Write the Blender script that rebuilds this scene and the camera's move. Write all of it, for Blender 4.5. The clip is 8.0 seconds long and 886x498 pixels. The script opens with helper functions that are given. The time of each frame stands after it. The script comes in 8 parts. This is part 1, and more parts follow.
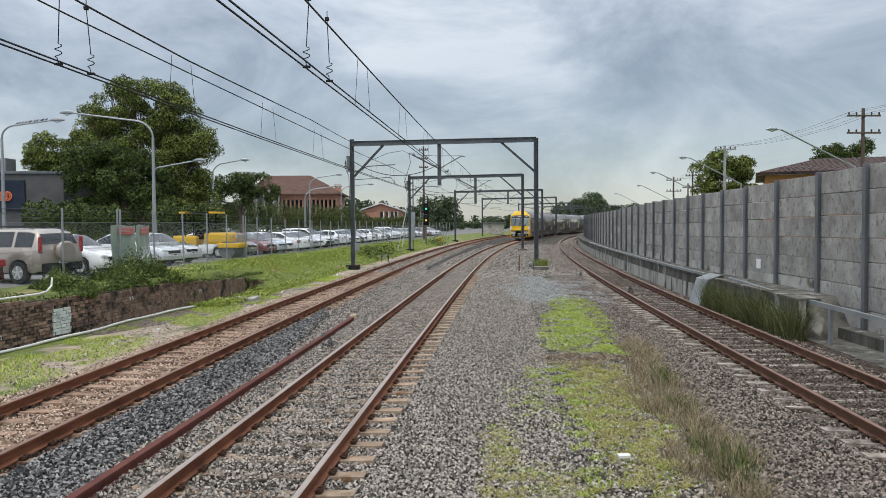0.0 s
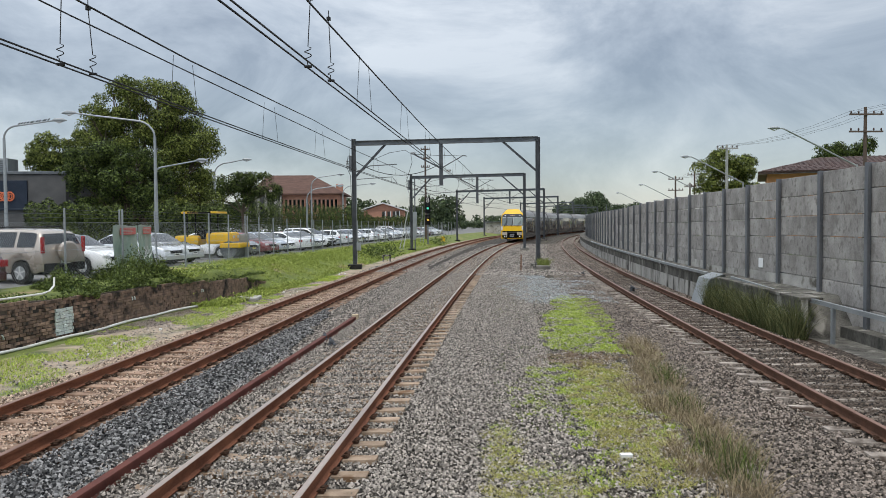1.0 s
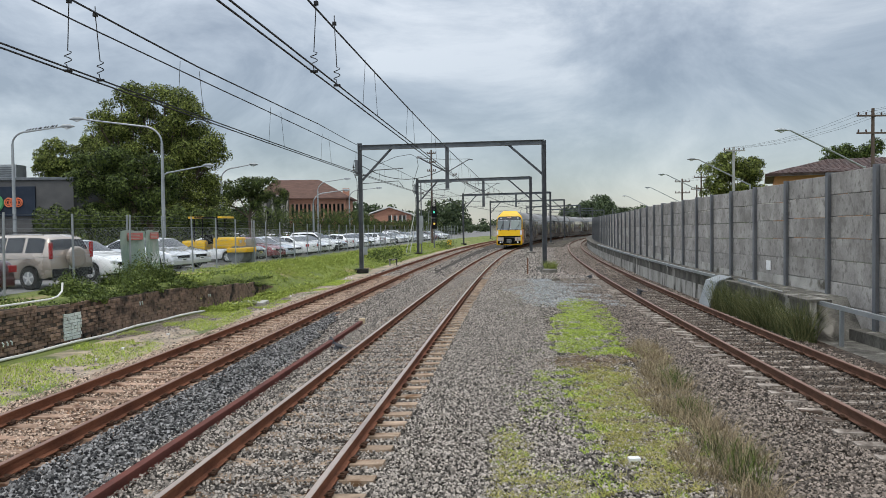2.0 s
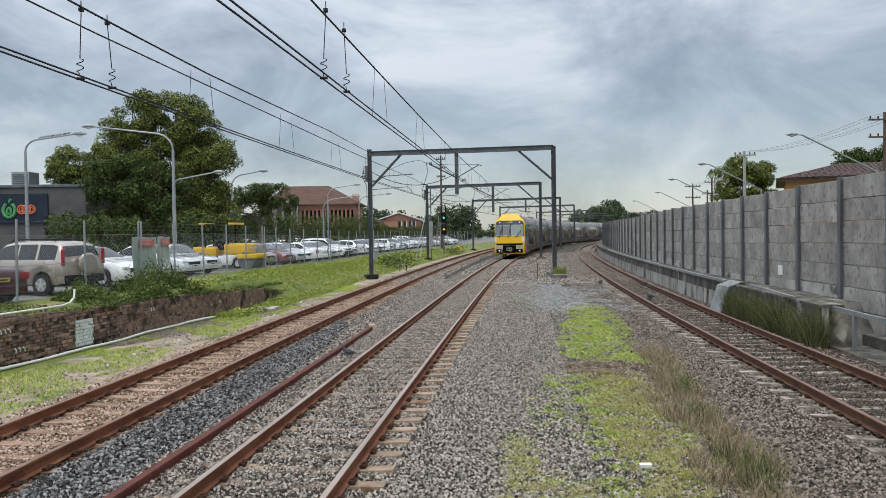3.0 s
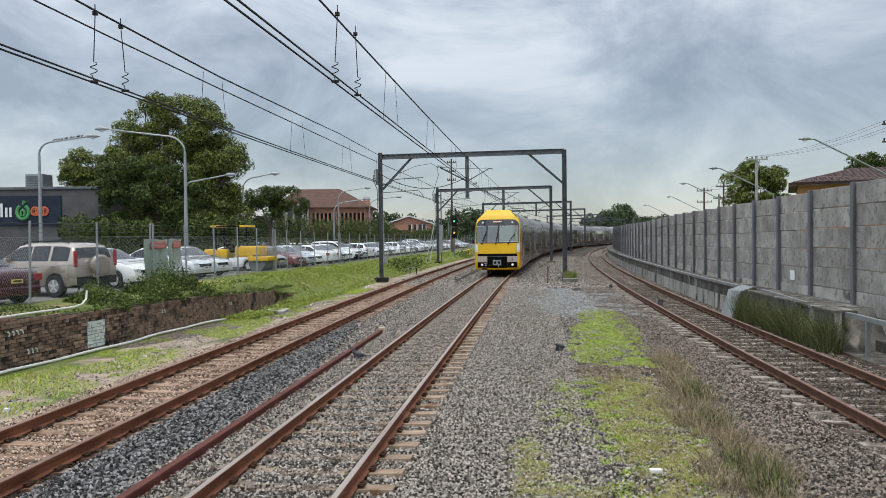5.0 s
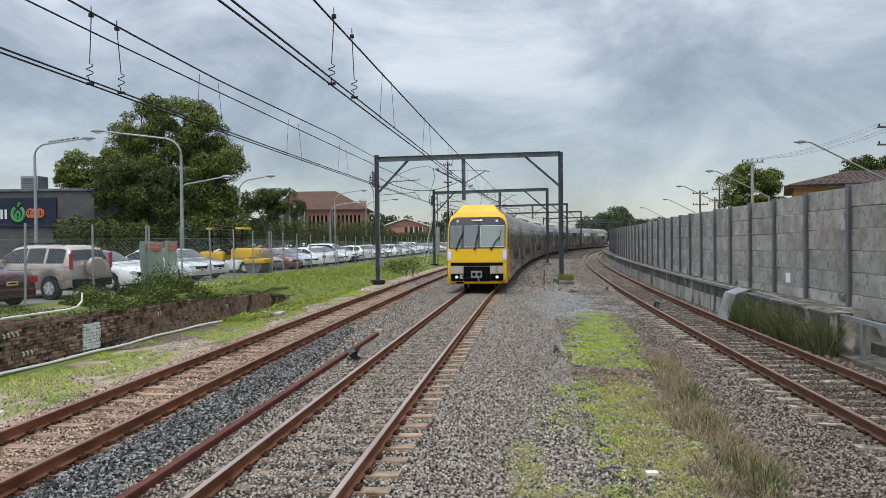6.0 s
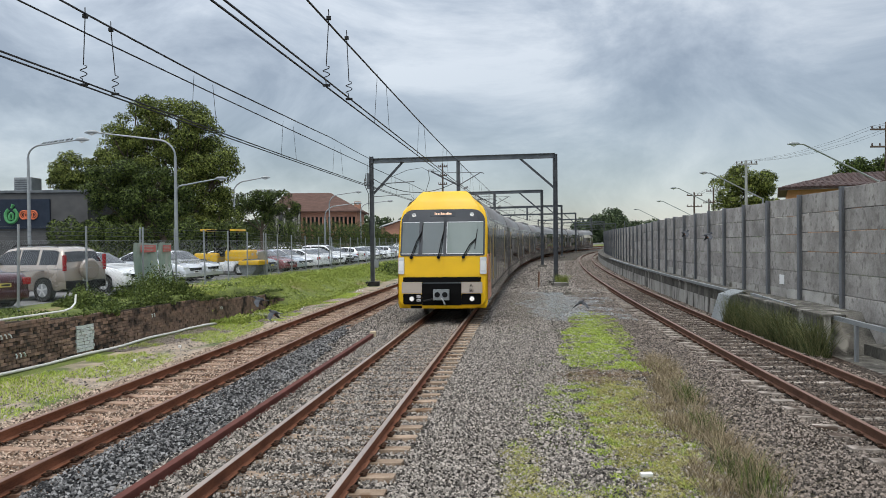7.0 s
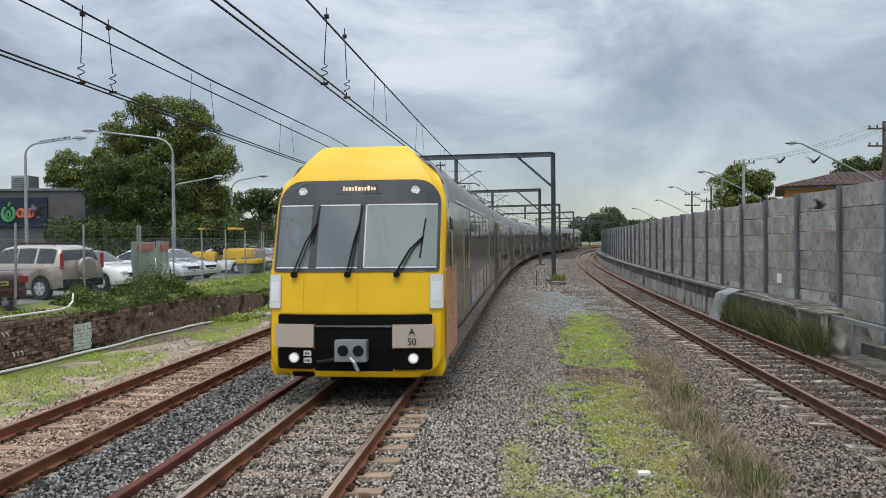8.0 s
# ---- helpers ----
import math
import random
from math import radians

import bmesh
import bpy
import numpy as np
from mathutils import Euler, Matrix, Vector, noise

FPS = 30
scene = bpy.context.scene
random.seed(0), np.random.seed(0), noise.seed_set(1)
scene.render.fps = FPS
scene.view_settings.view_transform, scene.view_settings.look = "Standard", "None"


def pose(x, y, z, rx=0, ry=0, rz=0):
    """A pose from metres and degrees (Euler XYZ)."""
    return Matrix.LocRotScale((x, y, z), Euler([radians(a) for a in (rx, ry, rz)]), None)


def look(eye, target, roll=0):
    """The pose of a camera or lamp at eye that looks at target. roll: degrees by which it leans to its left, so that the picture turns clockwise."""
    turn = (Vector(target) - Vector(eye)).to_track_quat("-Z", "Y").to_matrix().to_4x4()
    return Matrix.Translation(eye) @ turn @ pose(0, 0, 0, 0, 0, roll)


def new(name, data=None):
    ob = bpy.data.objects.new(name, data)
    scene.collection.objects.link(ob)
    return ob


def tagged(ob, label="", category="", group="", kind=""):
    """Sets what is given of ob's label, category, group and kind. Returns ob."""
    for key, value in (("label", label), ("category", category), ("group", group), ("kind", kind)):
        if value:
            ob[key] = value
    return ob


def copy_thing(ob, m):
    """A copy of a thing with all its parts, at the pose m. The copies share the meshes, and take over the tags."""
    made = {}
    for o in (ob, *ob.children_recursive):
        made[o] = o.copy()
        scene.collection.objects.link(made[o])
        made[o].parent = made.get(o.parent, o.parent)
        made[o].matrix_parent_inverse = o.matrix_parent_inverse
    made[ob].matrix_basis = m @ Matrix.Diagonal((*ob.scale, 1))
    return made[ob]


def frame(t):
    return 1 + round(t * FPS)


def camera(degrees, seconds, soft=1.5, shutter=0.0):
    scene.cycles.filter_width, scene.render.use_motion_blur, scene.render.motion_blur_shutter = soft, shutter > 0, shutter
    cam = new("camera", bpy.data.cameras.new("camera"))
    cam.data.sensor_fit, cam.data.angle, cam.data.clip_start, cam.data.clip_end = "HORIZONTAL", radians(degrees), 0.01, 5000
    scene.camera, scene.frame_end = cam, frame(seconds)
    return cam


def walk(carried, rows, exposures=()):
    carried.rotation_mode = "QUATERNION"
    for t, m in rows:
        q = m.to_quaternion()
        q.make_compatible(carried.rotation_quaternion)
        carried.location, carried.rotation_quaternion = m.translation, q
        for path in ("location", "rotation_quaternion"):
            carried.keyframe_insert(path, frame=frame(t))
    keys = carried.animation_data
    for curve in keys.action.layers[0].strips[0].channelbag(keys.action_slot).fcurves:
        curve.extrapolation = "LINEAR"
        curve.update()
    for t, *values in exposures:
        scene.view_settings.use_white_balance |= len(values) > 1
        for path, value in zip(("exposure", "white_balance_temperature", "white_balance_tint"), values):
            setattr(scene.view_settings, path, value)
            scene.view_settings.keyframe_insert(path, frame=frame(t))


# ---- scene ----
cam = camera(60.29, 8.0, soft=0.36, shutter=0.2)
walk(cam, [
    (0.0, pose(0, 0, 2.65, 88.021, 0.384, -1.980)),
    (0.5, pose(0, 0, 2.65, 87.966, 0.420, -1.956)),
    (1.0, pose(0, 0, 2.65, 87.985, 0.478, -1.845)),
    (1.5, pose(0, 0, 2.65, 88.092, 0.597, -1.650)),
    (3.0, pose(0, 0, 2.65, 88.709, 0.904, -0.641)),
    (3.5, pose(0, 0, 2.65, 88.859, 0.832, -0.280)),
    (4.0, pose(0, 0, 2.65, 88.884, 0.750, -0.015)),
    (4.5, pose(0, 0, 2.65, 88.916, 0.676, 0.161)),
    (6.0, pose(0, 0, 2.65, 89.150, 0.621, -0.142)),
    (6.5, pose(0, 0, 2.65, 89.241, 0.640, -0.366)),
    (7.0, pose(0, 0, 2.65, 89.273, 0.615, -0.534)),
    (7.5, pose(0, 0, 2.65, 89.236, 0.573, -0.647)),
    (8.0, pose(0, 0, 2.65, 89.173, 0.563, -0.694)),
])

# ---- light: an overcast sky ----
world = bpy.data.worlds.new("overcast")
scene.world = world
world.use_nodes = True
wn, wl = world.node_tree.nodes, world.node_tree.links
wn.clear()


def wnode(kind, **kw):
    n = wn.new(kind)
    for k, v in kw.items():
        if k == "op":
            n.operation = v
        elif k.startswith("i"):
            n.inputs[int(k[1:])].default_value = v
    return n


tc = wnode("ShaderNodeTexCoord")
sep = wnode("ShaderNodeSeparateXYZ")
wl.new(tc.outputs["Generated"], sep.inputs[0])
up = wnode("ShaderNodeMath", op="MAXIMUM", i1=0.0)
wl.new(sep.outputs[2], up.inputs[0])
plane = wnode("ShaderNodeVectorMath", op="MULTIPLY", i1=(2.6, 2.6, 5.4))
wl.new(tc.outputs["Generated"], plane.inputs[0])
big = wnode("ShaderNodeTexNoise")
big.inputs["Scale"].default_value, big.inputs["Detail"].default_value, big.inputs["Roughness"].default_value = 1.3, 9, 0.6
big.inputs["Distortion"].default_value = 0.55
wl.new(plane.outputs[0], big.inputs["Vector"])
ramp = wnode("ShaderNodeValToRGB")
ramp.color_ramp.elements[0].position, ramp.color_ramp.elements[0].color = 0.37, (0.275, 0.302, 0.338, 1)
ramp.color_ramp.elements[1].position, ramp.color_ramp.elements[1].color = 0.66, (0.715, 0.742, 0.762, 1)
mid = ramp.color_ramp.elements.new(0.5)
mid.color = (0.44, 0.476, 0.515, 1)
wl.new(big.outputs["Fac"], ramp.inputs[0])
# the zenith of an overcast sky is about three times as bright as its horizon
steep = wnode("ShaderNodeMath", op="MULTIPLY_ADD", i1=3.4, i2=1.0)
wl.new(up.outputs[0], steep.inputs[0])
grow = wnode("ShaderNodeMath", op="MULTIPLY_ADD", i2=0.64)
wl.new(up.outputs[0], grow.inputs[0]), wl.new(steep.outputs[0], grow.inputs[1])
west = wnode("ShaderNodeMath", op="MULTIPLY_ADD", i1=-0.3, i2=1.0)
wl.new(sep.outputs[0], west.inputs[0])
thin = wnode("ShaderNodeMath", op="MULTIPLY")
wl.new(grow.outputs[0], thin.inputs[0]), wl.new(west.outputs[0], thin.inputs[1])
clouds = wnode("ShaderNodeBackground")
wl.new(ramp.outputs[0], clouds.inputs[0]), wl.new(thin.outputs[0], clouds.inputs[1])
sky = wnode("ShaderNodeTexSky")
sky.sky_type, sky.sun_disc = "NISHITA", False
sky.sun_elevation, sky.sun_rotation = radians(58), radians(200)
sky.dust_density, sky.ozone_density = 0.3, 1.3
blue = wnode("ShaderNodeBackground", i1=0.05)
wl.new(sky.outputs[0], blue.inputs[0])
both = wnode("ShaderNodeAddShader")
wl.new(clouds.outputs[0], both.inputs[0]), wl.new(blue.outputs[0], both.inputs[1])
wout = wnode("ShaderNodeOutputWorld")
wl.new(both.outputs[0], wout.inputs[0])

sun = new("sun", bpy.data.lights.new("sun", "SUN"))
sun.data.energy, sun.data.angle, sun.data.color = 1.5, radians(20), (1.0, 0.92, 0.78)
sun.matrix_world = look((0, 0, 60), (9, 48, -56))
scene.view_settings.exposure = -0.28
# ---- materials ----
def surf(name, a, b, rough=0.8, scale=3.0, fine=40.0, bump=0.2, metal=0.0, rand=0.0, stretch=(1, 1, 1),
         spots=None, spot_scale=2.0, spot_at=0.6, depth=0.01, world=False):
    """A procedural surface: two colours mixed by coarse and fine noise, optional stains, fine relief."""
    m = bpy.data.materials.new(name)
    m.use_nodes = True
    n, l = m.node_tree.nodes, m.node_tree.links
    bsdf = n["Principled BSDF"]
    bsdf.inputs["Metallic"].default_value = metal
    bsdf.inputs["Specular IOR Level"].default_value = 0.5 if rough < 0.45 else 0.18
    co = n.new("ShaderNodeTexCoord")
    mp = n.new("ShaderNodeMapping")
    mp.inputs["Scale"].default_value = stretch
    if world:
        geo = n.new("ShaderNodeNewGeometry")
        l.new(geo.outputs["Position"], mp.inputs[0])
    else:
        l.new(co.outputs["Object"], mp.inputs[0])
    if rand:
        oi = n.new("ShaderNodeObjectInfo")
        sh = n.new("ShaderNodeVectorMath")
        sh.operation = "MULTIPLY_ADD"
        sh.inputs[1].default_value = (1, 1, 1)
        l.new(mp.outputs[0], sh.inputs[0])
        mul = n.new("ShaderNodeMath")
        mul.operation = "MULTIPLY"
        mul.inputs[1].default_value = 57.0
        l.new(oi.outputs["Random"], mul.inputs[0])
        l.new(mul.outputs[0], sh.inputs[2])
        vec = sh.outputs[0]
    else:
        vec = mp.outputs[0]
    n1 = n.new("ShaderNodeTexNoise")
    n1.inputs["Scale"].default_value, n1.inputs["Detail"].default_value = scale, 5
    l.new(vec, n1.inputs["Vector"])
    n2 = n.new("ShaderNodeTexNoise")
    n2.inputs["Scale"].default_value, n2.inputs["Detail"].default_value = fine, 3
    l.new(vec, n2.inputs["Vector"])
    add = n.new("ShaderNodeMath")
    add.operation = "MULTIPLY_ADD"
    add.inputs[1].default_value = 0.45
    l.new(n2.outputs["Fac"], add.inputs[0]), l.new(n1.outputs["Fac"], add.inputs[2])
    rp = n.new("ShaderNodeMapRange")
    rp.inputs["From Min"].default_value, rp.inputs["From Max"].default_value = 0.48, 0.98
    l.new(add.outputs[0], rp.inputs["Value"])
    mix = n.new("ShaderNodeMix")
    mix.data_type = "RGBA"
    mix.inputs["A"].default_value, mix.inputs["B"].default_value = (*a, 1), (*b, 1)
    l.new(rp.outputs[0], mix.inputs["Factor"])
    col = mix.outputs["Result"]
    if spots:
        n3 = n.new("ShaderNodeTexNoise")
        n3.inputs["Scale"].default_value, n3.inputs["Detail"].default_value = spot_scale, 6
        l.new(vec, n3.inputs["Vector"])
        r3 = n.new("ShaderNodeMapRange")
        r3.inputs["From Min"].default_value, r3.inputs["From Max"].default_value = spot_at, spot_at + 0.12
        l.new(n3.outputs["Fac"], r3.inputs["Value"])
        mx = n.new("ShaderNodeMix")
        mx.data_type = "RGBA"
        mx.inputs["B"].default_value = (*spots, 1)
        l.new(r3.outputs[0], mx.inputs["Factor"]), l.new(col, mx.inputs["A"])
        col = mx.outputs["Result"]
    if rand:
        hv = n.new("ShaderNodeHueSaturation")
        val = n.new("ShaderNodeMapRange")
        val.inputs["To Min"].default_value, val.inputs["To Max"].default_value = 1 - rand, 1 + rand
        l.new(oi.outputs["Random"], val.inputs["Value"])
        l.new(val.outputs[0], hv.inputs["Value"]), l.new(col, hv.inputs["Color"])
        col = hv.outputs["Color"]
    l.new(col, bsdf.inputs["Base Color"])
    rr = n.new("ShaderNodeMapRange")
    rr.inputs["To Min"].default_value, rr.inputs["To Max"].default_value = max(0.02, rough - 0.1), min(1, rough + 0.1)
    l.new(n1.outputs["Fac"], rr.inputs["Value"]), l.new(rr.outputs[0], bsdf.inputs["Roughness"])
    if bump:
        bp = n.new("ShaderNodeBump")
        bp.inputs["Strength"].default_value, bp.inputs["Distance"].default_value = bump, depth
        l.new(add.outputs[0], bp.inputs["Height"]), l.new(bp.outputs[0], bsdf.inputs["Normal"])
    return m


def stony(name, dark, light, tint, size=20.0, tint_at=0.55, weed=None, weed_at=0.6):
    """Loose crushed stone: cells with a grey of their own, relief, a tint in patches and optional weeds."""
    m = bpy.data.materials.new(name)
    m.use_nodes = True
    n, l = m.node_tree.nodes, m.node_tree.links
    bsdf = n["Principled BSDF"]
    bsdf.inputs["Roughness"].default_value, bsdf.inputs["Specular IOR Level"].default_value = 0.9, 0.1
    geo = n.new("ShaderNodeNewGeometry")
    vo = n.new("ShaderNodeTexVoronoi")
    vo.inputs["Scale"].default_value = size
    l.new(geo.outputs["Position"], vo.inputs["Vector"])
    sc = n.new("ShaderNodeSeparateColor")
    l.new(vo.outputs["Color"], sc.inputs[0])
    mix = n.new("ShaderNodeMix")
    mix.data_type = "RGBA"
    mix.inputs["A"].default_value, mix.inputs["B"].default_value = (*dark, 1), (*light, 1)
    l.new(sc.outputs[0], mix.inputs["Factor"])
    no = n.new("ShaderNodeTexNoise")
    no.inputs["Scale"].default_value, no.inputs["Detail"].default_value = 0.7, 6
    l.new(geo.outputs["Position"], no.inputs["Vector"])
    mr = n.new("ShaderNodeMapRange")
    mr.inputs["From Min"].default_value, mr.inputs["From Max"].default_value = tint_at - 0.1, tint_at + 0.15
    mr.inputs["To Max"].default_value = 0.75
    l.new(no.outputs["Fac"], mr.inputs["Value"])
    m2 = n.new("ShaderNodeMix")
    m2.data_type, m2.blend_type = "RGBA", "MULTIPLY"
    m2.inputs["B"].default_value = (*tint, 1)
    l.new(mr.outputs[0], m2.inputs["Factor"]), l.new(mix.outputs["Result"], m2.inputs["A"])
    col = m2.outputs["Result"]
    if weed:
        nw = n.new("ShaderNodeTexNoise")
        nw.inputs["Scale"].default_value, nw.inputs["Detail"].default_value, nw.inputs["Roughness"].default_value = 0.9, 9, 0.7
        l.new(geo.outputs["Position"], nw.inputs["Vector"])
        rw = n.new("ShaderNodeMapRange")
        rw.inputs["From Min"].default_value, rw.inputs["From Max"].default_value = weed_at, weed_at + 0.07
        l.new(nw.outputs["Fac"], rw.inputs["Value"])
        m3 = n.new("ShaderNodeMix")
        m3.data_type = "RGBA"
        m3.inputs["B"].default_value = (*weed, 1)
        l.new(rw.outputs[0], m3.inputs["Factor"]), l.new(col, m3.inputs["A"])
        col = m3.outputs["Result"]
    l.new(col, bsdf.inputs["Base Color"])
    bp = n.new("ShaderNodeBump")
    bp.inputs["Strength"].default_value, bp.inputs["Distance"].default_value, bp.invert = 0.9, 0.03, True
    l.new(vo.outputs["Distance"], bp.inputs["Height"]), l.new(bp.outputs[0], bsdf.inputs["Normal"])
    return m


def glow(name, colour, strength):
    m = bpy.data.materials.new(name)
    m.use_nodes = True
    b = m.node_tree.nodes["Principled BSDF"]
    b.inputs["Base Color"].default_value = (*colour, 1)
    b.inputs["Emission Color"].default_value = (*colour, 1)
    b.inputs["Emission Strength"].default_value = strength
    return m


def gloss(name, colour, rough=0.08, metal=0.0, coat=0.0, alpha=1.0, spec=0.5):
    m = surf(name, colour, tuple(min(1, c * 1.12) for c in colour), rough, 1.5, 25, 0.0, metal)
    b = m.node_tree.nodes["Principled BSDF"]
    b.inputs["Coat Weight"].default_value, b.inputs["Alpha"].default_value = coat, alpha
    b.inputs["Coat Roughness"].default_value = 0.05
    return m


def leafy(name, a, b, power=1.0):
    """Leaves: every clump its own green; near-black ends stand in for shade."""
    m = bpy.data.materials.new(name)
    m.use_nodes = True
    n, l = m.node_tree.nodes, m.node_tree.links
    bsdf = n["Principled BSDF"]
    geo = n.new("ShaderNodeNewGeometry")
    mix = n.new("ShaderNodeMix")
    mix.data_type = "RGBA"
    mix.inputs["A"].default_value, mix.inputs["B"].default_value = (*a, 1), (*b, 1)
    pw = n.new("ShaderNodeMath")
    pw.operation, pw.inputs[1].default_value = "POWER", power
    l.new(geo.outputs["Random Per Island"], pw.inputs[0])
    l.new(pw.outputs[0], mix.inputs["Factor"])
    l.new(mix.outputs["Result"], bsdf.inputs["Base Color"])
    bsdf.inputs["Roughness"].default_value, bsdf.inputs["Specular IOR Level"].default_value = 0.65, 0.2
    return m


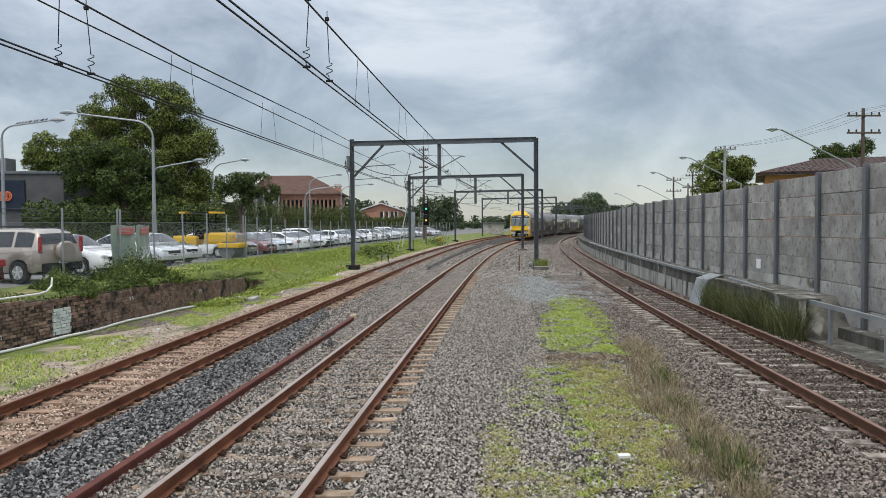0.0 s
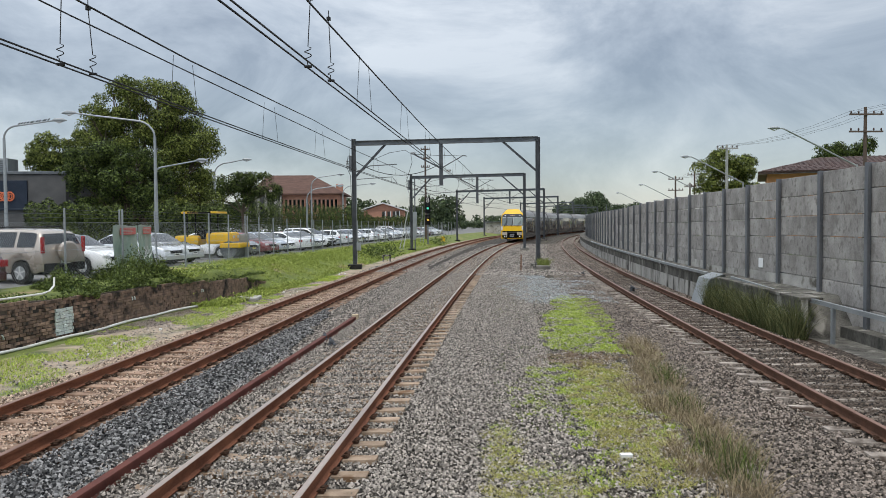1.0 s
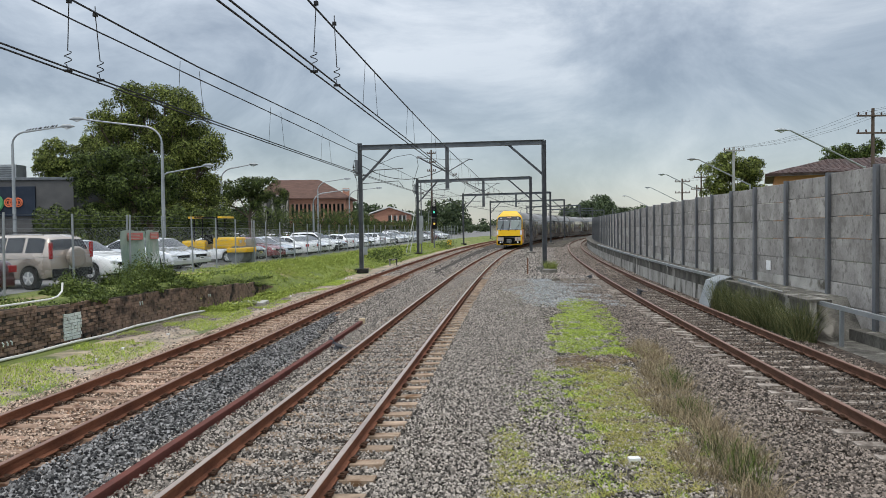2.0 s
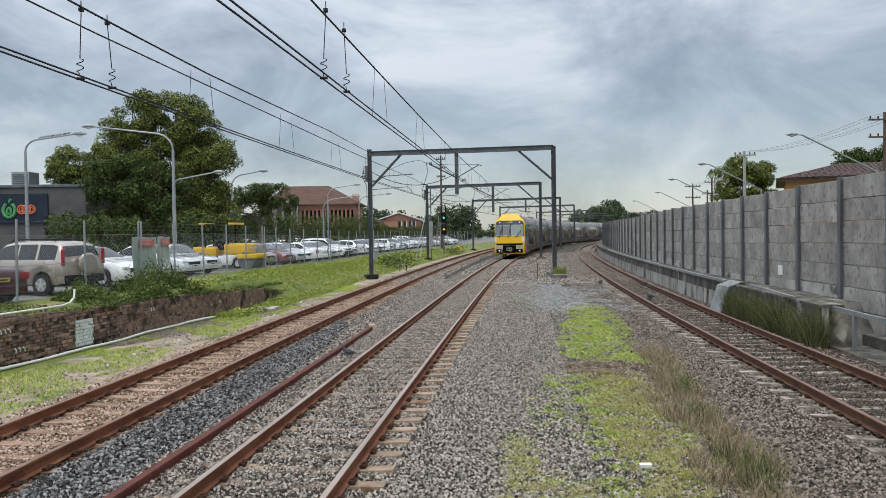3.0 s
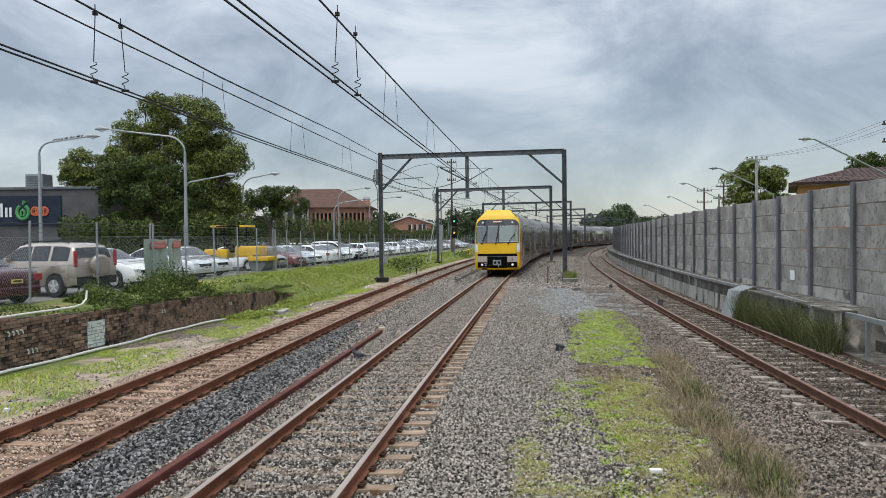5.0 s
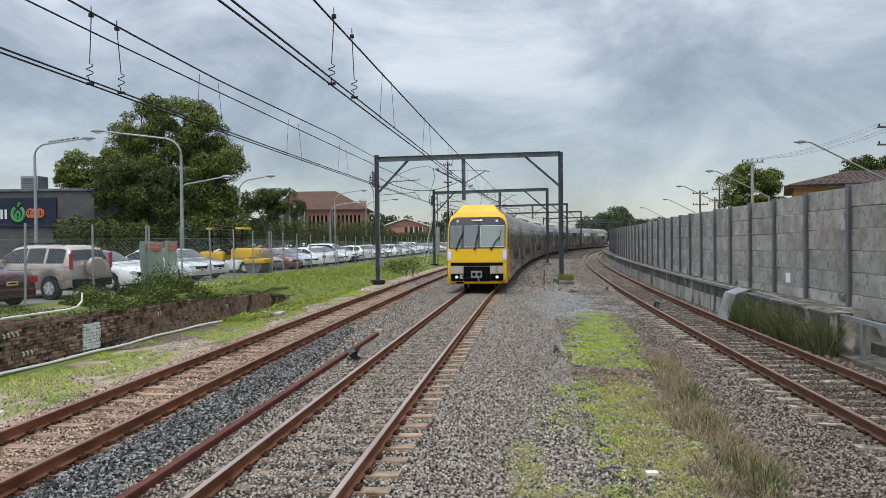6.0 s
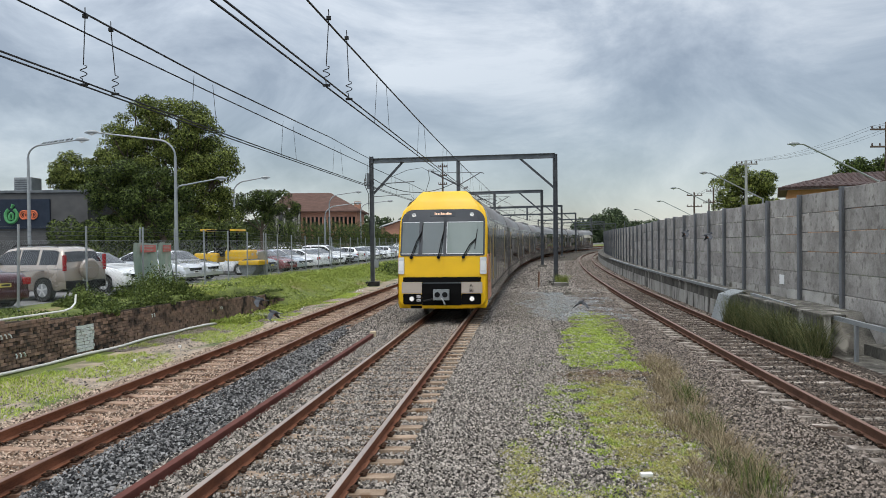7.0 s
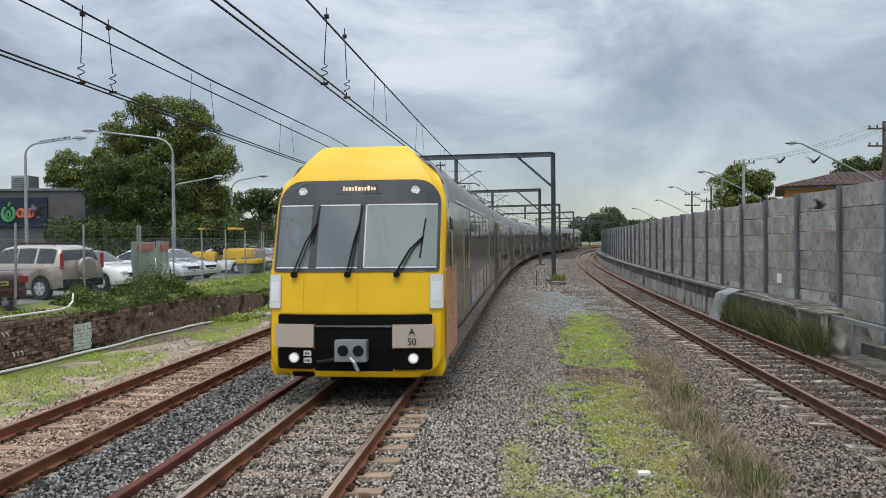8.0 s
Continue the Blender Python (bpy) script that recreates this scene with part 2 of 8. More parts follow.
M = {
    # kept dark: the shade between loose stones is put into this ground colour
    "ballast": stony("ballast_grey", (0.011, 0.010, 0.009), (0.13, 0.117, 0.104), (0.86, 0.78, 0.72)),
    "ballast_rust": stony("ballast_rusty", (0.06, 0.038, 0.028), (0.42, 0.305, 0.225), (0.85, 0.6, 0.42), 18, 0.45),
    "ballast_dark": stony("ballast_black", (0.014, 0.015, 0.017), (0.09, 0.094, 0.10), (0.8, 0.8, 0.8), 17),
    "ballast_brown": stony("ballast_brown", (0.018, 0.015, 0.013), (0.13, 0.108, 0.092), (0.8, 0.68, 0.58), 24, 0.45),
    "ballast_blue": stony("ballast_bluish", (0.20, 0.21, 0.215), (0.46, 0.48, 0.48), (0.9, 0.95, 0.9), 22),
    "verge": stony("verge_gravel", (0.014, 0.0125, 0.011), (0.165, 0.149, 0.132), (0.85, 0.78, 0.6), 22, 0.5, (0.15, 0.17, 0.05), 0.60),
    "bank": surf("bank_soil_grass", (0.09, 0.115, 0.035), (0.20, 0.235, 0.065), 0.95, 1.2, 30, 0.8, spots=(0.30, 0.21, 0.13), spot_scale=0.5, spot_at=0.56, depth=0.05, world=True),
    "soil": surf("sandy_soil", (0.22, 0.178, 0.135), (0.45, 0.36, 0.27), 0.95, 2.5, 45, 0.9, spots=(0.12, 0.14, 0.06), spot_scale=0.6, spot_at=0.55, depth=0.03, world=True),
    "carpark": surf("car_park_asphalt", (0.14, 0.14, 0.14), (0.23, 0.225, 0.22), 0.9, 0.8, 60, 0.3, spots=(0.22, 0.2, 0.17), spot_scale=0.4, spot_at=0.6, world=True),
    "field": surf("distant_grass", (0.07, 0.10, 0.03), (0.13, 0.16, 0.06), 0.95, 0.05, 1.0, 0.3, world=True),
    "rail": surf("rusty_rail", (0.12, 0.045, 0.025), (0.285, 0.118, 0.064), 0.75, 5, 60, 0.3, metal=0.15, stretch=(1, 0.3, 1)),
    "rail_dark": surf("brown_rail", (0.078, 0.039, 0.026), (0.165, 0.085, 0.055), 0.75, 5, 60, 0.3, metal=0.15),
    "railhead": surf("worn_rail_head", (0.42, 0.32, 0.265), (0.60, 0.49, 0.42), 0.36, 2, 80, 0.05, metal=0.8, stretch=(1, 0.1, 1)),
    "railhead_rust": surf("dull_rail_head", (0.19, 0.105, 0.075), (0.30, 0.19, 0.15), 0.5, 2, 80, 0.1, metal=0.4),
    "sleeper": surf("stained_sleeper", (0.22, 0.155, 0.108), (0.43, 0.325, 0.235), 0.9, 5, 70, 0.5, rand=0.22, spots=(0.19, 0.11, 0.06), spot_scale=3, spot_at=0.56),
    "sleeper_rust": surf("rusty_sleeper", (0.20, 0.125, 0.085), (0.42, 0.29, 0.21), 0.9, 5, 70, 0.5, rand=0.22, spots=(0.10, 0.055, 0.036), spot_scale=3, spot_at=0.5),
    "sleeper_pale": surf("concrete_sleeper", (0.15, 0.125, 0.105), (0.46, 0.405, 0.35), 0.9, 5, 70, 0.4, rand=0.18, spots=(0.085, 0.062, 0.048), spot_scale=3, spot_at=0.5),
    "clip": surf("rusty_spring_clip", (0.05, 0.03, 0.022), (0.10, 0.055, 0.035), 0.8, 20, 90, 0.2, metal=0.3),
    "old_rail": surf("oxide_red_steel", (0.085, 0.028, 0.021), (0.145, 0.05, 0.038), 0.7, 3, 60, 0.15),
    "galv": surf("galvanised_steel", (0.27, 0.29, 0.30), (0.40, 0.42, 0.43), 0.5, 2, 40, 0.08, metal=0.55),
    "galv_dark": surf("weathered_steel", (0.11, 0.12, 0.13), (0.205, 0.22, 0.232), 0.55, 2, 40, 0.1, metal=0.5),
    "mast": surf("dark_painted_mast", (0.05, 0.055, 0.062), (0.12, 0.128, 0.138), 0.55, 2, 40, 0.1, metal=0.3),
    "wire": surf("dark_copper_wire", (0.02, 0.021, 0.022), (0.04, 0.04, 0.04), 0.6, 2, 40, 0.0, metal=0.3),
    "insul": surf("brown_porcelain", (0.05, 0.03, 0.025), (0.09, 0.05, 0.04), 0.25, 6, 40, 0.0),
    "panel": surf("weathered_concrete_panel", (0.20, 0.187, 0.172), (0.45, 0.425, 0.395), 0.93, 1.7, 30, 0.8, rand=0.09, spots=(0.215, 0.20, 0.183), spot_scale=7.0, spot_at=0.54, depth=0.014, stretch=(1, 1, 0.8)),
    "post_steel": surf("dull_galvanised_post", (0.12, 0.13, 0.142), (0.24, 0.252, 0.265), 0.55, 2, 40, 0.08, metal=0.4),
    "ledge": surf("stained_retaining_wall", (0.20, 0.19, 0.17), (0.52, 0.50, 0.455), 0.92, 1.6, 30, 0.5, spots=(0.055, 0.05, 0.044), spot_scale=2.3, spot_at=0.54, stretch=(1, 1, 0.3)),
    "algae": surf("black_algae_concrete", (0.03, 0.028, 0.024), (0.17, 0.16, 0.14), 0.95, 2.2, 30, 0.5, spots=(0.30, 0.285, 0.255), spot_scale=2.1, spot_at=0.57, stretch=(1, 1, 0.4)),
    "concrete": surf("pale_concrete", (0.13, 0.122, 0.11), (0.50, 0.48, 0.44), 0.9, 3.0, 40, 0.5, spots=(0.035, 0.033, 0.03), spot_scale=4.2, spot_at=0.485, stretch=(1, 1, 0.16)),
    "concrete_dark": surf("damp_concrete", (0.09, 0.085, 0.075), (0.26, 0.245, 0.22), 0.9, 1.6, 40, 0.4),
    "brick": surf("weathered_brick", (0.095, 0.074, 0.06), (0.37, 0.245, 0.175), 0.92, 3, 60, 0.7, rand=0.42, spots=(0.04, 0.036, 0.031), spot_scale=2.2, spot_at=0.5),
    "brick_white": surf("white_painted_brick", (0.56, 0.62, 0.58), (0.72, 0.76, 0.71), 0.85, 6, 60, 0.4, rand=0.08, spots=(0.26, 0.25, 0.22), spot_scale=9, spot_at=0.58),
    "mortar": surf("dirty_mortar", (0.06, 0.05, 0.04), (0.14, 0.115, 0.09), 0.95, 4, 50, 0.5),
    "pipe": surf("white_plastic_pipe", (0.62, 0.62, 0.58), (0.75, 0.75, 0.71), 0.5, 2, 30, 0.05, spots=(0.4, 0.37, 0.3), spot_at=0.62),
    "black": surf("black_plastic", (0.004, 0.004, 0.0045), (0.010, 0.010, 0.011), 0.7, 4, 50, 0.05),
    # black of the lamp housings, also painting the deep shade of nose openings
    "recess": gloss("unlit_black_recess", (0.003, 0.003, 0.003), 0.95, spec=0.08),
    "rubber": surf("tyre_rubber", (0.018, 0.018, 0.018), (0.035, 0.034, 0.033), 0.85, 8, 60, 0.1),
    "bark": surf("grey_brown_bark", (0.07, 0.055, 0.04), (0.15, 0.12, 0.09), 0.95, 4, 30, 0.9, stretch=(1, 1, 0.25)),
    # shade inside crowns and hedges is mixed into these three leaf colours
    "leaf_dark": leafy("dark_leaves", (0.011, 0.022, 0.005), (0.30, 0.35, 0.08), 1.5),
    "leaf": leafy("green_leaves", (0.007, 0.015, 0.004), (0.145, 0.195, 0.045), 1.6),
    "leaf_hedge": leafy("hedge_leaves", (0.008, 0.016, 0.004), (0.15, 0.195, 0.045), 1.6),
    "leaf_far": leafy("distant_leaves", (0.022, 0.036, 0.018), (0.10, 0.135, 0.06)),
    "grass": leafy("bright_grass", (0.18, 0.28, 0.03), (0.52, 0.60, 0.11)),
    "grass_yellow": leafy("yellowing_grass", (0.20, 0.20, 0.055), (0.48, 0.43, 0.15)),
    "grass_dry": leafy("dry_grass", (0.13, 0.10, 0.06), (0.40, 0.32, 0.20)),
    "weed": leafy("weedy_growth", (0.022, 0.04, 0.009), (0.19, 0.24, 0.06), 1.3),
    "yellow": gloss("yellow_train_paint", (0.80, 0.475, 0.004), 0.40, coat=0.0, spec=0.3),
    "train_grey": gloss("satin_grey_train_side", (0.21, 0.198, 0.19), 0.18, metal=0.7),
    "train_roof": surf("dusty_grey_roof", (0.22, 0.214, 0.21), (0.33, 0.322, 0.316), 0.5, 1, 30, 0.05, metal=0.3),
    "train_dark": gloss("charcoal_gloss", (0.028, 0.03, 0.033), 0.12, coat=0.4),
    "plate": gloss("warm_grey_plate", (0.42, 0.36, 0.30), 0.4),
    "under": surf("grimy_underframe", (0.012, 0.012, 0.012), (0.04, 0.036, 0.032), 0.85, 4, 40, 0.3),
    "glass": gloss("windscreen_glass", (0.085, 0.105, 0.105), 0.03, coat=1.0),
    # reflected sky is put into this pale colour of the right-hand pane
    "glass_pale": gloss("blind_behind_glass", (0.17, 0.21, 0.19), 0.05, coat=1.0),
    "glass_dark": gloss("tinted_glass", (0.012, 0.014, 0.016), 0.04, coat=0.6),
    "lens": gloss("clear_lamp_lens", (0.62, 0.63, 0.64), 0.08, coat=0.8),
    "orange": gloss("orange_door_panel", (0.60, 0.24, 0.13), 0.3),
    "headlight": glow("headlight_white", (1.0, 0.97, 0.9), 0.4),
    "led": glow("orange_display_text", (1.0, 0.62, 0.42), 0.5),
    "white": surf("white_paint", (0.70, 0.70, 0.69), (0.80, 0.80, 0.79), 0.5, 2, 30, 0.03),
    "aspect": glow("green_signal_light", (0.12, 0.9, 0.6), 0.9),
}


# ---- building blocks ----
def thing(name, label, category, group="", kind="", at=None):
    ob = new(name)
    ob.empty_display_size = 0.2
    tagged(ob, label, category, group, kind)
    if at is not None:
        ob.matrix_basis = at
    return ob


def part(name, bm, material, parent=None, label="", smooth=False):
    """Links a bmesh, or (vertices, faces), as one mesh object under its thing."""
    me = bpy.data.meshes.new(name)
    if isinstance(bm, tuple):
        me.from_pydata(bm[0], [], bm[1])
    else:
        bmesh.ops.recalc_face_normals(bm, faces=bm.faces)
        bm.to_mesh(me)
        bm.free()
    me.materials.append(M[material] if isinstance(material, str) else material)
    if smooth:
        me.polygons.foreach_set("use_smooth", [True] * len(me.polygons))
    ob = new(name, me)
    if parent:
        ob.parent = parent
    if label:
        tagged(ob, label)
    return ob


def again(ob, m, parent=None):
    """Another object on the same mesh."""
    o = new(ob.name.split(".")[0], ob.data)
    o.parent = parent if parent else ob.parent
    o.matrix_basis = m
    return o


def add_box(bm, x0, x1, y0, y1, z0, z1, bevel=0.0, m=None):
    made = bmesh.ops.create_cube(bm, size=1.0)["verts"]
    for v in made:
        v.co = Vector((x0 + (v.co.x + 0.5) * (x1 - x0), y0 + (v.co.y + 0.5) * (y1 - y0), z0 + (v.co.z + 0.5) * (z1 - z0)))
    if bevel:
        es = {e for v in made for e in v.link_edges}
        out = bmesh.ops.bevel(bm, geom=list(es), offset=bevel, segments=2, affect="EDGES", profile=0.6)
        made = list({v for f in out["faces"] for v in f.verts} | {v for v in made if v.is_valid})
    if m:
        for v in made:
            v.co = m @ v.co
    return bm


def box(x0, x1, y0, y1, z0, z1, bevel=0.0, m=None):
    return add_box(bmesh.new(), x0, x1, y0, y1, z0, z1, bevel, m)


def tube_data(points, radii, seg=8, cap=True):
    """A round tube along points, as vertices and faces."""
    pts = [Vector(p) for p in points]
    if not hasattr(radii, "__len__"):
        radii = [radii] * len(pts)
    vs, fs = [], []
    side = None
    for i, p in enumerate(pts):
        d = (pts[min(i + 1, len(pts) - 1)] - pts[max(i - 1, 0)]).normalized()
        if side is None:
            side = d.orthogonal().normalized()
        side = (side - d * side.dot(d)).normalized()
        up_ = d.cross(side)
        for k in range(seg):
            a = 2 * math.pi * k / seg
            vs.append(tuple(p + (side * math.cos(a) + up_ * math.sin(a)) * radii[i]))
    for i in range(len(pts) - 1):
        for k in range(seg):
            a, b = i * seg + k, i * seg + (k + 1) % seg
            fs.append((a, b, b + seg, a + seg))
    if cap:
        fs.append(tuple(range(seg))[::-1])
        fs.append(tuple((len(pts) - 1) * seg + k for k in range(seg)))
    return vs, fs


def joined(*datas):
    vs, fs = [], []
    for v, f in datas:
        o = len(vs)
        vs += v
        fs += [tuple(i + o for i in q) for q in f]
    return vs, fs


def sweep_data(profile, frames):
    """A closed profile of (across, up) carried along frames of (point, across direction)."""
    vs, fs, k = [], [], len(profile)
    for p, n in frames:
        for a, u in profile:
            vs.append((p[0] + n[0] * a, p[1] + n[1] * a, p[2] + u))
    for i in range(len(frames) - 1):
        for j in range(k):
            a, b = i * k + j, i * k + (j + 1) % k
            fs.append((a, b, b + k, a + k))
    fs.append(tuple(range(k))[::-1])
    fs.append(tuple((len(frames) - 1) * k + j for j in range(k)))
    return vs, fs


def box_data(x0, x1, y0, y1, z0, z1, m=None):
    vs = [(x, y, z) for z in (z0, z1) for y in (y0, y1) for x in (x0, x1)]
    if m:
        vs = [tuple(m @ Vector(v)) for v in vs]
    return vs, [(0, 2, 3, 1), (4, 5, 7, 6), (0, 1, 5, 4), (2, 6, 7, 3), (0, 4, 6, 2), (1, 3, 7, 5)]


def beam_data(a, b, w, h):
    """A rectangular bar from a to b; h is its height."""
    a, b = Vector(a), Vector(b)
    d = (b - a).normalized()
    s = d.cross(Vector((0, 0, 1)))
    s = s.normalized() if s.length > 1e-4 else Vector((1, 0, 0))
    u = s.cross(d)
    vs = [tuple(p + s * (w / 2 * i) + u * (h / 2 * j)) for p in (a, b) for i, j in ((-1, -1), (1, -1), (1, 1), (-1, 1))]
    return vs, [(0, 3, 2, 1), (4, 5, 6, 7), (0, 1, 5, 4), (1, 2, 6, 5), (2, 3, 7, 6), (3, 0, 4, 7)]
# ---- plan: the three tracks, each a gentle curve to the right; x of a centre line at y (in hundreds of metres) ----
CURVES = {"A": (1.72, -3.5326, 6.6261, 7.8908, -6.3769), "B": (-1.2052, 5.9995, -1.8616, 12.1834, -2.8473),
          "C": (1.368, -1.9008, 6.4945, 7.9099, 5.8504)}


def run_of(c):
    """Centre line in 1 m steps: x, y, heading; past 150 m a plain arc."""
    d = np.polyder(np.array(c))
    y, x, h, out = -14.0, float(np.polyval(c, -0.14)), 0.0, []
    for i in range(420):
        if y < 150:
            x, h = float(np.polyval(c, y / 100)), math.atan(float(np.polyval(d, y / 100)) / 100)
        out.append((x, y, h))
        if y >= 150:
            h += 1 / 430
            x += math.sin(h)
        y += math.cos(h)
    return np.array(out)


RUN = {k: run_of(c) for k, c in CURVES.items()}


def at_y(track, y):
    r = RUN[track]
    return float(np.interp(y, r[:, 1], r[:, 0]))


def s_of(track, y):
    r = RUN[track]
    return float(np.interp(y, r[:, 1], np.arange(len(r))))


def on(track, s, off=0.0, z=0.0):
    """The point s metres along a track, off metres to its right."""
    r = RUN[track]
    i = np.arange(len(r))
    x, y, h = (float(np.interp(s, i, r[:, k])) for k in range(3))
    return Vector((x + math.cos(h) * off, y - math.sin(h) * off, z))


def heading(track, s):
    r = RUN[track]
    return float(np.interp(s, np.arange(len(r)), r[:, 2]))


def frames_on(track, s0, s1, step, off=0.0, z=0.0):
    out = []
    n = max(2, int((s1 - s0) / step) + 1)
    for i in range(n):
        s = s0 + (s1 - s0) * i / (n - 1)
        h = heading(track, s)
        out.append((tuple(on(track, s, off, z)), (math.cos(h), -math.sin(h))))
    return out


def wall_x(y):
    """The face of the brick retaining wall and, past it, the foot of the grassy bank."""
    return at_y("A", y) + float(np.interp(y, (0, 16.4, 20.4, 23.4, 25.3, 27, 30, 38, 46, 80), (-5.2, -4.8, -4.58, -4.45, -4.38, -4.15, -3.85, -3.8, -4.2, -4.0)))


def barrier_x(y):
    """The line of the concrete noise barrier."""
    return at_y("C", y) + float(np.interp(y, (0, 12, 20, 30, 40), (3.36, 3.26, 3.11, 2.61, 2.5)))


def ledge_x(y):
    return at_y("C", y) + float(np.interp(y, (20, 30, 45), (1.75, 1.62, 1.6)))


UPPER = 0.85      # level of the car park
BED = -0.20       # level of the ballast


def upper_at(y):
    """The car park falls gently away along the line."""
    return UPPER - 0.28 * min(1, max(0, (y - 34) / 22)) - 0.2 * min(1, max(0, (y - 60) / 60))


def build_ground():
    ys = list(np.arange(-14, 60, 1.0)) + list(np.arange(60, 240, 5.0)) + [260, 290, 330, 400, 500, 700, 1100, 1800, 3200]
    vs, fs, mats, prev = [], [], [], None
    names = ["field", "carpark", "bank", "soil", "ballast_rust", "ballast_dark", "ballast", "verge", "ballast_brown", "algae"]
    for y in ys:
        a, b, c, w = at_y("A", y), at_y("B", y), at_y("C", y), wall_x(y)
        k = min(1.0, max(0.0, (y - 31) / 8))         # from wall to open bank
        top = upper_at(y)
        r = barrier_x(y)
        cut = 1.0 if y > 18.5 else 0.0
        lx = ledge_x(y)
        row = [(-3400, 1.5, 0), (-400, 1.2, 0), (-150, top + .1, 0), (-60, top, 1), (w - 20, top, 1), (w - 7, top, 1), (w - 3.2 - k, top, 1),
               (w - 1.2 - 2 * k, top + 0.02, 2), (w - 0.3 - 1.3 * k, top - .05 - .12 * k, 2), (w - 0.12 + 0.9 * k, BED - 0.06 + .1 * k, 2), (w + 0.5 + 0.8 * k, BED - 0.08, 3),
               (a - 2.2, BED - 0.07, 3), (a - 1.35, BED - .03, 4), (a + 0.85, BED - 0.03, 4), (a + 1.2, BED - 0.02, 5 if y < 19 else 6), (a + 2.2, BED - 0.03, 6),
               (b - 1.35, BED + 0.012, 6), (b - .86, BED + .0, 6), (b - .7, BED - .03, 6), (b, BED - .02, 6), (b + 1.3, BED - .03, 6), (b + 2.5, BED - 0.05, 6), (b + 3.6, BED - 0.06, 7),
               (c - 2.4, BED - 0.06, 7), (c - 1.7, BED - 0.04, 8), (c - .8, BED - .02, 8), (c, BED - .02, 8), (c + 1.35, BED + .01, 8), (lx + .06, BED - .02, 8),
               (lx + .12, BED + cut * 0.9, 9), (r - .02, BED + cut * 0.92, 9), (r + .1, 0.8, 9), (r + 6, 0.9, 0), (r + 60, 1.0, 0), (400, 1.5, 0), (3400, 2.0, 0)]
        cur = []
        for x, z, m in row:
            cur.append(len(vs))
            vs.append((x, y, z + 0.02 * math.sin(x * 2.1 + y * 1.3) * (0.4 if -40 < x < 40 and abs(z - BED) > .12 else 0)))
        if prev:
            for i in range(len(row) - 1):
                fs.append((prev[i], prev[i + 1], cur[i + 1], cur[i]))
                mats.append(row[i + 1][2] if row[i + 1][2] in (2, 3) and row[i][2] == 1 else row[i][2])
        prev = cur
    me = bpy.data.meshes.new("ground")
    me.from_pydata(vs, [], fs)
    for nme in names:
        me.materials.append(M[nme])
    me.polygons.foreach_set("material_index", mats)
    me.polygons.foreach_set("use_smooth", [True] * len(fs))
    tagged(new("ground", me), "stony railway bed with grassy verges and a raised car park", "ground", kind="structure")


build_ground()

RAIL_PROFILE = [(-0.064, -0.16), (0.064, -0.16), (0.064, -0.149), (0.012, -0.132), (0.009, -0.045), (0.035, -0.034),
                (0.035, -0.005), (-0.035, -0.005), (-0.035, -0.034), (-0.009, -0.045), (-0.012, -0.132), (-0.064, -0.149)]
HEAD_PROFILE = [(-0.035, -0.006), (0.035, -0.006), (0.034, -0.001), (0.026, 0.004), (-0.026, 0.004), (-0.034, -0.001)]


def build_track(key, label, sleeper, headmat, s_near, s_far, pitch, half):
    track = thing("railway_track", label, "railway track", "parallel tracks")
    for side in (-0.753, 0.753):
        rail = part("rail", sweep_data(RAIL_PROFILE, frames_on(key, 0, s_far, 2.0, side)), "rail" if key != "C" else "rail_dark", track, "rust-brown steel rail")
        part("running_surface", sweep_data(HEAD_PROFILE, frames_on(key, 0, s_far, 2.0, side)), headmat, rail, "worn rail head")
    first = None
    spring = None
    n = int((s_far - s_near) / pitch)
    for i in range(min(n, 290)):
        s = s_near + i * pitch + random.uniform(-0.03, 0.03)
        m = Matrix.Translation(on(key, s)) @ Matrix.Rotation(-heading(key, s) + random.uniform(-0.012, 0.012), 4, "Z")
        if first is None:
            bm = bmesh.new()
            for e0, e1 in ((-half, 0.0), (0.0, half)):
                add_box(bm, e0, e1, -0.115, 0.115, -0.29, -0.163)
            for v in bm.verts:
                v.co.y *= 1.0 - 0.16 * (v.co.z > -0.2)
                v.co.z -= 0.035 * (abs(v.co.x) < 0.1) - 0.0
            first = part("sleeper", bm, sleeper, track)
            first.matrix_basis = m
        else:
            again(first, m)
        if i < 72:
            for side in (-0.753, 0.753):
                for way in (-1, 1):
                    mm = m @ Matrix.Translation((side + way * 0.095, 0, -0.15)) @ Matrix.Rotation(0 if way > 0 else math.pi, 4, "Z")
                    if spring is None:
                        loop = [(-0.045, -0.05, 0.005), (0.0, -0.055, 0.03), (0.05, -0.03, 0.035), (0.045, 0.01, 0.03), (-0.01, 0.0, 0.04),
                                (0.0, 0.03, 0.04), (0.05, 0.055, 0.03), (-0.04, 0.06, 0.01)]
                        spring = part("rail_clip", joined(tube_data(loop, 0.010, 5), box_data(-0.05, 0.03, -0.05, 0.05, -0.015, 0.008)), "clip", track)
                        spring.matrix_basis = mm
                    else:
                        again(spring, mm)
    return track


M["plinth"] = surf("pale_mortar", (0.28, 0.265, 0.24), (0.52, 0.50, 0.46), 0.9, 1.5, 40, 0.4, spots=(0.12, 0.11, 0.09), spot_scale=2.0, spot_at=0.55)


def barrier_top(y):
    """The barrier's top falls gently along the line."""
    return float(np.interp(y, (10, 19.9, 22.6, 25, 29.6, 34, 41, 46, 51.6, 56, 100), (4.02, 3.9, 3.83, 3.78, 3.71, 3.67, 3.64, 3.57, 3.5, 3.45, 3.4)))


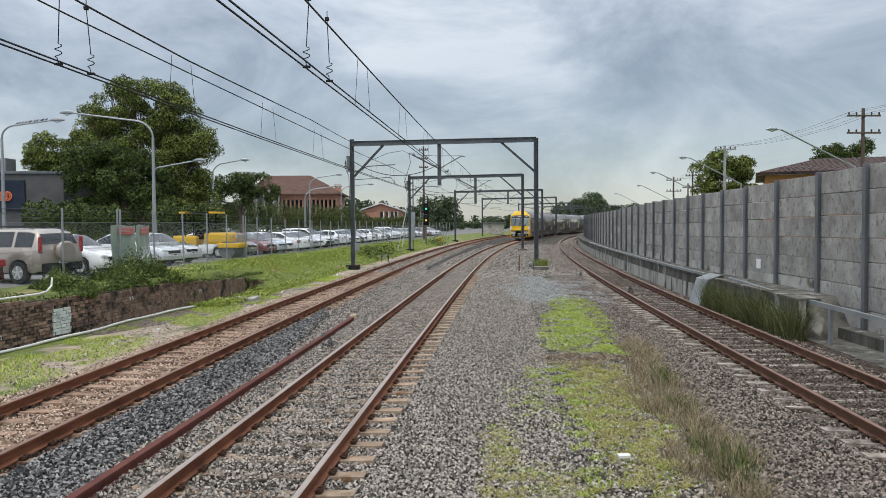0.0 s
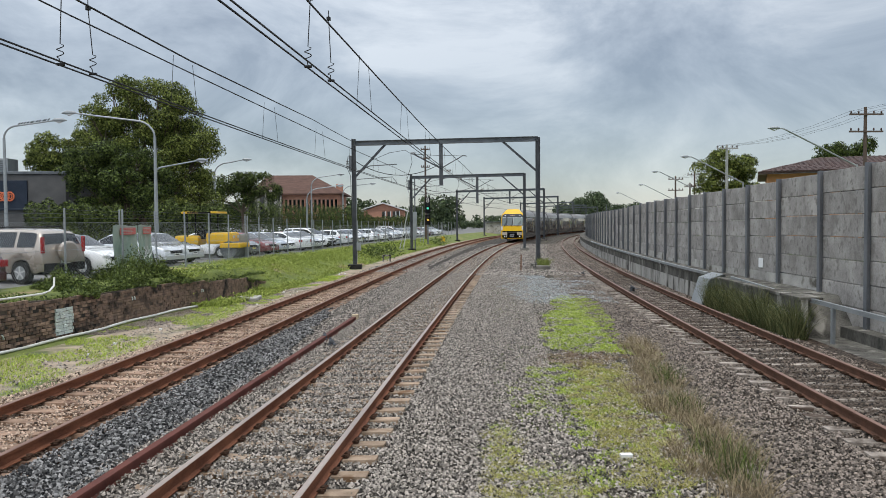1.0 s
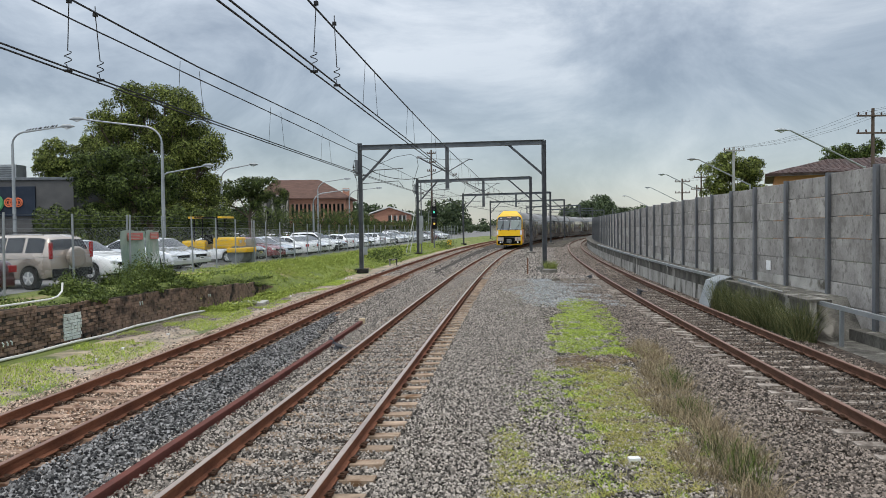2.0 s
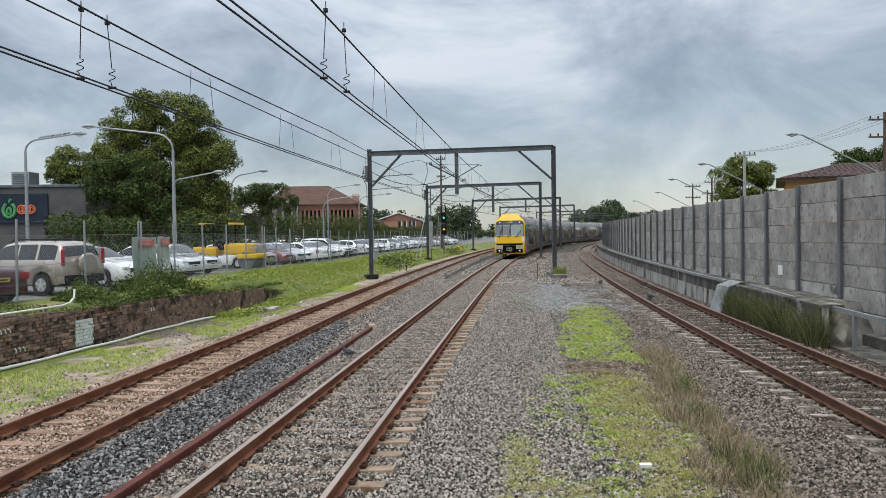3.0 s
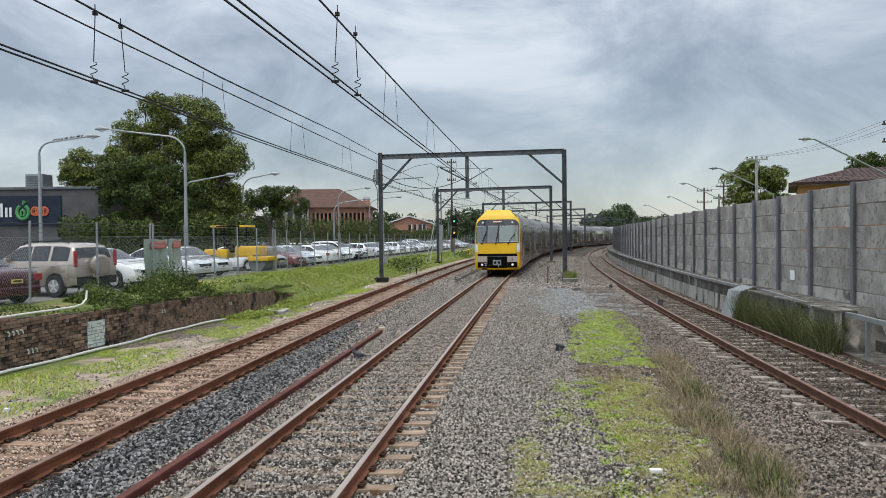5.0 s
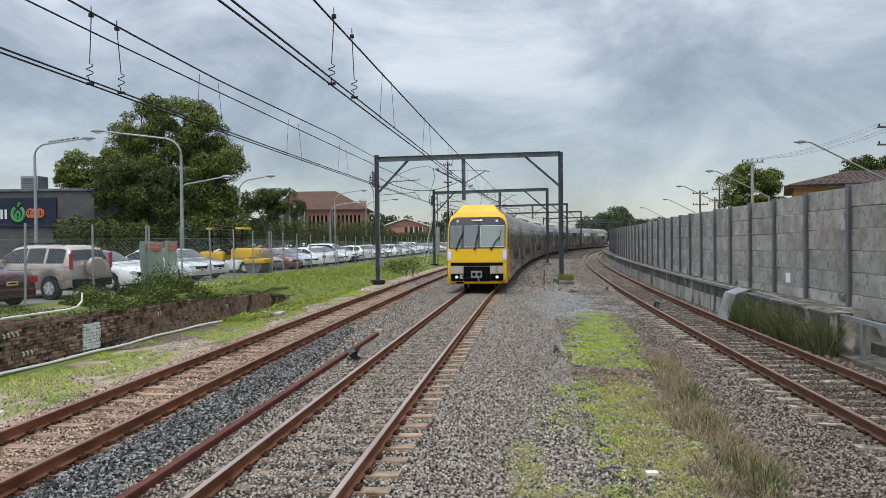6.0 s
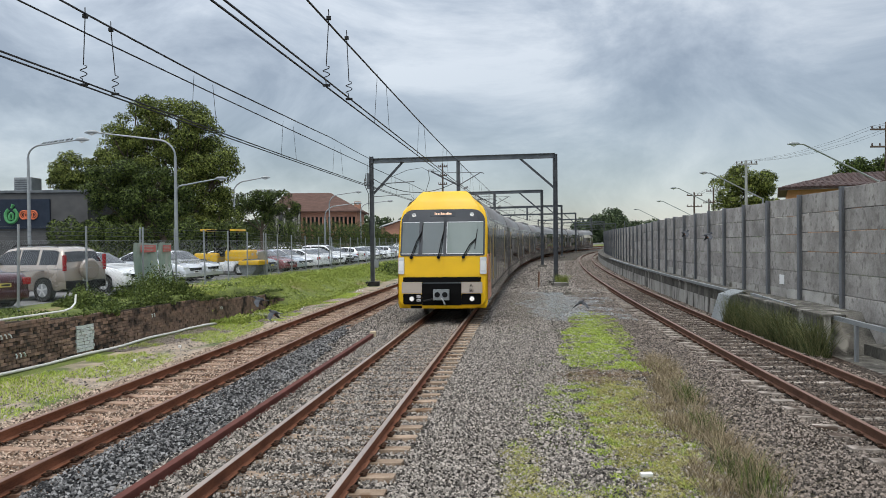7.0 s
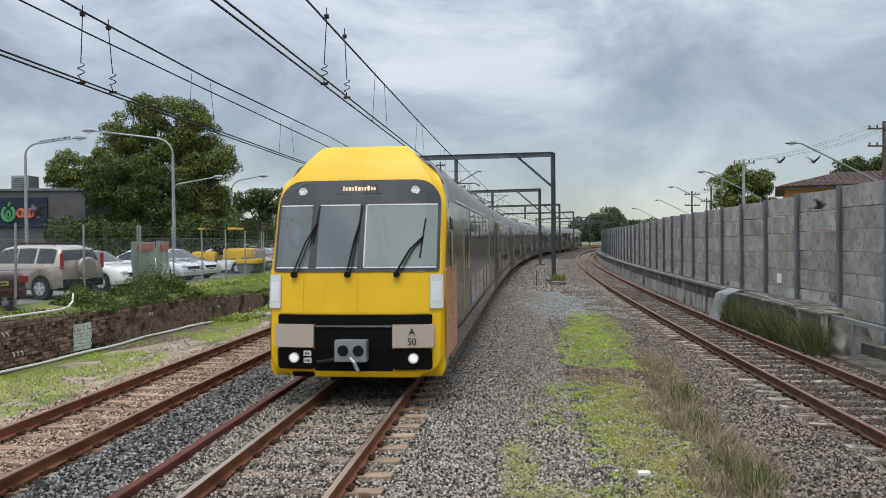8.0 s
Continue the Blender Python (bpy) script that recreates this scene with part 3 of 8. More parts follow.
def build_barrier():
    """Concrete plank panels between steel posts, on a low retaining wall."""
    wall = thing("noise_barrier", "tall weathered grey concrete plank noise barrier with steel posts", "wall", kind="structure")
    ys = [5.2, 7.65, 10.1, 12.55, 15.0, 17.45, 19.95, 22.6, 25.1, 27.4, 29.65, 31.95, 34.4, 36.75, 39.15, 41.5]
    while ys[-1] < 175:
        ys.append(ys[-1] + 2.44 * math.cos(heading("C", s_of("C", ys[-1]))))
    posts = [Vector((barrier_x(y), y, 0)) for y in ys]
    bm = bmesh.new()
    add_box(bm, -0.16, -0.142, -0.075, 0.075, 0, 1)
    add_box(bm, 0.085, 0.10, -0.075, 0.075, 0, 1)
    add_box(bm, -0.142, 0.085, -0.007, 0.007, 0, 1)
    post = part("steel_post", bm, "post_steel", wall, "galvanised H-section post")
    pieces = {}
    for i, p in enumerate(posts):
        d = posts[min(i + 1, len(posts) - 1)] - posts[max(i - 1, 0)]
        ang = math.atan2(d.y, d.x) - math.pi / 2
        base = -0.3 if p.y < 21 else 0.70
        top = barrier_top(p.y) + 0.03
        m = Matrix.Translation((p.x, p.y, base)) @ Matrix.Rotation(ang, 4, "Z") @ Matrix.Diagonal((1, 1, top - base, 1))
        if i == 0:
            post.matrix_basis = m
        else:
            again(post, m)
        if i + 1 == len(posts):
            break
        q = posts[i + 1]
        L = (q - p).length - 0.02
        n, hgt = (5, 0.56) if p.y > 19 else (7, 0.57)
        m = Matrix.Rotation(math.atan2(q.y - p.y, q.x - p.x) - math.pi / 2, 4, "Z")
        for k in range(n):
            key = (round(L, 1), n)
            z = barrier_top((p.y + q.y) / 2) - hgt * (k + 1)
            out = random.uniform(-.006, .006)
            if key not in pieces:
                o = pieces[key] = part("concrete_plank", box(-0.055, 0.055, 0.012, L, 0.0, hgt - 0.012, 0.016), "panel", wall)
            else:
                o = again(pieces[key], Matrix())
            o.matrix_basis = Matrix.Translation((p.x + out, p.y, z)) @ m
    # far stretch, too small to tell planks apart
    fr = [((barrier_x(y_), y_, 0.0), (1, -0.3)) for y_ in np.arange(175, 260, 6.0)]
    part("far_panels", sweep_data([(-0.06, 0.6), (0.06, 0.6), (0.06, 3.4), (-0.06, 3.4)], fr), "panel", wall)
    ledge = thing("retaining_wall", "stained pale concrete retaining wall below the noise barrier", "wall", kind="structure")
    fr = [((ledge_x(y_), y_, 0.0), (1, -0.15)) for y_ in np.arange(18.1, 190, 3.0)]
    part("wall_face", sweep_data([(0, -0.4), (0.16, -0.4), (0.16, 0.69), (0, 0.69)], fr), "ledge", ledge)
    part("upper_course", sweep_data([(-0.012, 0.36), (0.0, 0.36), (0.0, 0.69), (-0.012, 0.69)], fr), "algae", ledge, "upper course blackened by algae")
    part("coping", sweep_data([(-0.05, 0.69), (0.5, 0.69), (0.5, 0.755), (-0.05, 0.755)], fr), "algae", ledge, "dark weathered coping")
    plinth = [((barrier_x(y_) - .02, y_, 0.0), (1, -0.15)) for y_ in np.arange(20.1, 120, 2.0)]
    part("plinth", sweep_data([(-0.03, 0.7), (0.07, 0.7), (0.07, 1.04), (-0.03, 1.04)], plinth), "plinth", ledge, "pale mortar plinth under the planks")
    kerb = [((barrier_x(y_) - 0.35, y_, 0.0), (1, -0.1)) for y_ in np.arange(2, 18.2, 1.6)]
    part("kerb", sweep_data([(-0.12, -0.4), (0.3, -0.4), (0.3, 0.06), (-0.12, 0.06)], kerb), "algae", ledge)


build_barrier()

PORTALS = [((-4.05, 48.6), (7.55, 48.0), 7.95), ((-0.7, 77.2), (10.6, 76.0), 7.45), ((5.8, 114.5), (18.6, 112.5), 7.5),
           ((12.9, 149.5), (27.0, 147.0), 7.5), ((26.0, 193.5), (38.7, 189.0), 7.45), ((36.5, 228.0), (49.2, 222.5), 7.4),
           ((47.5, 260.5), (60.0, 254.0), 7.4)]


def lattice_post(p, z0, z1, w=0.26):
    """An H-section mast with a base plate."""
    return joined(box_data(p[0] - w / 2, p[0] - w / 2 + 0.03, p[1] - w / 2, p[1] + w / 2, z0, z1),
                  box_data(p[0] + w / 2 - 0.03, p[0] + w / 2, p[1] - w / 2, p[1] + w / 2, z0, z1),
                  box_data(p[0] - w / 2 + 0.03, p[0] + w / 2 - 0.03, p[1] - 0.015, p[1] + 0.015, z0, z1))


def build_portal(i, left, right, top):
    g = thing("overhead_line_portal", "grey steel portal frame carrying the overhead wires", "gantry", "portal frames over the tracks")
    part("mast", lattice_post(left, BED - .1, top), "mast", g)
    part("mast", lattice_post(right, BED - .1, top), "mast", g)
    for p in (left, right):
        part("base_plate", box(p[0] - .42, p[0] + .42, p[1] - .42, p[1] + .42, BED - .15, BED + .2, 0.03), "concrete_dark" if p is right else "under", g)
    a, b = Vector((*left, top - 0.28)), Vector((*right, top - 0.1))
    bar = joined(beam_data(a + Vector((0, 0, .14)), b + Vector((0, 0, .14)), 0.24, 0.03), beam_data(a - Vector((0, 0, .14)), b - Vector((0, 0, .14)), 0.24, 0.03),
                 beam_data(a, b, 0.03, 0.26))
    part("cross_beam", bar, "galv_dark", g)
    d = (b - a).normalized()
    L = (b - a).length
    part("knee_brace", beam_data(a + d * 0.1 + Vector((0, 0, -2.1)), a + d * 2.0 + Vector((0, 0, -.12)), 0.1, 0.14), "mast", g)
    part("knee_brace", beam_data(b - d * 0.1 + Vector((0, 0, -2.0)), b - d * 2.2 + Vector((0, 0, -.12)), 0.1, 0.13), "mast", g)
    # a drop post between the tracks holds the registration arms
    y = (left[1] + right[1]) / 2
    xb, xa = at_y("B", y), at_y("A", y)
    f = ((xb - 1.75) - a.x) / (b.x - a.x)
    dp = a.lerp(b, f)
    part("drop_post", lattice_post((dp.x, dp.y), dp.z - 2.75 if i < 2 else dp.z - 2.0, dp.z - 0.12, 0.24), "galv_dark", g)
    arm = [(dp.x, dp.y, 6.05), (dp.x + 0.7, dp.y - .02, 6.45), (dp.x + 1.4, dp.y - .05, 6.85), (dp.x + 1.62, dp.y - .05, 6.8)]
    if i < 2:
        tip = Vector((dp.x - 1.72, dp.y, 6.95))
        part("strut", tube_data([(dp.x, dp.y, 6.05), tip], 0.045, 7), "mast", g)
        part("tie_rod", tube_data([tip, (dp.x - .2, dp.y, 6.86), (dp.x + 1.4, dp.y, 6.87)], 0.014, 5), "wire", g)
        part("insulator", joined(*[tube_data([tip + Vector((k * .07 - .16, 0, .05)), tip + Vector((k * .07 - .125, 0, .05))], .08, 8) for k in range(5)]), "insul", g)
        part("jumper", tube_data([tip + Vector((-.2, 0, .1)), tip + Vector((-.1, -.1, -.5)), tip + Vector((-.35, -.2, -1.3)), tip + Vector((-.5, -.2, -1.8))], .016, 5), "wire", g)
        part("jumper", tube_data([tip + Vector((-.2, 0, .05)), tip + Vector((-.55, 0, .25)), tip + Vector((-1.5, 0, .1)), Vector((a.x + 1.0, a.y, 6.55))], .014, 5), "wire", g)
    part("cantilever_arm", tube_data(arm, 0.032, 6), "galv_dark", g)
    part("registration_arm", tube_data([(dp.x, dp.y, 5.35), (dp.x + 0.6, dp.y, 5.5), (xb + 0.2, dp.y, 5.5), (xb + .25, dp.y, 5.15)], 0.022, 6), "galv_dark", g)
    armA = [(left[0] + .1, left[1], 5.85), (left[0] + 1.0, left[1], 6.25), (xa + 0.0, left[1], 6.35)]
    part("cantilever_arm", tube_data(armA, 0.032, 6), "galv_dark", g)
    part("registration_arm", tube_data([(left[0] + .1, left[1], 5.4), (xa - .3, left[1], 5.55), (xa + .0, left[1], 5.15)], 0.022, 6), "galv_dark", g)
    for x_, y_, z_ in ((dp.x + 0.35, dp.y, 5.87), (left[0] + .45, left[1], 6.0)):
        part("insulator", joined(*[tube_data([(x_ + k * .07, y_, z_ + k * .02), (x_ + k * .07 + .035, y_, z_ + .01 + k * .02)], 0.075, 8) for k in range(4)]), "insul", g)
    return g


for i_, (l_, r_, t_) in enumerate(PORTALS):
    build_portal(i_, l_, r_, t_)


def build_wires():
    """Twin contact wires and a messenger over each electrified track, hung from portal to portal."""
    for key, offs in (("A", (-0.12, 0.04)), ("B", (-0.34, -0.21))):
        ends = [0.5] + [s_of(key, (l[1] + r[1]) / 2) for l, r, _ in PORTALS]
        line = thing("overhead_line", "dark overhead wires with coiled droppers above a track", "overhead wires", "overhead lines")
        mess = {-0.0: 1.12, 0.001: 0.98} if key == "A" else {0.0: 1.08}
        for off in offs:
            pts = []
            for a, b in zip(ends[:-1], ends[1:]):
                n = 14
                for k in range(n):
                    s = a + (b - a) * k / n
                    pts.append(on(key, max(0, s), off, 5.1))
            part("contact_wire", tube_data(pts, 0.014, 5), "wire", line)
        for n_, (_, hgt) in enumerate(mess.items()):
            pts = []
            if key == "A" and n_ == 0:
                # the outgoing wire of an overlap: it leaves the track and is anchored on the first mast
                for y in np.arange(-12, 48.6, 1.5):
                    pts.append(Vector((at_y("A", y) + float(np.interp(y, (12.8, 16.6, 22.4, 33, 48.6), (-.05, .1, -.05, -1.35, -2.75))), y,
                                       float(np.interp(y, (5, 12.8, 16.6, 22.4, 33, 48.6), (6.27, 6.2, 6.12, 6.3, 7.1, 7.75))))))
                part("anchored_wire", tube_data(pts, 0.017, 5), "wire", line)
                continue
            for a, b in zip(ends[:-1], ends[1:]):
                for k in range(14):
                    f = k / 14
                    s = a + (b - a) * f
                    sag = 4 * f * (1 - f)
                    pts.append(on(key, max(0, s), (-0.05 if key == "A" else -0.27) - 0.5 * n_ * (1 - min(1, max(0, s - 26) / 12)), 5.1 + hgt - 0.1 * sag + .17 * n_ * (1 - min(1, max(0, s - 26) / 12))))
            part("messenger_wire", tube_data(pts, 0.017 if n_ == 0 else 0.014, 5), "wire", line)
        # droppers: two with a coil near the camera, plain pairs further on
        near = (s_of(key, 12.1), s_of(key, 13.3)) if key == "B" else (s_of(key, 11.93), s_of(key, 12.7))
        for j, s in enumerate(near):
            o = (-0.10, -0.0)[j] if key == "A" else (-0.32, -0.24)[j]
            top = on(key, s, -0.06 if key == "A" else -0.27, 6.17)
            pts = [top + Vector((0, 0, .14)), top, on(key, s, o, 5.42)]
            for k in range(19):
                a = k * 0.6
                pts.append(on(key, s, o + 0.055 * math.cos(a), 5.40 - 0.011 * k) + Vector((0, 0.03 * math.sin(a), 0)))
            pts.append(on(key, s, o, 5.11))
            part("coiled_dropper", tube_data(pts, 0.008, 5), "wire", line)
            part("wire_clamp", box(-.035, .035, -.03, .03, -.03, .03, .008, Matrix.Translation(top)), "wire", line)
            part("wire_clamp", box(-.06, .06, -.025, .025, -.02, .02, .01, Matrix.Translation(on(key, s, o, 5.11))), "wire", line)
        s = s_of(key, 16.0)
        while s < 130:
            for j, o in enumerate(offs):
                s2 = s + j * 1.0
                part("dropper", tube_data([on(key, s2, -0.05 if key == "A" else -0.27, 6.13), on(key, s2, o, 5.1)], 0.006, 4), "wire", line)
            s += 6.2


build_wires()
# ---- the train: eight double-deck cars; local y runs back from the nose, z up from the rail ----
def width_at(z):
    return float(np.interp(z, (0.36, 0.42, 0.5, 0.64, 2.2, 2.9, 3.3, 3.55, 3.72, 4.0, 4.22, 4.3), (1.02, 1.25, 1.39, 1.47, 1.49, 1.46, 1.41, 1.33, 1.24, 1.02, 0.84, 0.74)))


def nose_y(x, z):
    b = float(np.interp(z, (0.3, 0.5, 0.86, 1.39, 2.07, 3.26, 3.67, 4.0, 4.2, 4.33), (0.14, 0.04, 0.02, 0.06, 0.13, 0.50, 0.66, 0.84, 0.98, 1.14)))
    u = abs(x) / 1.5
    return b + 0.07 * u * u + 0.11 * u ** 8


def face_panel(x0, x1, z0, z1, off, thick, r=0.04, nx=8, nz=8, top_r=None, inset=0.0):
    """A rounded panel lying on the nose, off metres proud of it."""
    top_r = r if top_r is None else top_r
    pts = []
    for cx, cz, a0, rr in ((x1, z1, 0, top_r), (x0, z1, 90, top_r), (x0, z0, 180, r), (x1, z0, 270, r)):
        sx, sz = (1 if cx == x1 else -1), (1 if cz == z1 else -1)
        for k in range(7):
            a = radians(a0 + 15 * k)
            pts.append((cx - sx * rr + rr * math.cos(a), cz - sz * rr + rr * math.sin(a)))
    # rows between left and right edges at common heights keep the panel on the curved face
    zs = sorted({z0 + (z1 - z0) * i / nz for i in range(nz + 1)} | {round(p[1], 4) for p in pts})
    def half(z):
        xs = []
        n = len(pts)
        for i in range(n):
            (ax, az), (bx, bz) = pts[i], pts[(i + 1) % n]
            if abs(az - bz) > 1e-6 and min(az, bz) - 1e-6 <= z <= max(az, bz) + 1e-6:
                xs.append(ax + (bx - ax) * (z - az) / (bz - az))
            elif abs(az - bz) <= 1e-6 and abs(z - az) < 1e-4:
                xs += [ax, bx]
        return min(xs), max(xs)
    vs, fs = [], []
    rows = []
    for z in zs:
        a, b = half(z)
        rows.append([(a + (b - a) * i / nx, z) for i in range(nx + 1)])
    for lay in (off + thick, off):
        for row in rows:
            for x, z in row:
                vs.append((x, nose_y(x, z) - lay, z))
    w, n = nx + 1, len(rows) * (nx + 1)
    for j in range(len(rows) - 1):
        for i in range(nx):
            q = (j * w + i, j * w + i + 1, (j + 1) * w + i + 1, (j + 1) * w + i)
            fs.append(q)
            fs.append(tuple(k + n for k in q[::-1]))
    rim = [i for i in range(w)] + [j * w + nx for j in range(1, len(rows))] + [(len(rows) - 1) * w + i for i in range(nx - 1, -1, -1)] + [j * w for j in range(len(rows) - 2, 0, -1)]
    for a, b in zip(rim, rim[1:] + rim[:1]):
        fs.append((b, a, a + n, b + n))
    return vs, fs


def face_disc(x, z, r, off, thick, seg=18):
    y = nose_y(x, z) - off
    return tube_data([(x, y, z), (x, y - thick, z)], r, seg)


BODY = [(1.44, 0.36), (1.5, 0.5), (1.5, 2.95), (1.48, 3.3), (1.40, 3.62), (1.22, 3.92), (0.92, 4.14), (0.5, 4.26), (0.0, 4.29)]


def body_ring(y, grow=0.0):
    half = [(x + grow if x else 0, z + (grow if z > 3.5 else 0)) for x, z in BODY]
    return [(x, y, z) for x, z in half] + [(-x, y, z) for x, z in half[-2::-1]]


def loft(rings, close=True):
    vs, fs, n = [v for r in rings for v in r], [], len(rings[0])
    for j in range(len(rings) - 1):
        for i in range(n - 1):
            fs.append((j * n + i, j * n + i + 1, (j + 1) * n + i + 1, (j + 1) * n + i))
        if close:
            fs.append((j * n + n - 1, j * n, (j + 1) * n, (j + 1) * n + n - 1))
    fs.append(tuple(range(n))[::-1])
    fs.append(tuple((len(rings) - 1) * n + i for i in range(n)))
    return vs, fs


def side_plate(side, y0, y1, z0, z1, off=0.006, thick=0.01, r=0.06):
    """A rounded plate on the flat flank of a car."""
    pts = []
    for cy, cz, a0 in ((y1, z1, 0), (y0, z1, 90), (y0, z0, 180), (y1, z0, 270)):
        sy, sz = (1 if cy == y1 else -1), (1 if cz == z1 else -1)
        for k in range(4):
            a = radians(a0 + 30 * k)
            pts.append((cy - sy * r + r * math.cos(a), cz - sz * r + r * math.sin(a)))
    def flank(z):
        return float(np.interp(z, [b[1] for b in BODY[:6]], [b[0] for b in BODY[:6]]))
    n = len(pts)
    vs = [(side * (flank(z) - 0.01), y, z) for y, z in pts] + [(side * (flank(z) + off + thick), y, z) for y, z in pts]
    fs = [tuple(range(n, 2 * n))] + [(i, (i + 1) % n, n + (i + 1) % n, n + i) for i in range(n)]
    return vs, fs


def car_flanks(car, first):
    for side in (-1, 1):
        lo = 2.6 if first else 0.9
        for y in ((3.6, 15.4) if not first else (4.2, 15.4)):
            for k in (0, 1):
                d = part("door_leaf", side_plate(side, y + k * 0.66, y + k * 0.66 + 0.64, 1.12, 3.05, 0.004, 0.008, 0.03), "door", car, "grey sliding door leaf with a dark window")
                part("door_window", side_plate(side, y + k * 0.66 + 0.13, y + k * 0.66 + 0.51, 1.95, 2.85, 0.014, 0.006, 0.07), "glass_dark", d)
            part("door_pillar", side_plate(side, y - 0.12, y - 0.03, 1.1, 3.08, 0.004, 0.012, 0.02), "door_yellow", car, "yellow door edge strip")
            part("door_pillar", side_plate(side, y + 1.33, y + 1.42, 1.1, 3.08, 0.004, 0.012, 0.02), "door_yellow", car, "yellow door edge strip")
        for k in range(5):
            y = 6.15 + k * 1.75
            part("upper_window", side_plate(side, y, y + 1.5, 2.62, 3.28, 0.004, 0.006, 0.1), "glass_dark", car)
            part("lower_window", side_plate(side, y, y + 1.5, 1.05, 1.72, 0.004, 0.006, 0.1), "glass_dark", car)
        for y in ((1.2, 17.6) if not first else (17.6,)):
            part("end_window", side_plate(side, y, y + 1.4, 1.95, 2.8, 0.004, 0.006, 0.1), "glass_dark", car)
        part("waist_line", side_plate(side, lo, 19.7, 0.86, 0.9, 0.004, 0.006, 0.01), "under", car)
        part("cant_rail", side_plate(side, lo, 19.7, 3.36, 3.4, 0.004, 0.008, 0.01), "train_dark", car)
    for y in (3.0, 17.0):
        bm = box(-1.05, 1.05, y - 1.3, y + 1.3, 0.42, 0.62, 0.04)
        bogie = part("bogie", bm, "under", car)
        for dy in (-1.2, 1.2):
            ax = part("wheelset", joined(tube_data([(-0.80, 0, 0), (-0.70, 0, 0)], 0.46, 20), tube_data([(0.70, 0, 0), (0.80, 0, 0)], 0.46, 20),
                                         tube_data([(-0.7, 0, 0), (0.7, 0, 0)], 0.08, 8), box_data(-0.81, -0.8, -0.04, 0.04, 0.1, 0.4), box_data(0.8, 0.81, -0.04, 0.04, 0.1, 0.4)), "wheel", bogie)
            ax.matrix_basis = Matrix.Translation((0, y + dy, 0.46))
    part("equipment_box", box(-1.3, 1.3, 5.4, 14.6, 0.32, 0.5, 0.04), "under", car)


M["door"] = gloss("grey_door_paint", (0.17, 0.17, 0.172), 0.3, metal=0.3)
M["door_yellow"] = gloss("yellow_door_edge", (0.42, 0.31, 0.12), 0.35)
M["wheel"] = surf("worn_steel_wheel", (0.05, 0.045, 0.04), (0.12, 0.11, 0.10), 0.5, 6, 40, 0.1, metal=0.6)


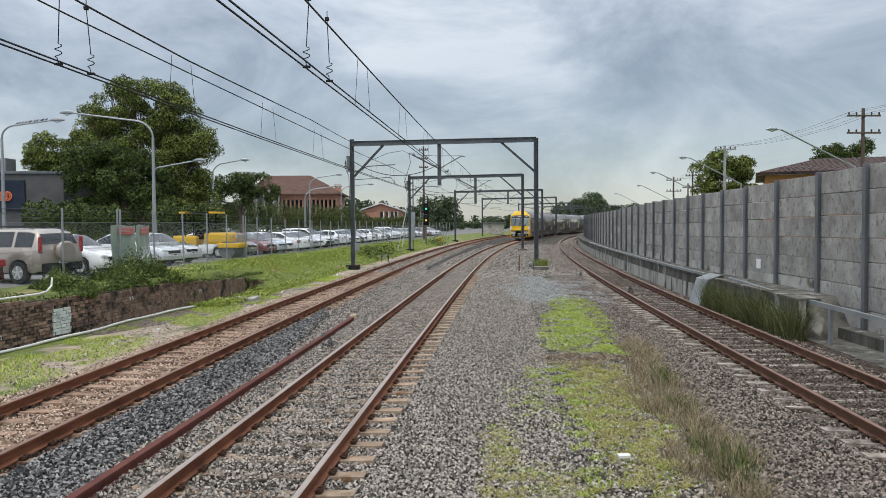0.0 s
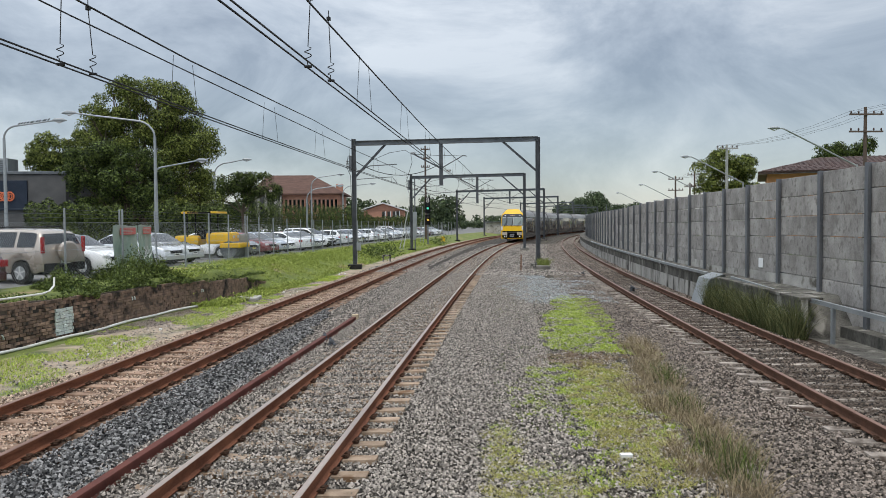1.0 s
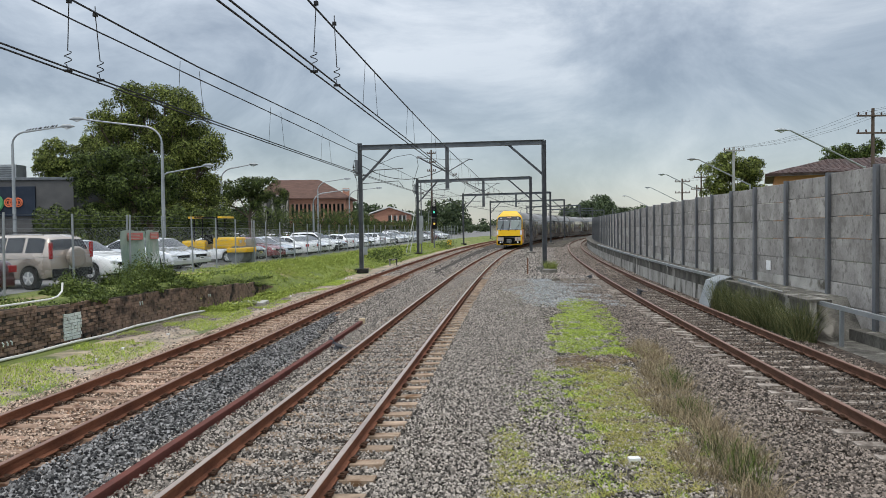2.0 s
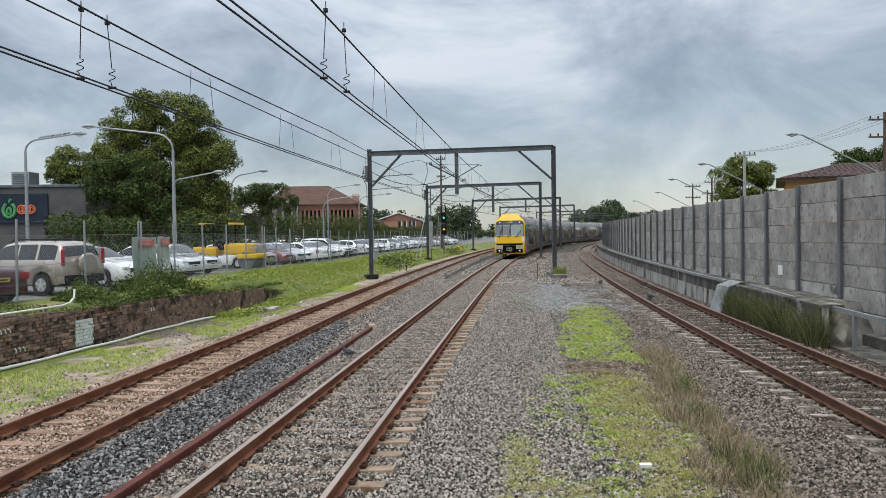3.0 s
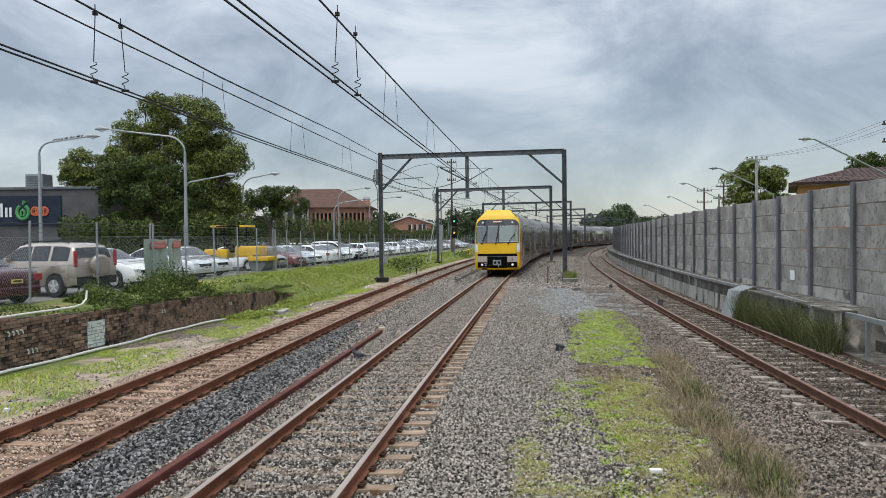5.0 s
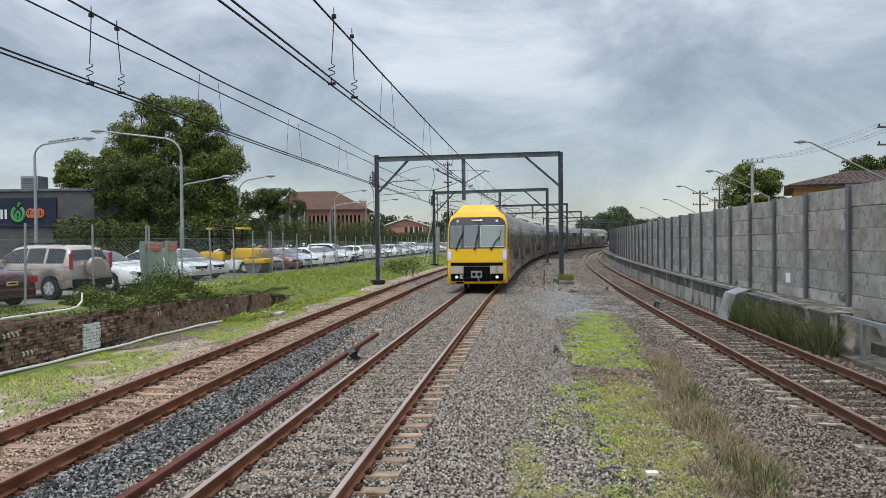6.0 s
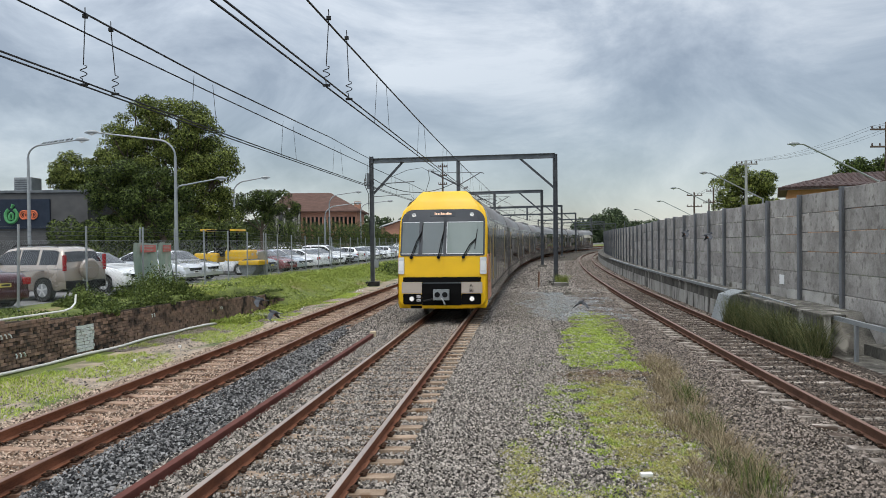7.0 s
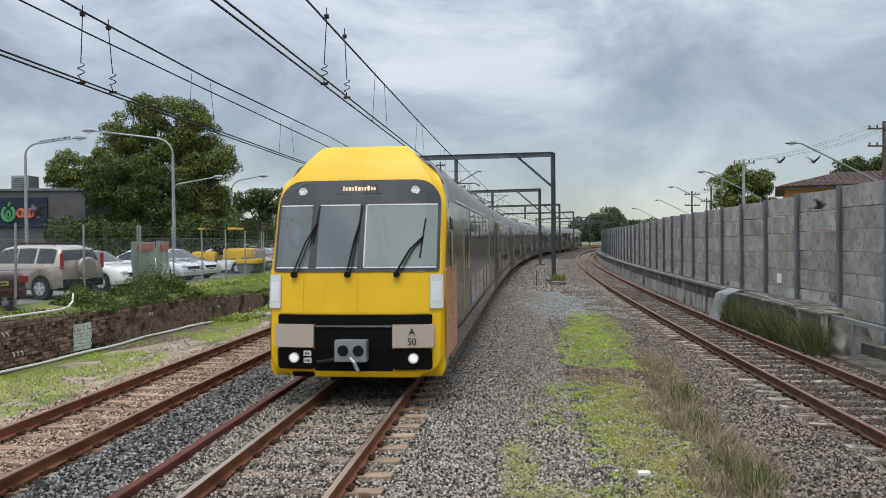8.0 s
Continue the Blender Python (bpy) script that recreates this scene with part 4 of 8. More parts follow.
def build_lead_car():
    car = thing("train_carriage", "yellow-nosed double-deck leading carriage with a wide dark windscreen", "train carriage", "train")
    part("body", loft([body_ring(1.15), body_ring(1.2, 0.0), body_ring(19.7), body_ring(19.78, -0.06)]), "train_grey", car, "satin grey carriage shell", True)
    part("roof_skin", loft([[(x * 1.0, y, z + 0.014) for x, y, z in body_ring(yy)[3:-3]] for yy in (1.9, 19.6)], False), "train_roof", car, "dull grey roof", True)
    # the yellow nose: a face, and a collar that runs back into the body
    zs = list(np.linspace(0.36, 4.3, 41))
    outline = [(width_at(z), z) for z in zs] + [(-width_at(z), z) for z in zs[::-1]]
    rings = []
    for k, (ins, back) in enumerate(((0.05, 0.0), (0.015, 0.03), (0.0, 0.09))):
        rings.append([(x * (1 - ins / 1.5), nose_y(x * (1 - ins / 1.5), z) + back, z - (ins * 0.6 if z > 4.1 else 0)) for x, z in outline])
    for f in (0.35, 0.7, 1.0):
        ring = []
        for x, z in outline:
            zb = z
            bx = float(np.interp(zb, [b[1] for b in BODY], [b[0] for b in BODY]))
            bx = math.copysign(max(bx, width_at(z)) if z > 4.1 else bx, x)
            y0 = nose_y(x, z) + 0.09
            end = 0.3 if z < 3.3 else 0.3 + (z - 3.3) * 1.7
            ring.append((x + (bx - x) * f, y0 + (max(end, y0 + .05) - y0) * f, z + (zb - z) * f))
        rings.append(ring)
    n = len(outline)
    vs = [v for r in rings for v in r]
    fs = []
    for j in range(len(rings) - 1):
        for i in range(n):
            fs.append((j * n + i, j * n + (i + 1) % n, (j + 1) * n + (i + 1) % n, (j + 1) * n + i))
    part("nose_collar", (vs, fs), "yellow", car, "yellow painted nose shell", True)
    g, nx = [], 12
    for z in zs:
        w = width_at(z) * (1 - 0.05 / 1.5)
        zz = z - (0.03 if z > 4.1 else 0)
        g.append([(w * (2 * i / nx - 1), nose_y(w * (2 * i / nx - 1), z), zz) for i in range(nx + 1)])
    vs = [v for r in g for v in r]
    fs = [(j * (nx + 1) + i, j * (nx + 1) + i + 1, (j + 1) * (nx + 1) + i + 1, (j + 1) * (nx + 1) + i) for j in range(len(g) - 1) for i in range(nx)]
    part("nose_face", (vs, fs), "yellow", car, "glossy yellow nose", True)
    # body behind the collar, cab sides
    for side in (-1, 1):
        part("cab_side", side_plate(side, 0.38, 2.3, 0.62, 2.15, 0.005, 0.006, 0.05), "orange", car, "orange lower cab side")
        part("cab_door_window", side_plate(side, 1.25, 1.75, 2.05, 3.05, 0.012, 0.006, 0.06), "glass_dark", car)
        part("grab_rail", tube_data([(side * 1.53, 1.05, 1.2), (side * 1.55, 1.05, 1.3), (side * 1.55, 1.05, 2.7), (side * 1.53, 1.05, 2.8)], 0.016, 6), "door_yellow", car)
    part("cab_core", loft([[(x * 0.93, yy, min(z, 3.2)) for x, y, z in body_ring(0)] for yy in (0.72, 1.2)]), "train_grey", car, "", True)
    for side in (-1, 1):
        zz = np.linspace(0.44, 3.6, 14)
        xf = [float(np.interp(z, [b[1] for b in BODY], [b[0] for b in BODY])) + .003 for z in zz]
        vs = [(side * x, nose_y(1.45, z) + .12, z) for x, z in zip(xf, zz)] + [(side * x, 1.26, z) for x, z in zip(xf, zz)]
        part("cab_flank", (vs, [(k, k + 1, k + 15, k + 14) for k in range(13)]), "train_grey", car, "", True)
    roof = [[(x, 0, z) for x, _, z in body_ring(0)[3:-3]] for _ in range(2)]
    part("cab_roof", loft([[(x, 1.1 if abs(x) > 1 else 1.3, z + 0.004) for x, _, z in roof[0]], [(x, 2.0, z + 0.004) for x, _, z in roof[1]]], False), "train_roof", car, "", True)
    # windscreen
    scr = part("windscreen_surround", face_panel(-1.415, 1.415, 2.10, 3.66, 0.004, 0.012, 0.05, 12, 10, 0.42), "train_dark", car, "charcoal windscreen surround")
    for a, b in ((-1.36, -0.78), (-0.65, 0.05), (0.17, 1.365)):
        p = part("windscreen_pane", face_panel(a, b, 2.19, 3.21, 0.018, 0.006, 0.03, 6, 6), "glass" if a < 0.1 else "glass_pale", scr, "reflective windscreen pane")
        for z in (2.175, 3.225):
            part("pane_trim", face_panel(a, b, z - 0.011, z + 0.011, 0.017, 0.012, 0.008, 6, 1), "lens", p, "thin silver trim")
        part("pane_trim", face_panel(a - 0.02, a + 0.0, 2.18, 3.22, 0.017, 0.01, 0.006, 1, 6), "lens" if a > 0 else "train_dark", p)
    for x in (-0.98, 0.98):
        m = part("marker_light", face_disc(x, 3.47, 0.075, 0.016, 0.02), "lens", scr, "round white marker light")
        for k in range(7):
            a = k * 1.05
            part("diode", face_disc(x + 0.045 * math.cos(a) * (k > 0), 3.47 + 0.045 * math.sin(a) * (k > 0), 0.014, 0.036, 0.006, 8), "headlight", m)
    disp = part("destination_display", face_panel(-0.42, 0.42, 3.42, 3.58, 0.016, 0.008, 0.02, 6, 2), "glass_dark", scr)
    x = -0.27
    for k in range(11):
        w = 0.022 + 0.02 * ((k * 7) % 3) / 2
        part("display_bar", face_panel(x, x + w, 3.475, 3.535 if k % 4 else 3.555, 0.026, 0.003, 0.004, 1, 1), "led", disp)
        x += w + 0.022
    for px_, x1, z1 in ((-1.02, -0.68, 3.12), (-0.10, 0.06, 3.12), (0.72, 1.14, 2.88)):
        z0 = 2.06
        def onf(x_, z_, o):
            return (x_, nose_y(x_, z_) - o, z_)
        arm = tube_data([onf(px_, z0, 0.04), onf(px_, z0 + .04, 0.09), onf((px_ + x1) / 2, (z0 + z1) / 2, 0.08), onf(x1, z1 - .2, 0.05)], 0.016, 6)
        arm2 = tube_data([onf(px_ + .06, z0 + .02, 0.07), onf((px_ + x1) / 2 + .05, (z0 + z1) / 2, 0.07), onf(x1 - .01, z1 - .25, 0.06)], 0.009, 5)
        wp = part("wiper_arm", joined(arm, arm2, face_disc(px_, z0, 0.05, 0.0, 0.09, 12)), "black", car, "black windscreen wiper")
        part("wiper_blade", tube_data([onf(x1 - 0.05, z1 - .55, 0.035), onf(x1 + .03, z1 + .1, 0.035)], 0.014, 5), "rubber", wp)
    # lower nose
    for a, b in ((-1.25, -0.86), (-0.85, 0.06), (0.07, 1.25)):
        hp = part("hatch_panel", face_panel(a, b, 1.42, 2.07, 0.003, 0.008, 0.015, 6, 4), "yellow", car, "yellow hinged nose panel")
        if a == -0.85:
            part("hatch_cover", face_panel(-0.62, -0.5, 1.58, 1.86, 0.011, 0.006, 0.02, 2, 2), "yellow", hp)
    for s in (-1, 1):
        a, b = sorted((s * 1.262, s * 1.475))
        lamp = part("corner_lamp", face_panel(a, b, 1.5, 2.06, 0.004, 0.03, 0.03, 4, 6), "lens", car, "clear corner lamp cluster")
        part("lamp_reflector", face_panel(a + .03, b - .03, 1.62, 1.94, 0.03, 0.012, 0.02, 2, 3), "white", lamp)
        a, b = sorted((s * 0.66, s * 1.34))
        pl = part("buffer_plate", face_panel(a, b, 0.87, 1.24, 0.03, 0.04, 0.02, 5, 3), "plate", car, "warm grey buffer plate")
        a, b = sorted((s * 0.66, s * 1.30))
        hd = part("headlight_housing", face_panel(a, b, 0.5, 0.85, 0.01, 0.03, 0.05, 5, 4), "recess", car)
        hl = part("headlight", face_disc(s * 1.0, 0.69, 0.085, 0.035, 0.03, 20), "lens", hd, "round white headlight")
        part("lamp_glow", face_disc(s * 1.0, 0.69, 0.06, 0.06, 0.012, 18), "headlight", hl)
    # slot, coupler pocket and step opening: flat panels coloured as deep shade
    part("grille_slot", face_panel(-1.3, 1.3, 1.245, 1.40, 0.006, 0.02, 0.02, 8, 2), "recess", car, "flat black panel painted as the shaded slot above the coupler")
    rec = part("coupler_recess", face_panel(-0.655, 0.655, 0.46, 1.245, 0.008, 0.02, 0.03, 8, 4), "recess", car)
    part("recess_bar", face_panel(-0.64, 0.64, 1.2, 1.225, 0.028, 0.02, 0.006, 6, 1), "galv_dark", rec)
    part("lower_valance", face_panel(-1.1, 1.1, 0.37, 0.47, 0.012, 0.03, 0.03, 8, 2), "yellow", car, "yellow lower valance")
    part("step_cutout", face_panel(-1.05, -0.66, 0.365, 0.46, 0.045, 0.012, 0.04, 4, 2), "recess", car, "flat black panel painted as a shaded step opening in the valance")
    cp = part("coupler", joined(box_data(-0.26, 0.26, -0.2, 0.05, 0.66, 1.0), box_data(-0.12, 0.12, 0.0, 0.5, 0.72, 0.92)), "galv", car, "grey automatic coupler")
    for x_ in (-0.12, 0.13):
        part("coupler_hole", tube_data([(x_, -0.2, 0.84), (x_, -0.215, 0.84)], 0.09, 16), "black", cp)
    part("coupler_hook", tube_data([(0.0, -0.22, 0.72), (0.08, -0.27, 0.66), (0.14, -0.28, 0.52)], 0.03, 6), "galv", cp)
    part("hose", tube_data([(-0.6, 0.0, 0.62), (-0.4, -0.12, 0.66), (-0.25, -0.1, 0.7)], 0.03, 6), "rubber", cp)
    # lettering
    for txt, x_, z_, size, mt in (("A", 0.98, 1.08, 0.15, "black"), ("50", 0.98, 0.92, 0.15, "black"), ("BP", -0.77, 0.735, 0.075, "black"), ("MR", -0.77, 0.615, 0.075, "black")):
        if size < 0.1:
            part("label_plate", face_panel(x_ - .065, x_ + .065, z_ - 0.012, z_ + .075, 0.042, 0.004, 0.008, 1, 1), "white", car)
        cu = bpy.data.curves.new("lettering", "FONT")
        cu.body, cu.size, cu.align_x, cu.extrude = txt, size, "CENTER", 0.003
        ob = new("lettering", cu)
        bpy.context.view_layer.update()
        me = bpy.data.meshes.new_from_object(ob.evaluated_get(bpy.context.evaluated_depsgraph_get()))
        bpy.data.objects.remove(ob)
        me.materials.append(M[mt])
        ob = new("lettering", me)
        ob.parent = car
        ob.matrix_basis = Matrix.Translation((x_, nose_y(x_, z_) - (0.078 if size > .1 else 0.052), z_)) @ Matrix.Rotation(math.pi / 2, 4, "X")
    for s in (-1, 1):
        part("roof_horn", tube_data([(s * 1.34, 1.05, 3.6), (s * 1.36, 0.95, 3.62)], [0.03, 0.05], 8), "black", car)
    car_flanks(car, True)
    return car


def build_car():
    car = thing("train_carriage", "grey double-deck passenger carriage with two rows of dark windows", "train carriage", "train")
    part("body", loft([body_ring(0.14, -0.06), body_ring(0.22), body_ring(19.7), body_ring(19.78, -0.06)]), "train_grey", car, "satin grey carriage shell", True)
    part("roof_skin", loft([[(x, y, z + 0.014) for x, y, z in body_ring(yy)[3:-3]] for yy in (0.4, 19.5)], False), "train_roof", car, "dull grey roof", True)
    part("gangway", box(-0.75, 0.75, -0.2, 0.16, 0.6, 3.2, 0.06), "rubber", car, "black bellows gangway")
    for y in (1.0, 15.6):
        part("air_conditioner", box(-0.85, 0.85, y, y + 3.2, 4.2, 4.38, 0.07), "train_roof", car)
    car_flanks(car, False)
    return car


def add_pantograph(car):
    pts = [((-0.5, 1.6, 4.3), (-0.45, 0.6, 4.62)), ((0.5, 1.6, 4.3), (0.45, 0.6, 4.62)), ((-0.45, 0.6, 4.62), (-0.3, 1.5, 5.05)), ((0.45, 0.6, 4.62), (0.3, 1.5, 5.05))]
    g = part("pantograph", joined(*[tube_data(p, 0.025, 6) for p in pts]), "galv_dark", car, "raised pantograph touching the wire")
    part("contact_strip", tube_data([(-0.8, 1.5, 4.95), (-0.55, 1.5, 5.07), (0.55, 1.5, 5.07), (0.8, 1.5, 4.95)], 0.022, 6), "black", g)
    part("roof_insulator", joined(*[tube_data([(x, y, 4.25), (x, y, 4.34)], 0.05, 8) for x in (-.5, .5) for y in (0.9, 1.7)]), "insul", car)


CARS = [build_lead_car(), build_car()]
for _ in range(6):
    CARS.append(copy_thing(CARS[1], Matrix()))
add_pantograph(CARS[1])
add_pantograph(CARS[5])


FRONT = (-0.0128, 0.0559, -12.4926, 62.423)      # cubic in seconds from the middle of the clip


def front_y(t):
    """How far the nose is from the camera, along y."""
    return float(np.polyval(FRONT, t - 4))


def car_pose(i, t):
    s = s_of("B", front_y(t)) + 20.05 * i
    a, b = on("B", s + 3), on("B", s + 17)
    d = (b - a).normalized()
    return Matrix.Translation(a - d * 3) @ Matrix.Rotation(math.atan2(-d.x, d.y), 4, "Z")


def motions():
    for bird in PIGEONS:
        fly(bird)
    for i, c in enumerate(CARS):
        walk(c, [(k * 0.25, car_pose(i, k * 0.25)) for k in range(33)])
    # the wheels of the two leading cars roll
    for i in (0, 1):
        for bogie in CARS[i].children:
            if not bogie.name.startswith("bogie"):
                continue
            for w in bogie.children:
                at = w.matrix_basis.translation.copy()
                rows = []
                for k in range(241):
                    t = k / 30
                    rows.append((t, Matrix.Translation(at) @ Matrix.Rotation((-s_of("B", front_y(t)) / 0.46) % (2 * math.pi), 4, "X")))
                walk(w, rows)
# ---- the brick retaining wall beside the left-hand track ----
def build_brick_wall():
    wall = thing("brick_retaining_wall", "old dark brick retaining wall with a white painted patch", "wall", kind="structure")
    y0, y1 = 3.0, 36.0
    def top(y):
        return float(np.interp(y, (0, 16, 18, 20, 24, 26.5, 30, 32, 35.5), (1.05, 1.0, 0.88, 0.78, 0.74, 0.67, 0.52, 0.42, -0.1)))
    fr = [((wall_x(y) - 0.03, y, 0.0), (1, -0.1)) for y in np.arange(y0, y1 + .1, 0.5)]
    vs, fs = [], []
    for (p, n) in fr:
        t = top(p[1]) - 0.03
        for a, u in ((-0.26, -0.5), (0.0, -0.5), (0.0, t), (-0.26, t)):
            vs.append((p[0] + a, p[1], u))
    for i in range(len(fr) - 1):
        for j in range(4):
            a, b = i * 4 + j, i * 4 + (j + 1) % 4
            fs.append((a, b, b + 4, a + 4))
    part("mortar_core", (vs, fs), "mortar", wall)
    proto, white, rest, count = None, None, [], 0
    rows = int((1.0 + 0.42) / 0.086)
    for r in range(rows):
        z = -0.42 + r * 0.086
        y = y0 + (0.12 if r % 2 else 0)
        spans = []
        while y < y1 - 0.3:
            a, b = y, y + 0.23
            for edge in (19.58, 20.32):
                if a < edge < b:
                    if edge - a > .03:
                        spans.append((a, edge - .006))
                    a = edge + .004
            if b - a > .03:
                spans.append((a, b))
            y += 0.24
        for a, b in spans:
            yy = (a + b) / 2
            if z + 0.07 > top(yy) or random.random() < 0.012:
                continue
            d = wall_x(yy + .1) - wall_x(yy - .1)
            m = Matrix.Translation((wall_x(yy) + random.uniform(-0.022, 0.012), yy, z + random.uniform(-.004, .004))) @ Matrix.Rotation(-math.atan2(d, 0.2) + random.uniform(-.02, .02), 4, "Z")
            m = m @ Matrix.Diagonal((1, (b - a) / .23, 1, 1))
            if 19.57 < yy < 20.33 and -0.24 < z < 0.5:
                if white is None:
                    white = part("painted_brick", box(-0.09, 0.012, -0.115, 0.115, 0, 0.076, 0.006), "brick_white", wall, "white painted brick")
                    white.matrix_basis = m
                else:
                    again(white, m)
            elif 15.6 < yy < 21.4 and count < 300:
                if proto is None:
                    proto = part("brick", box(-0.09, 0.008, -0.115, 0.115, 0, 0.076, 0.006), "brick", wall)
                    proto.matrix_basis = m
                else:
                    again(proto, m)
                count += 1
            else:
                rest.append(box_data(-0.09, 0.008, -0.115, 0.115, 0, 0.076, m))
    vs, fs = [], []
    for v, f in rest:
        o = len(vs)
        vs += v
        fs += [tuple(i + o for i in q) for q in f]
    tagged(part("brickwork", (vs, fs), M["brick_isl"], wall), kind="stuff")
    for y, z, n in ((16.75, .58, 4), (17.35, .1, 3), (23.25, .42, 2), (27.6, .25, 2)):
        for k in range(n):
            a = Vector((wall_x(y + k * .13) + .022, y + k * .13, z))
            part("paint_scrawl", tube_data([a + Vector((0, 0, .05)), a + Vector((0, .05, .01 * k)), a + Vector((0, .02 + .03 * k, -.05))], .02, 4), "brick_white", wall, "faded white paint mark")
    return wall


M["brick_isl"] = surf("weathered_brickwork", (0.10, 0.077, 0.062), (0.38, 0.255, 0.185), 0.92, 5, 60, 0.6, spots=(0.034, 0.031, 0.027), spot_scale=1.5, spot_at=0.53)


def build_drain():
    pts = [(wall_x(y) + 0.14 + 0.04 * math.sin(y), y, -0.215 + 0.015 * math.sin(y * 2)) for y in np.arange(3, 28.8, 0.8)]
    pts += [(wall_x(29) + 0.3, 29.0, -0.2), (wall_x(29.4) + 0.45, 29.4, -0.2)]
    tagged(part("drain_pipe", tube_data(pts, 0.036, 8), "pipe"), "long dirty white plastic pipe lying along the brick wall", "pipe")
    pts = [(wall_x(y) - 0.08, y, 0.99 - 0.004 * (y - 10)) for y in np.arange(8, 19.5, 0.8)]
    e = Vector(pts[-1])
    pts += [tuple(e + Vector((-.02, .45, .03))), tuple(e + Vector((-.05, .75, .14))), tuple(e + Vector((-.08, .85, .35)))]
    tagged(part("conduit", tube_data(pts, 0.025, 8), "pipe"), "thin white conduit bending up over the brick wall", "pipe")
    tagged(part("concrete_slab", box(-7.15, -6.15, 28.8, 30.0, -0.3, -0.15, 0.03), "plinth"), "pale concrete slab lying by the wall's end", "slab")


build_brick_wall()
build_drain()


# ---- chain-link fence along the car park ----
def fence_x(y):
    return at_y("A", y) + float(np.interp(y, (14, 20, 27, 35, 46, 70, 110), (-7.39, -6.72, -6.27, -6.66, -7.4, -7.45, -8.2)))


def fence_z(y):
    return upper_at(y)


def build_fence():
    fence = thing("chain_link_fence", "galvanised chain-link fence with barbed wire strands", "fence", kind="structure")
    posts = list(np.arange(14.6, 142, 2.95))
    proto = None
    for i, y in enumerate(posts):
        p = (fence_x(y), y, fence_z(y) - .1)
        if proto is None:
            proto = part("fence_post", tube_data([(0, 0, 0), (0, 0, 2.42)], 0.034, 8), "galv", fence)
            o = proto
        else:
            o = again(proto, Matrix())
        o.matrix_basis = Matrix.Translation(p) @ Matrix.Rotation(random.uniform(-.03, .03), 4, "Y")
        if i % 5 == 4:
            o2 = again(proto, Matrix.Translation((p[0] + .15, p[1] - .2, p[2])) @ Matrix.Rotation(0.01, 4, "Y"))
            part("brace", tube_data([(p[0], p[1], p[2] + 1.5), (fence_x(y + 1.6), y + 1.6, p[2] + .1)], 0.022, 6), "galv", fence)
    ys = np.arange(14.6, 142, 2.95 / 2)
    for z in (0.12, 1.05, 1.88):
        part("tension_wire", tube_data([(fence_x(y), y, fence_z(y) + z) for y in ys], 0.006, 4), "galv", fence)
    for z in (2.02, 2.14, 2.27):
        part("barbed_wire", tube_data([(fence_x(y), y, fence_z(y) + z + 0.02 * math.sin(y * 3)) for y in ys], 0.006, 4), "galv_dark", fence)
    vs, fs = [], []
    def strand(y0, way, step, r):
        n, h = 9, 1.85
        pts = []
        for k in range(n):
            f = k / (n - 1)
            y = y0 + way * f * 1.2
            pts.append((fence_x(y), y, fence_z(y) + 0.03 + h * f))
        for a, b in zip(pts[:-1], pts[1:]):
            o = len(vs)
            vs.extend([(a[0], a[1] - r, a[2]), (a[0], a[1] + r, a[2]), (a[0] + r, a[1], a[2]), (b[0], b[1] - r, b[2]), (b[0], b[1] + r, b[2]), (b[0] + r, b[1], b[2])])
            fs.extend([(o, o + 1, o + 4, o + 3), (o + 1, o + 2, o + 5, o + 4), (o + 2, o, o + 3, o + 5)])
    y = 13.5
    while y < 135:
        step = 0.075 if y < 32 else 0.15
        for way in (-1, 1):
            strand(y, way, step, 0.0019 if y < 32 else 0.003)
        y += step
    tagged(part("chain_link", (vs, fs), "galv", fence), kind="stuff")


build_fence()


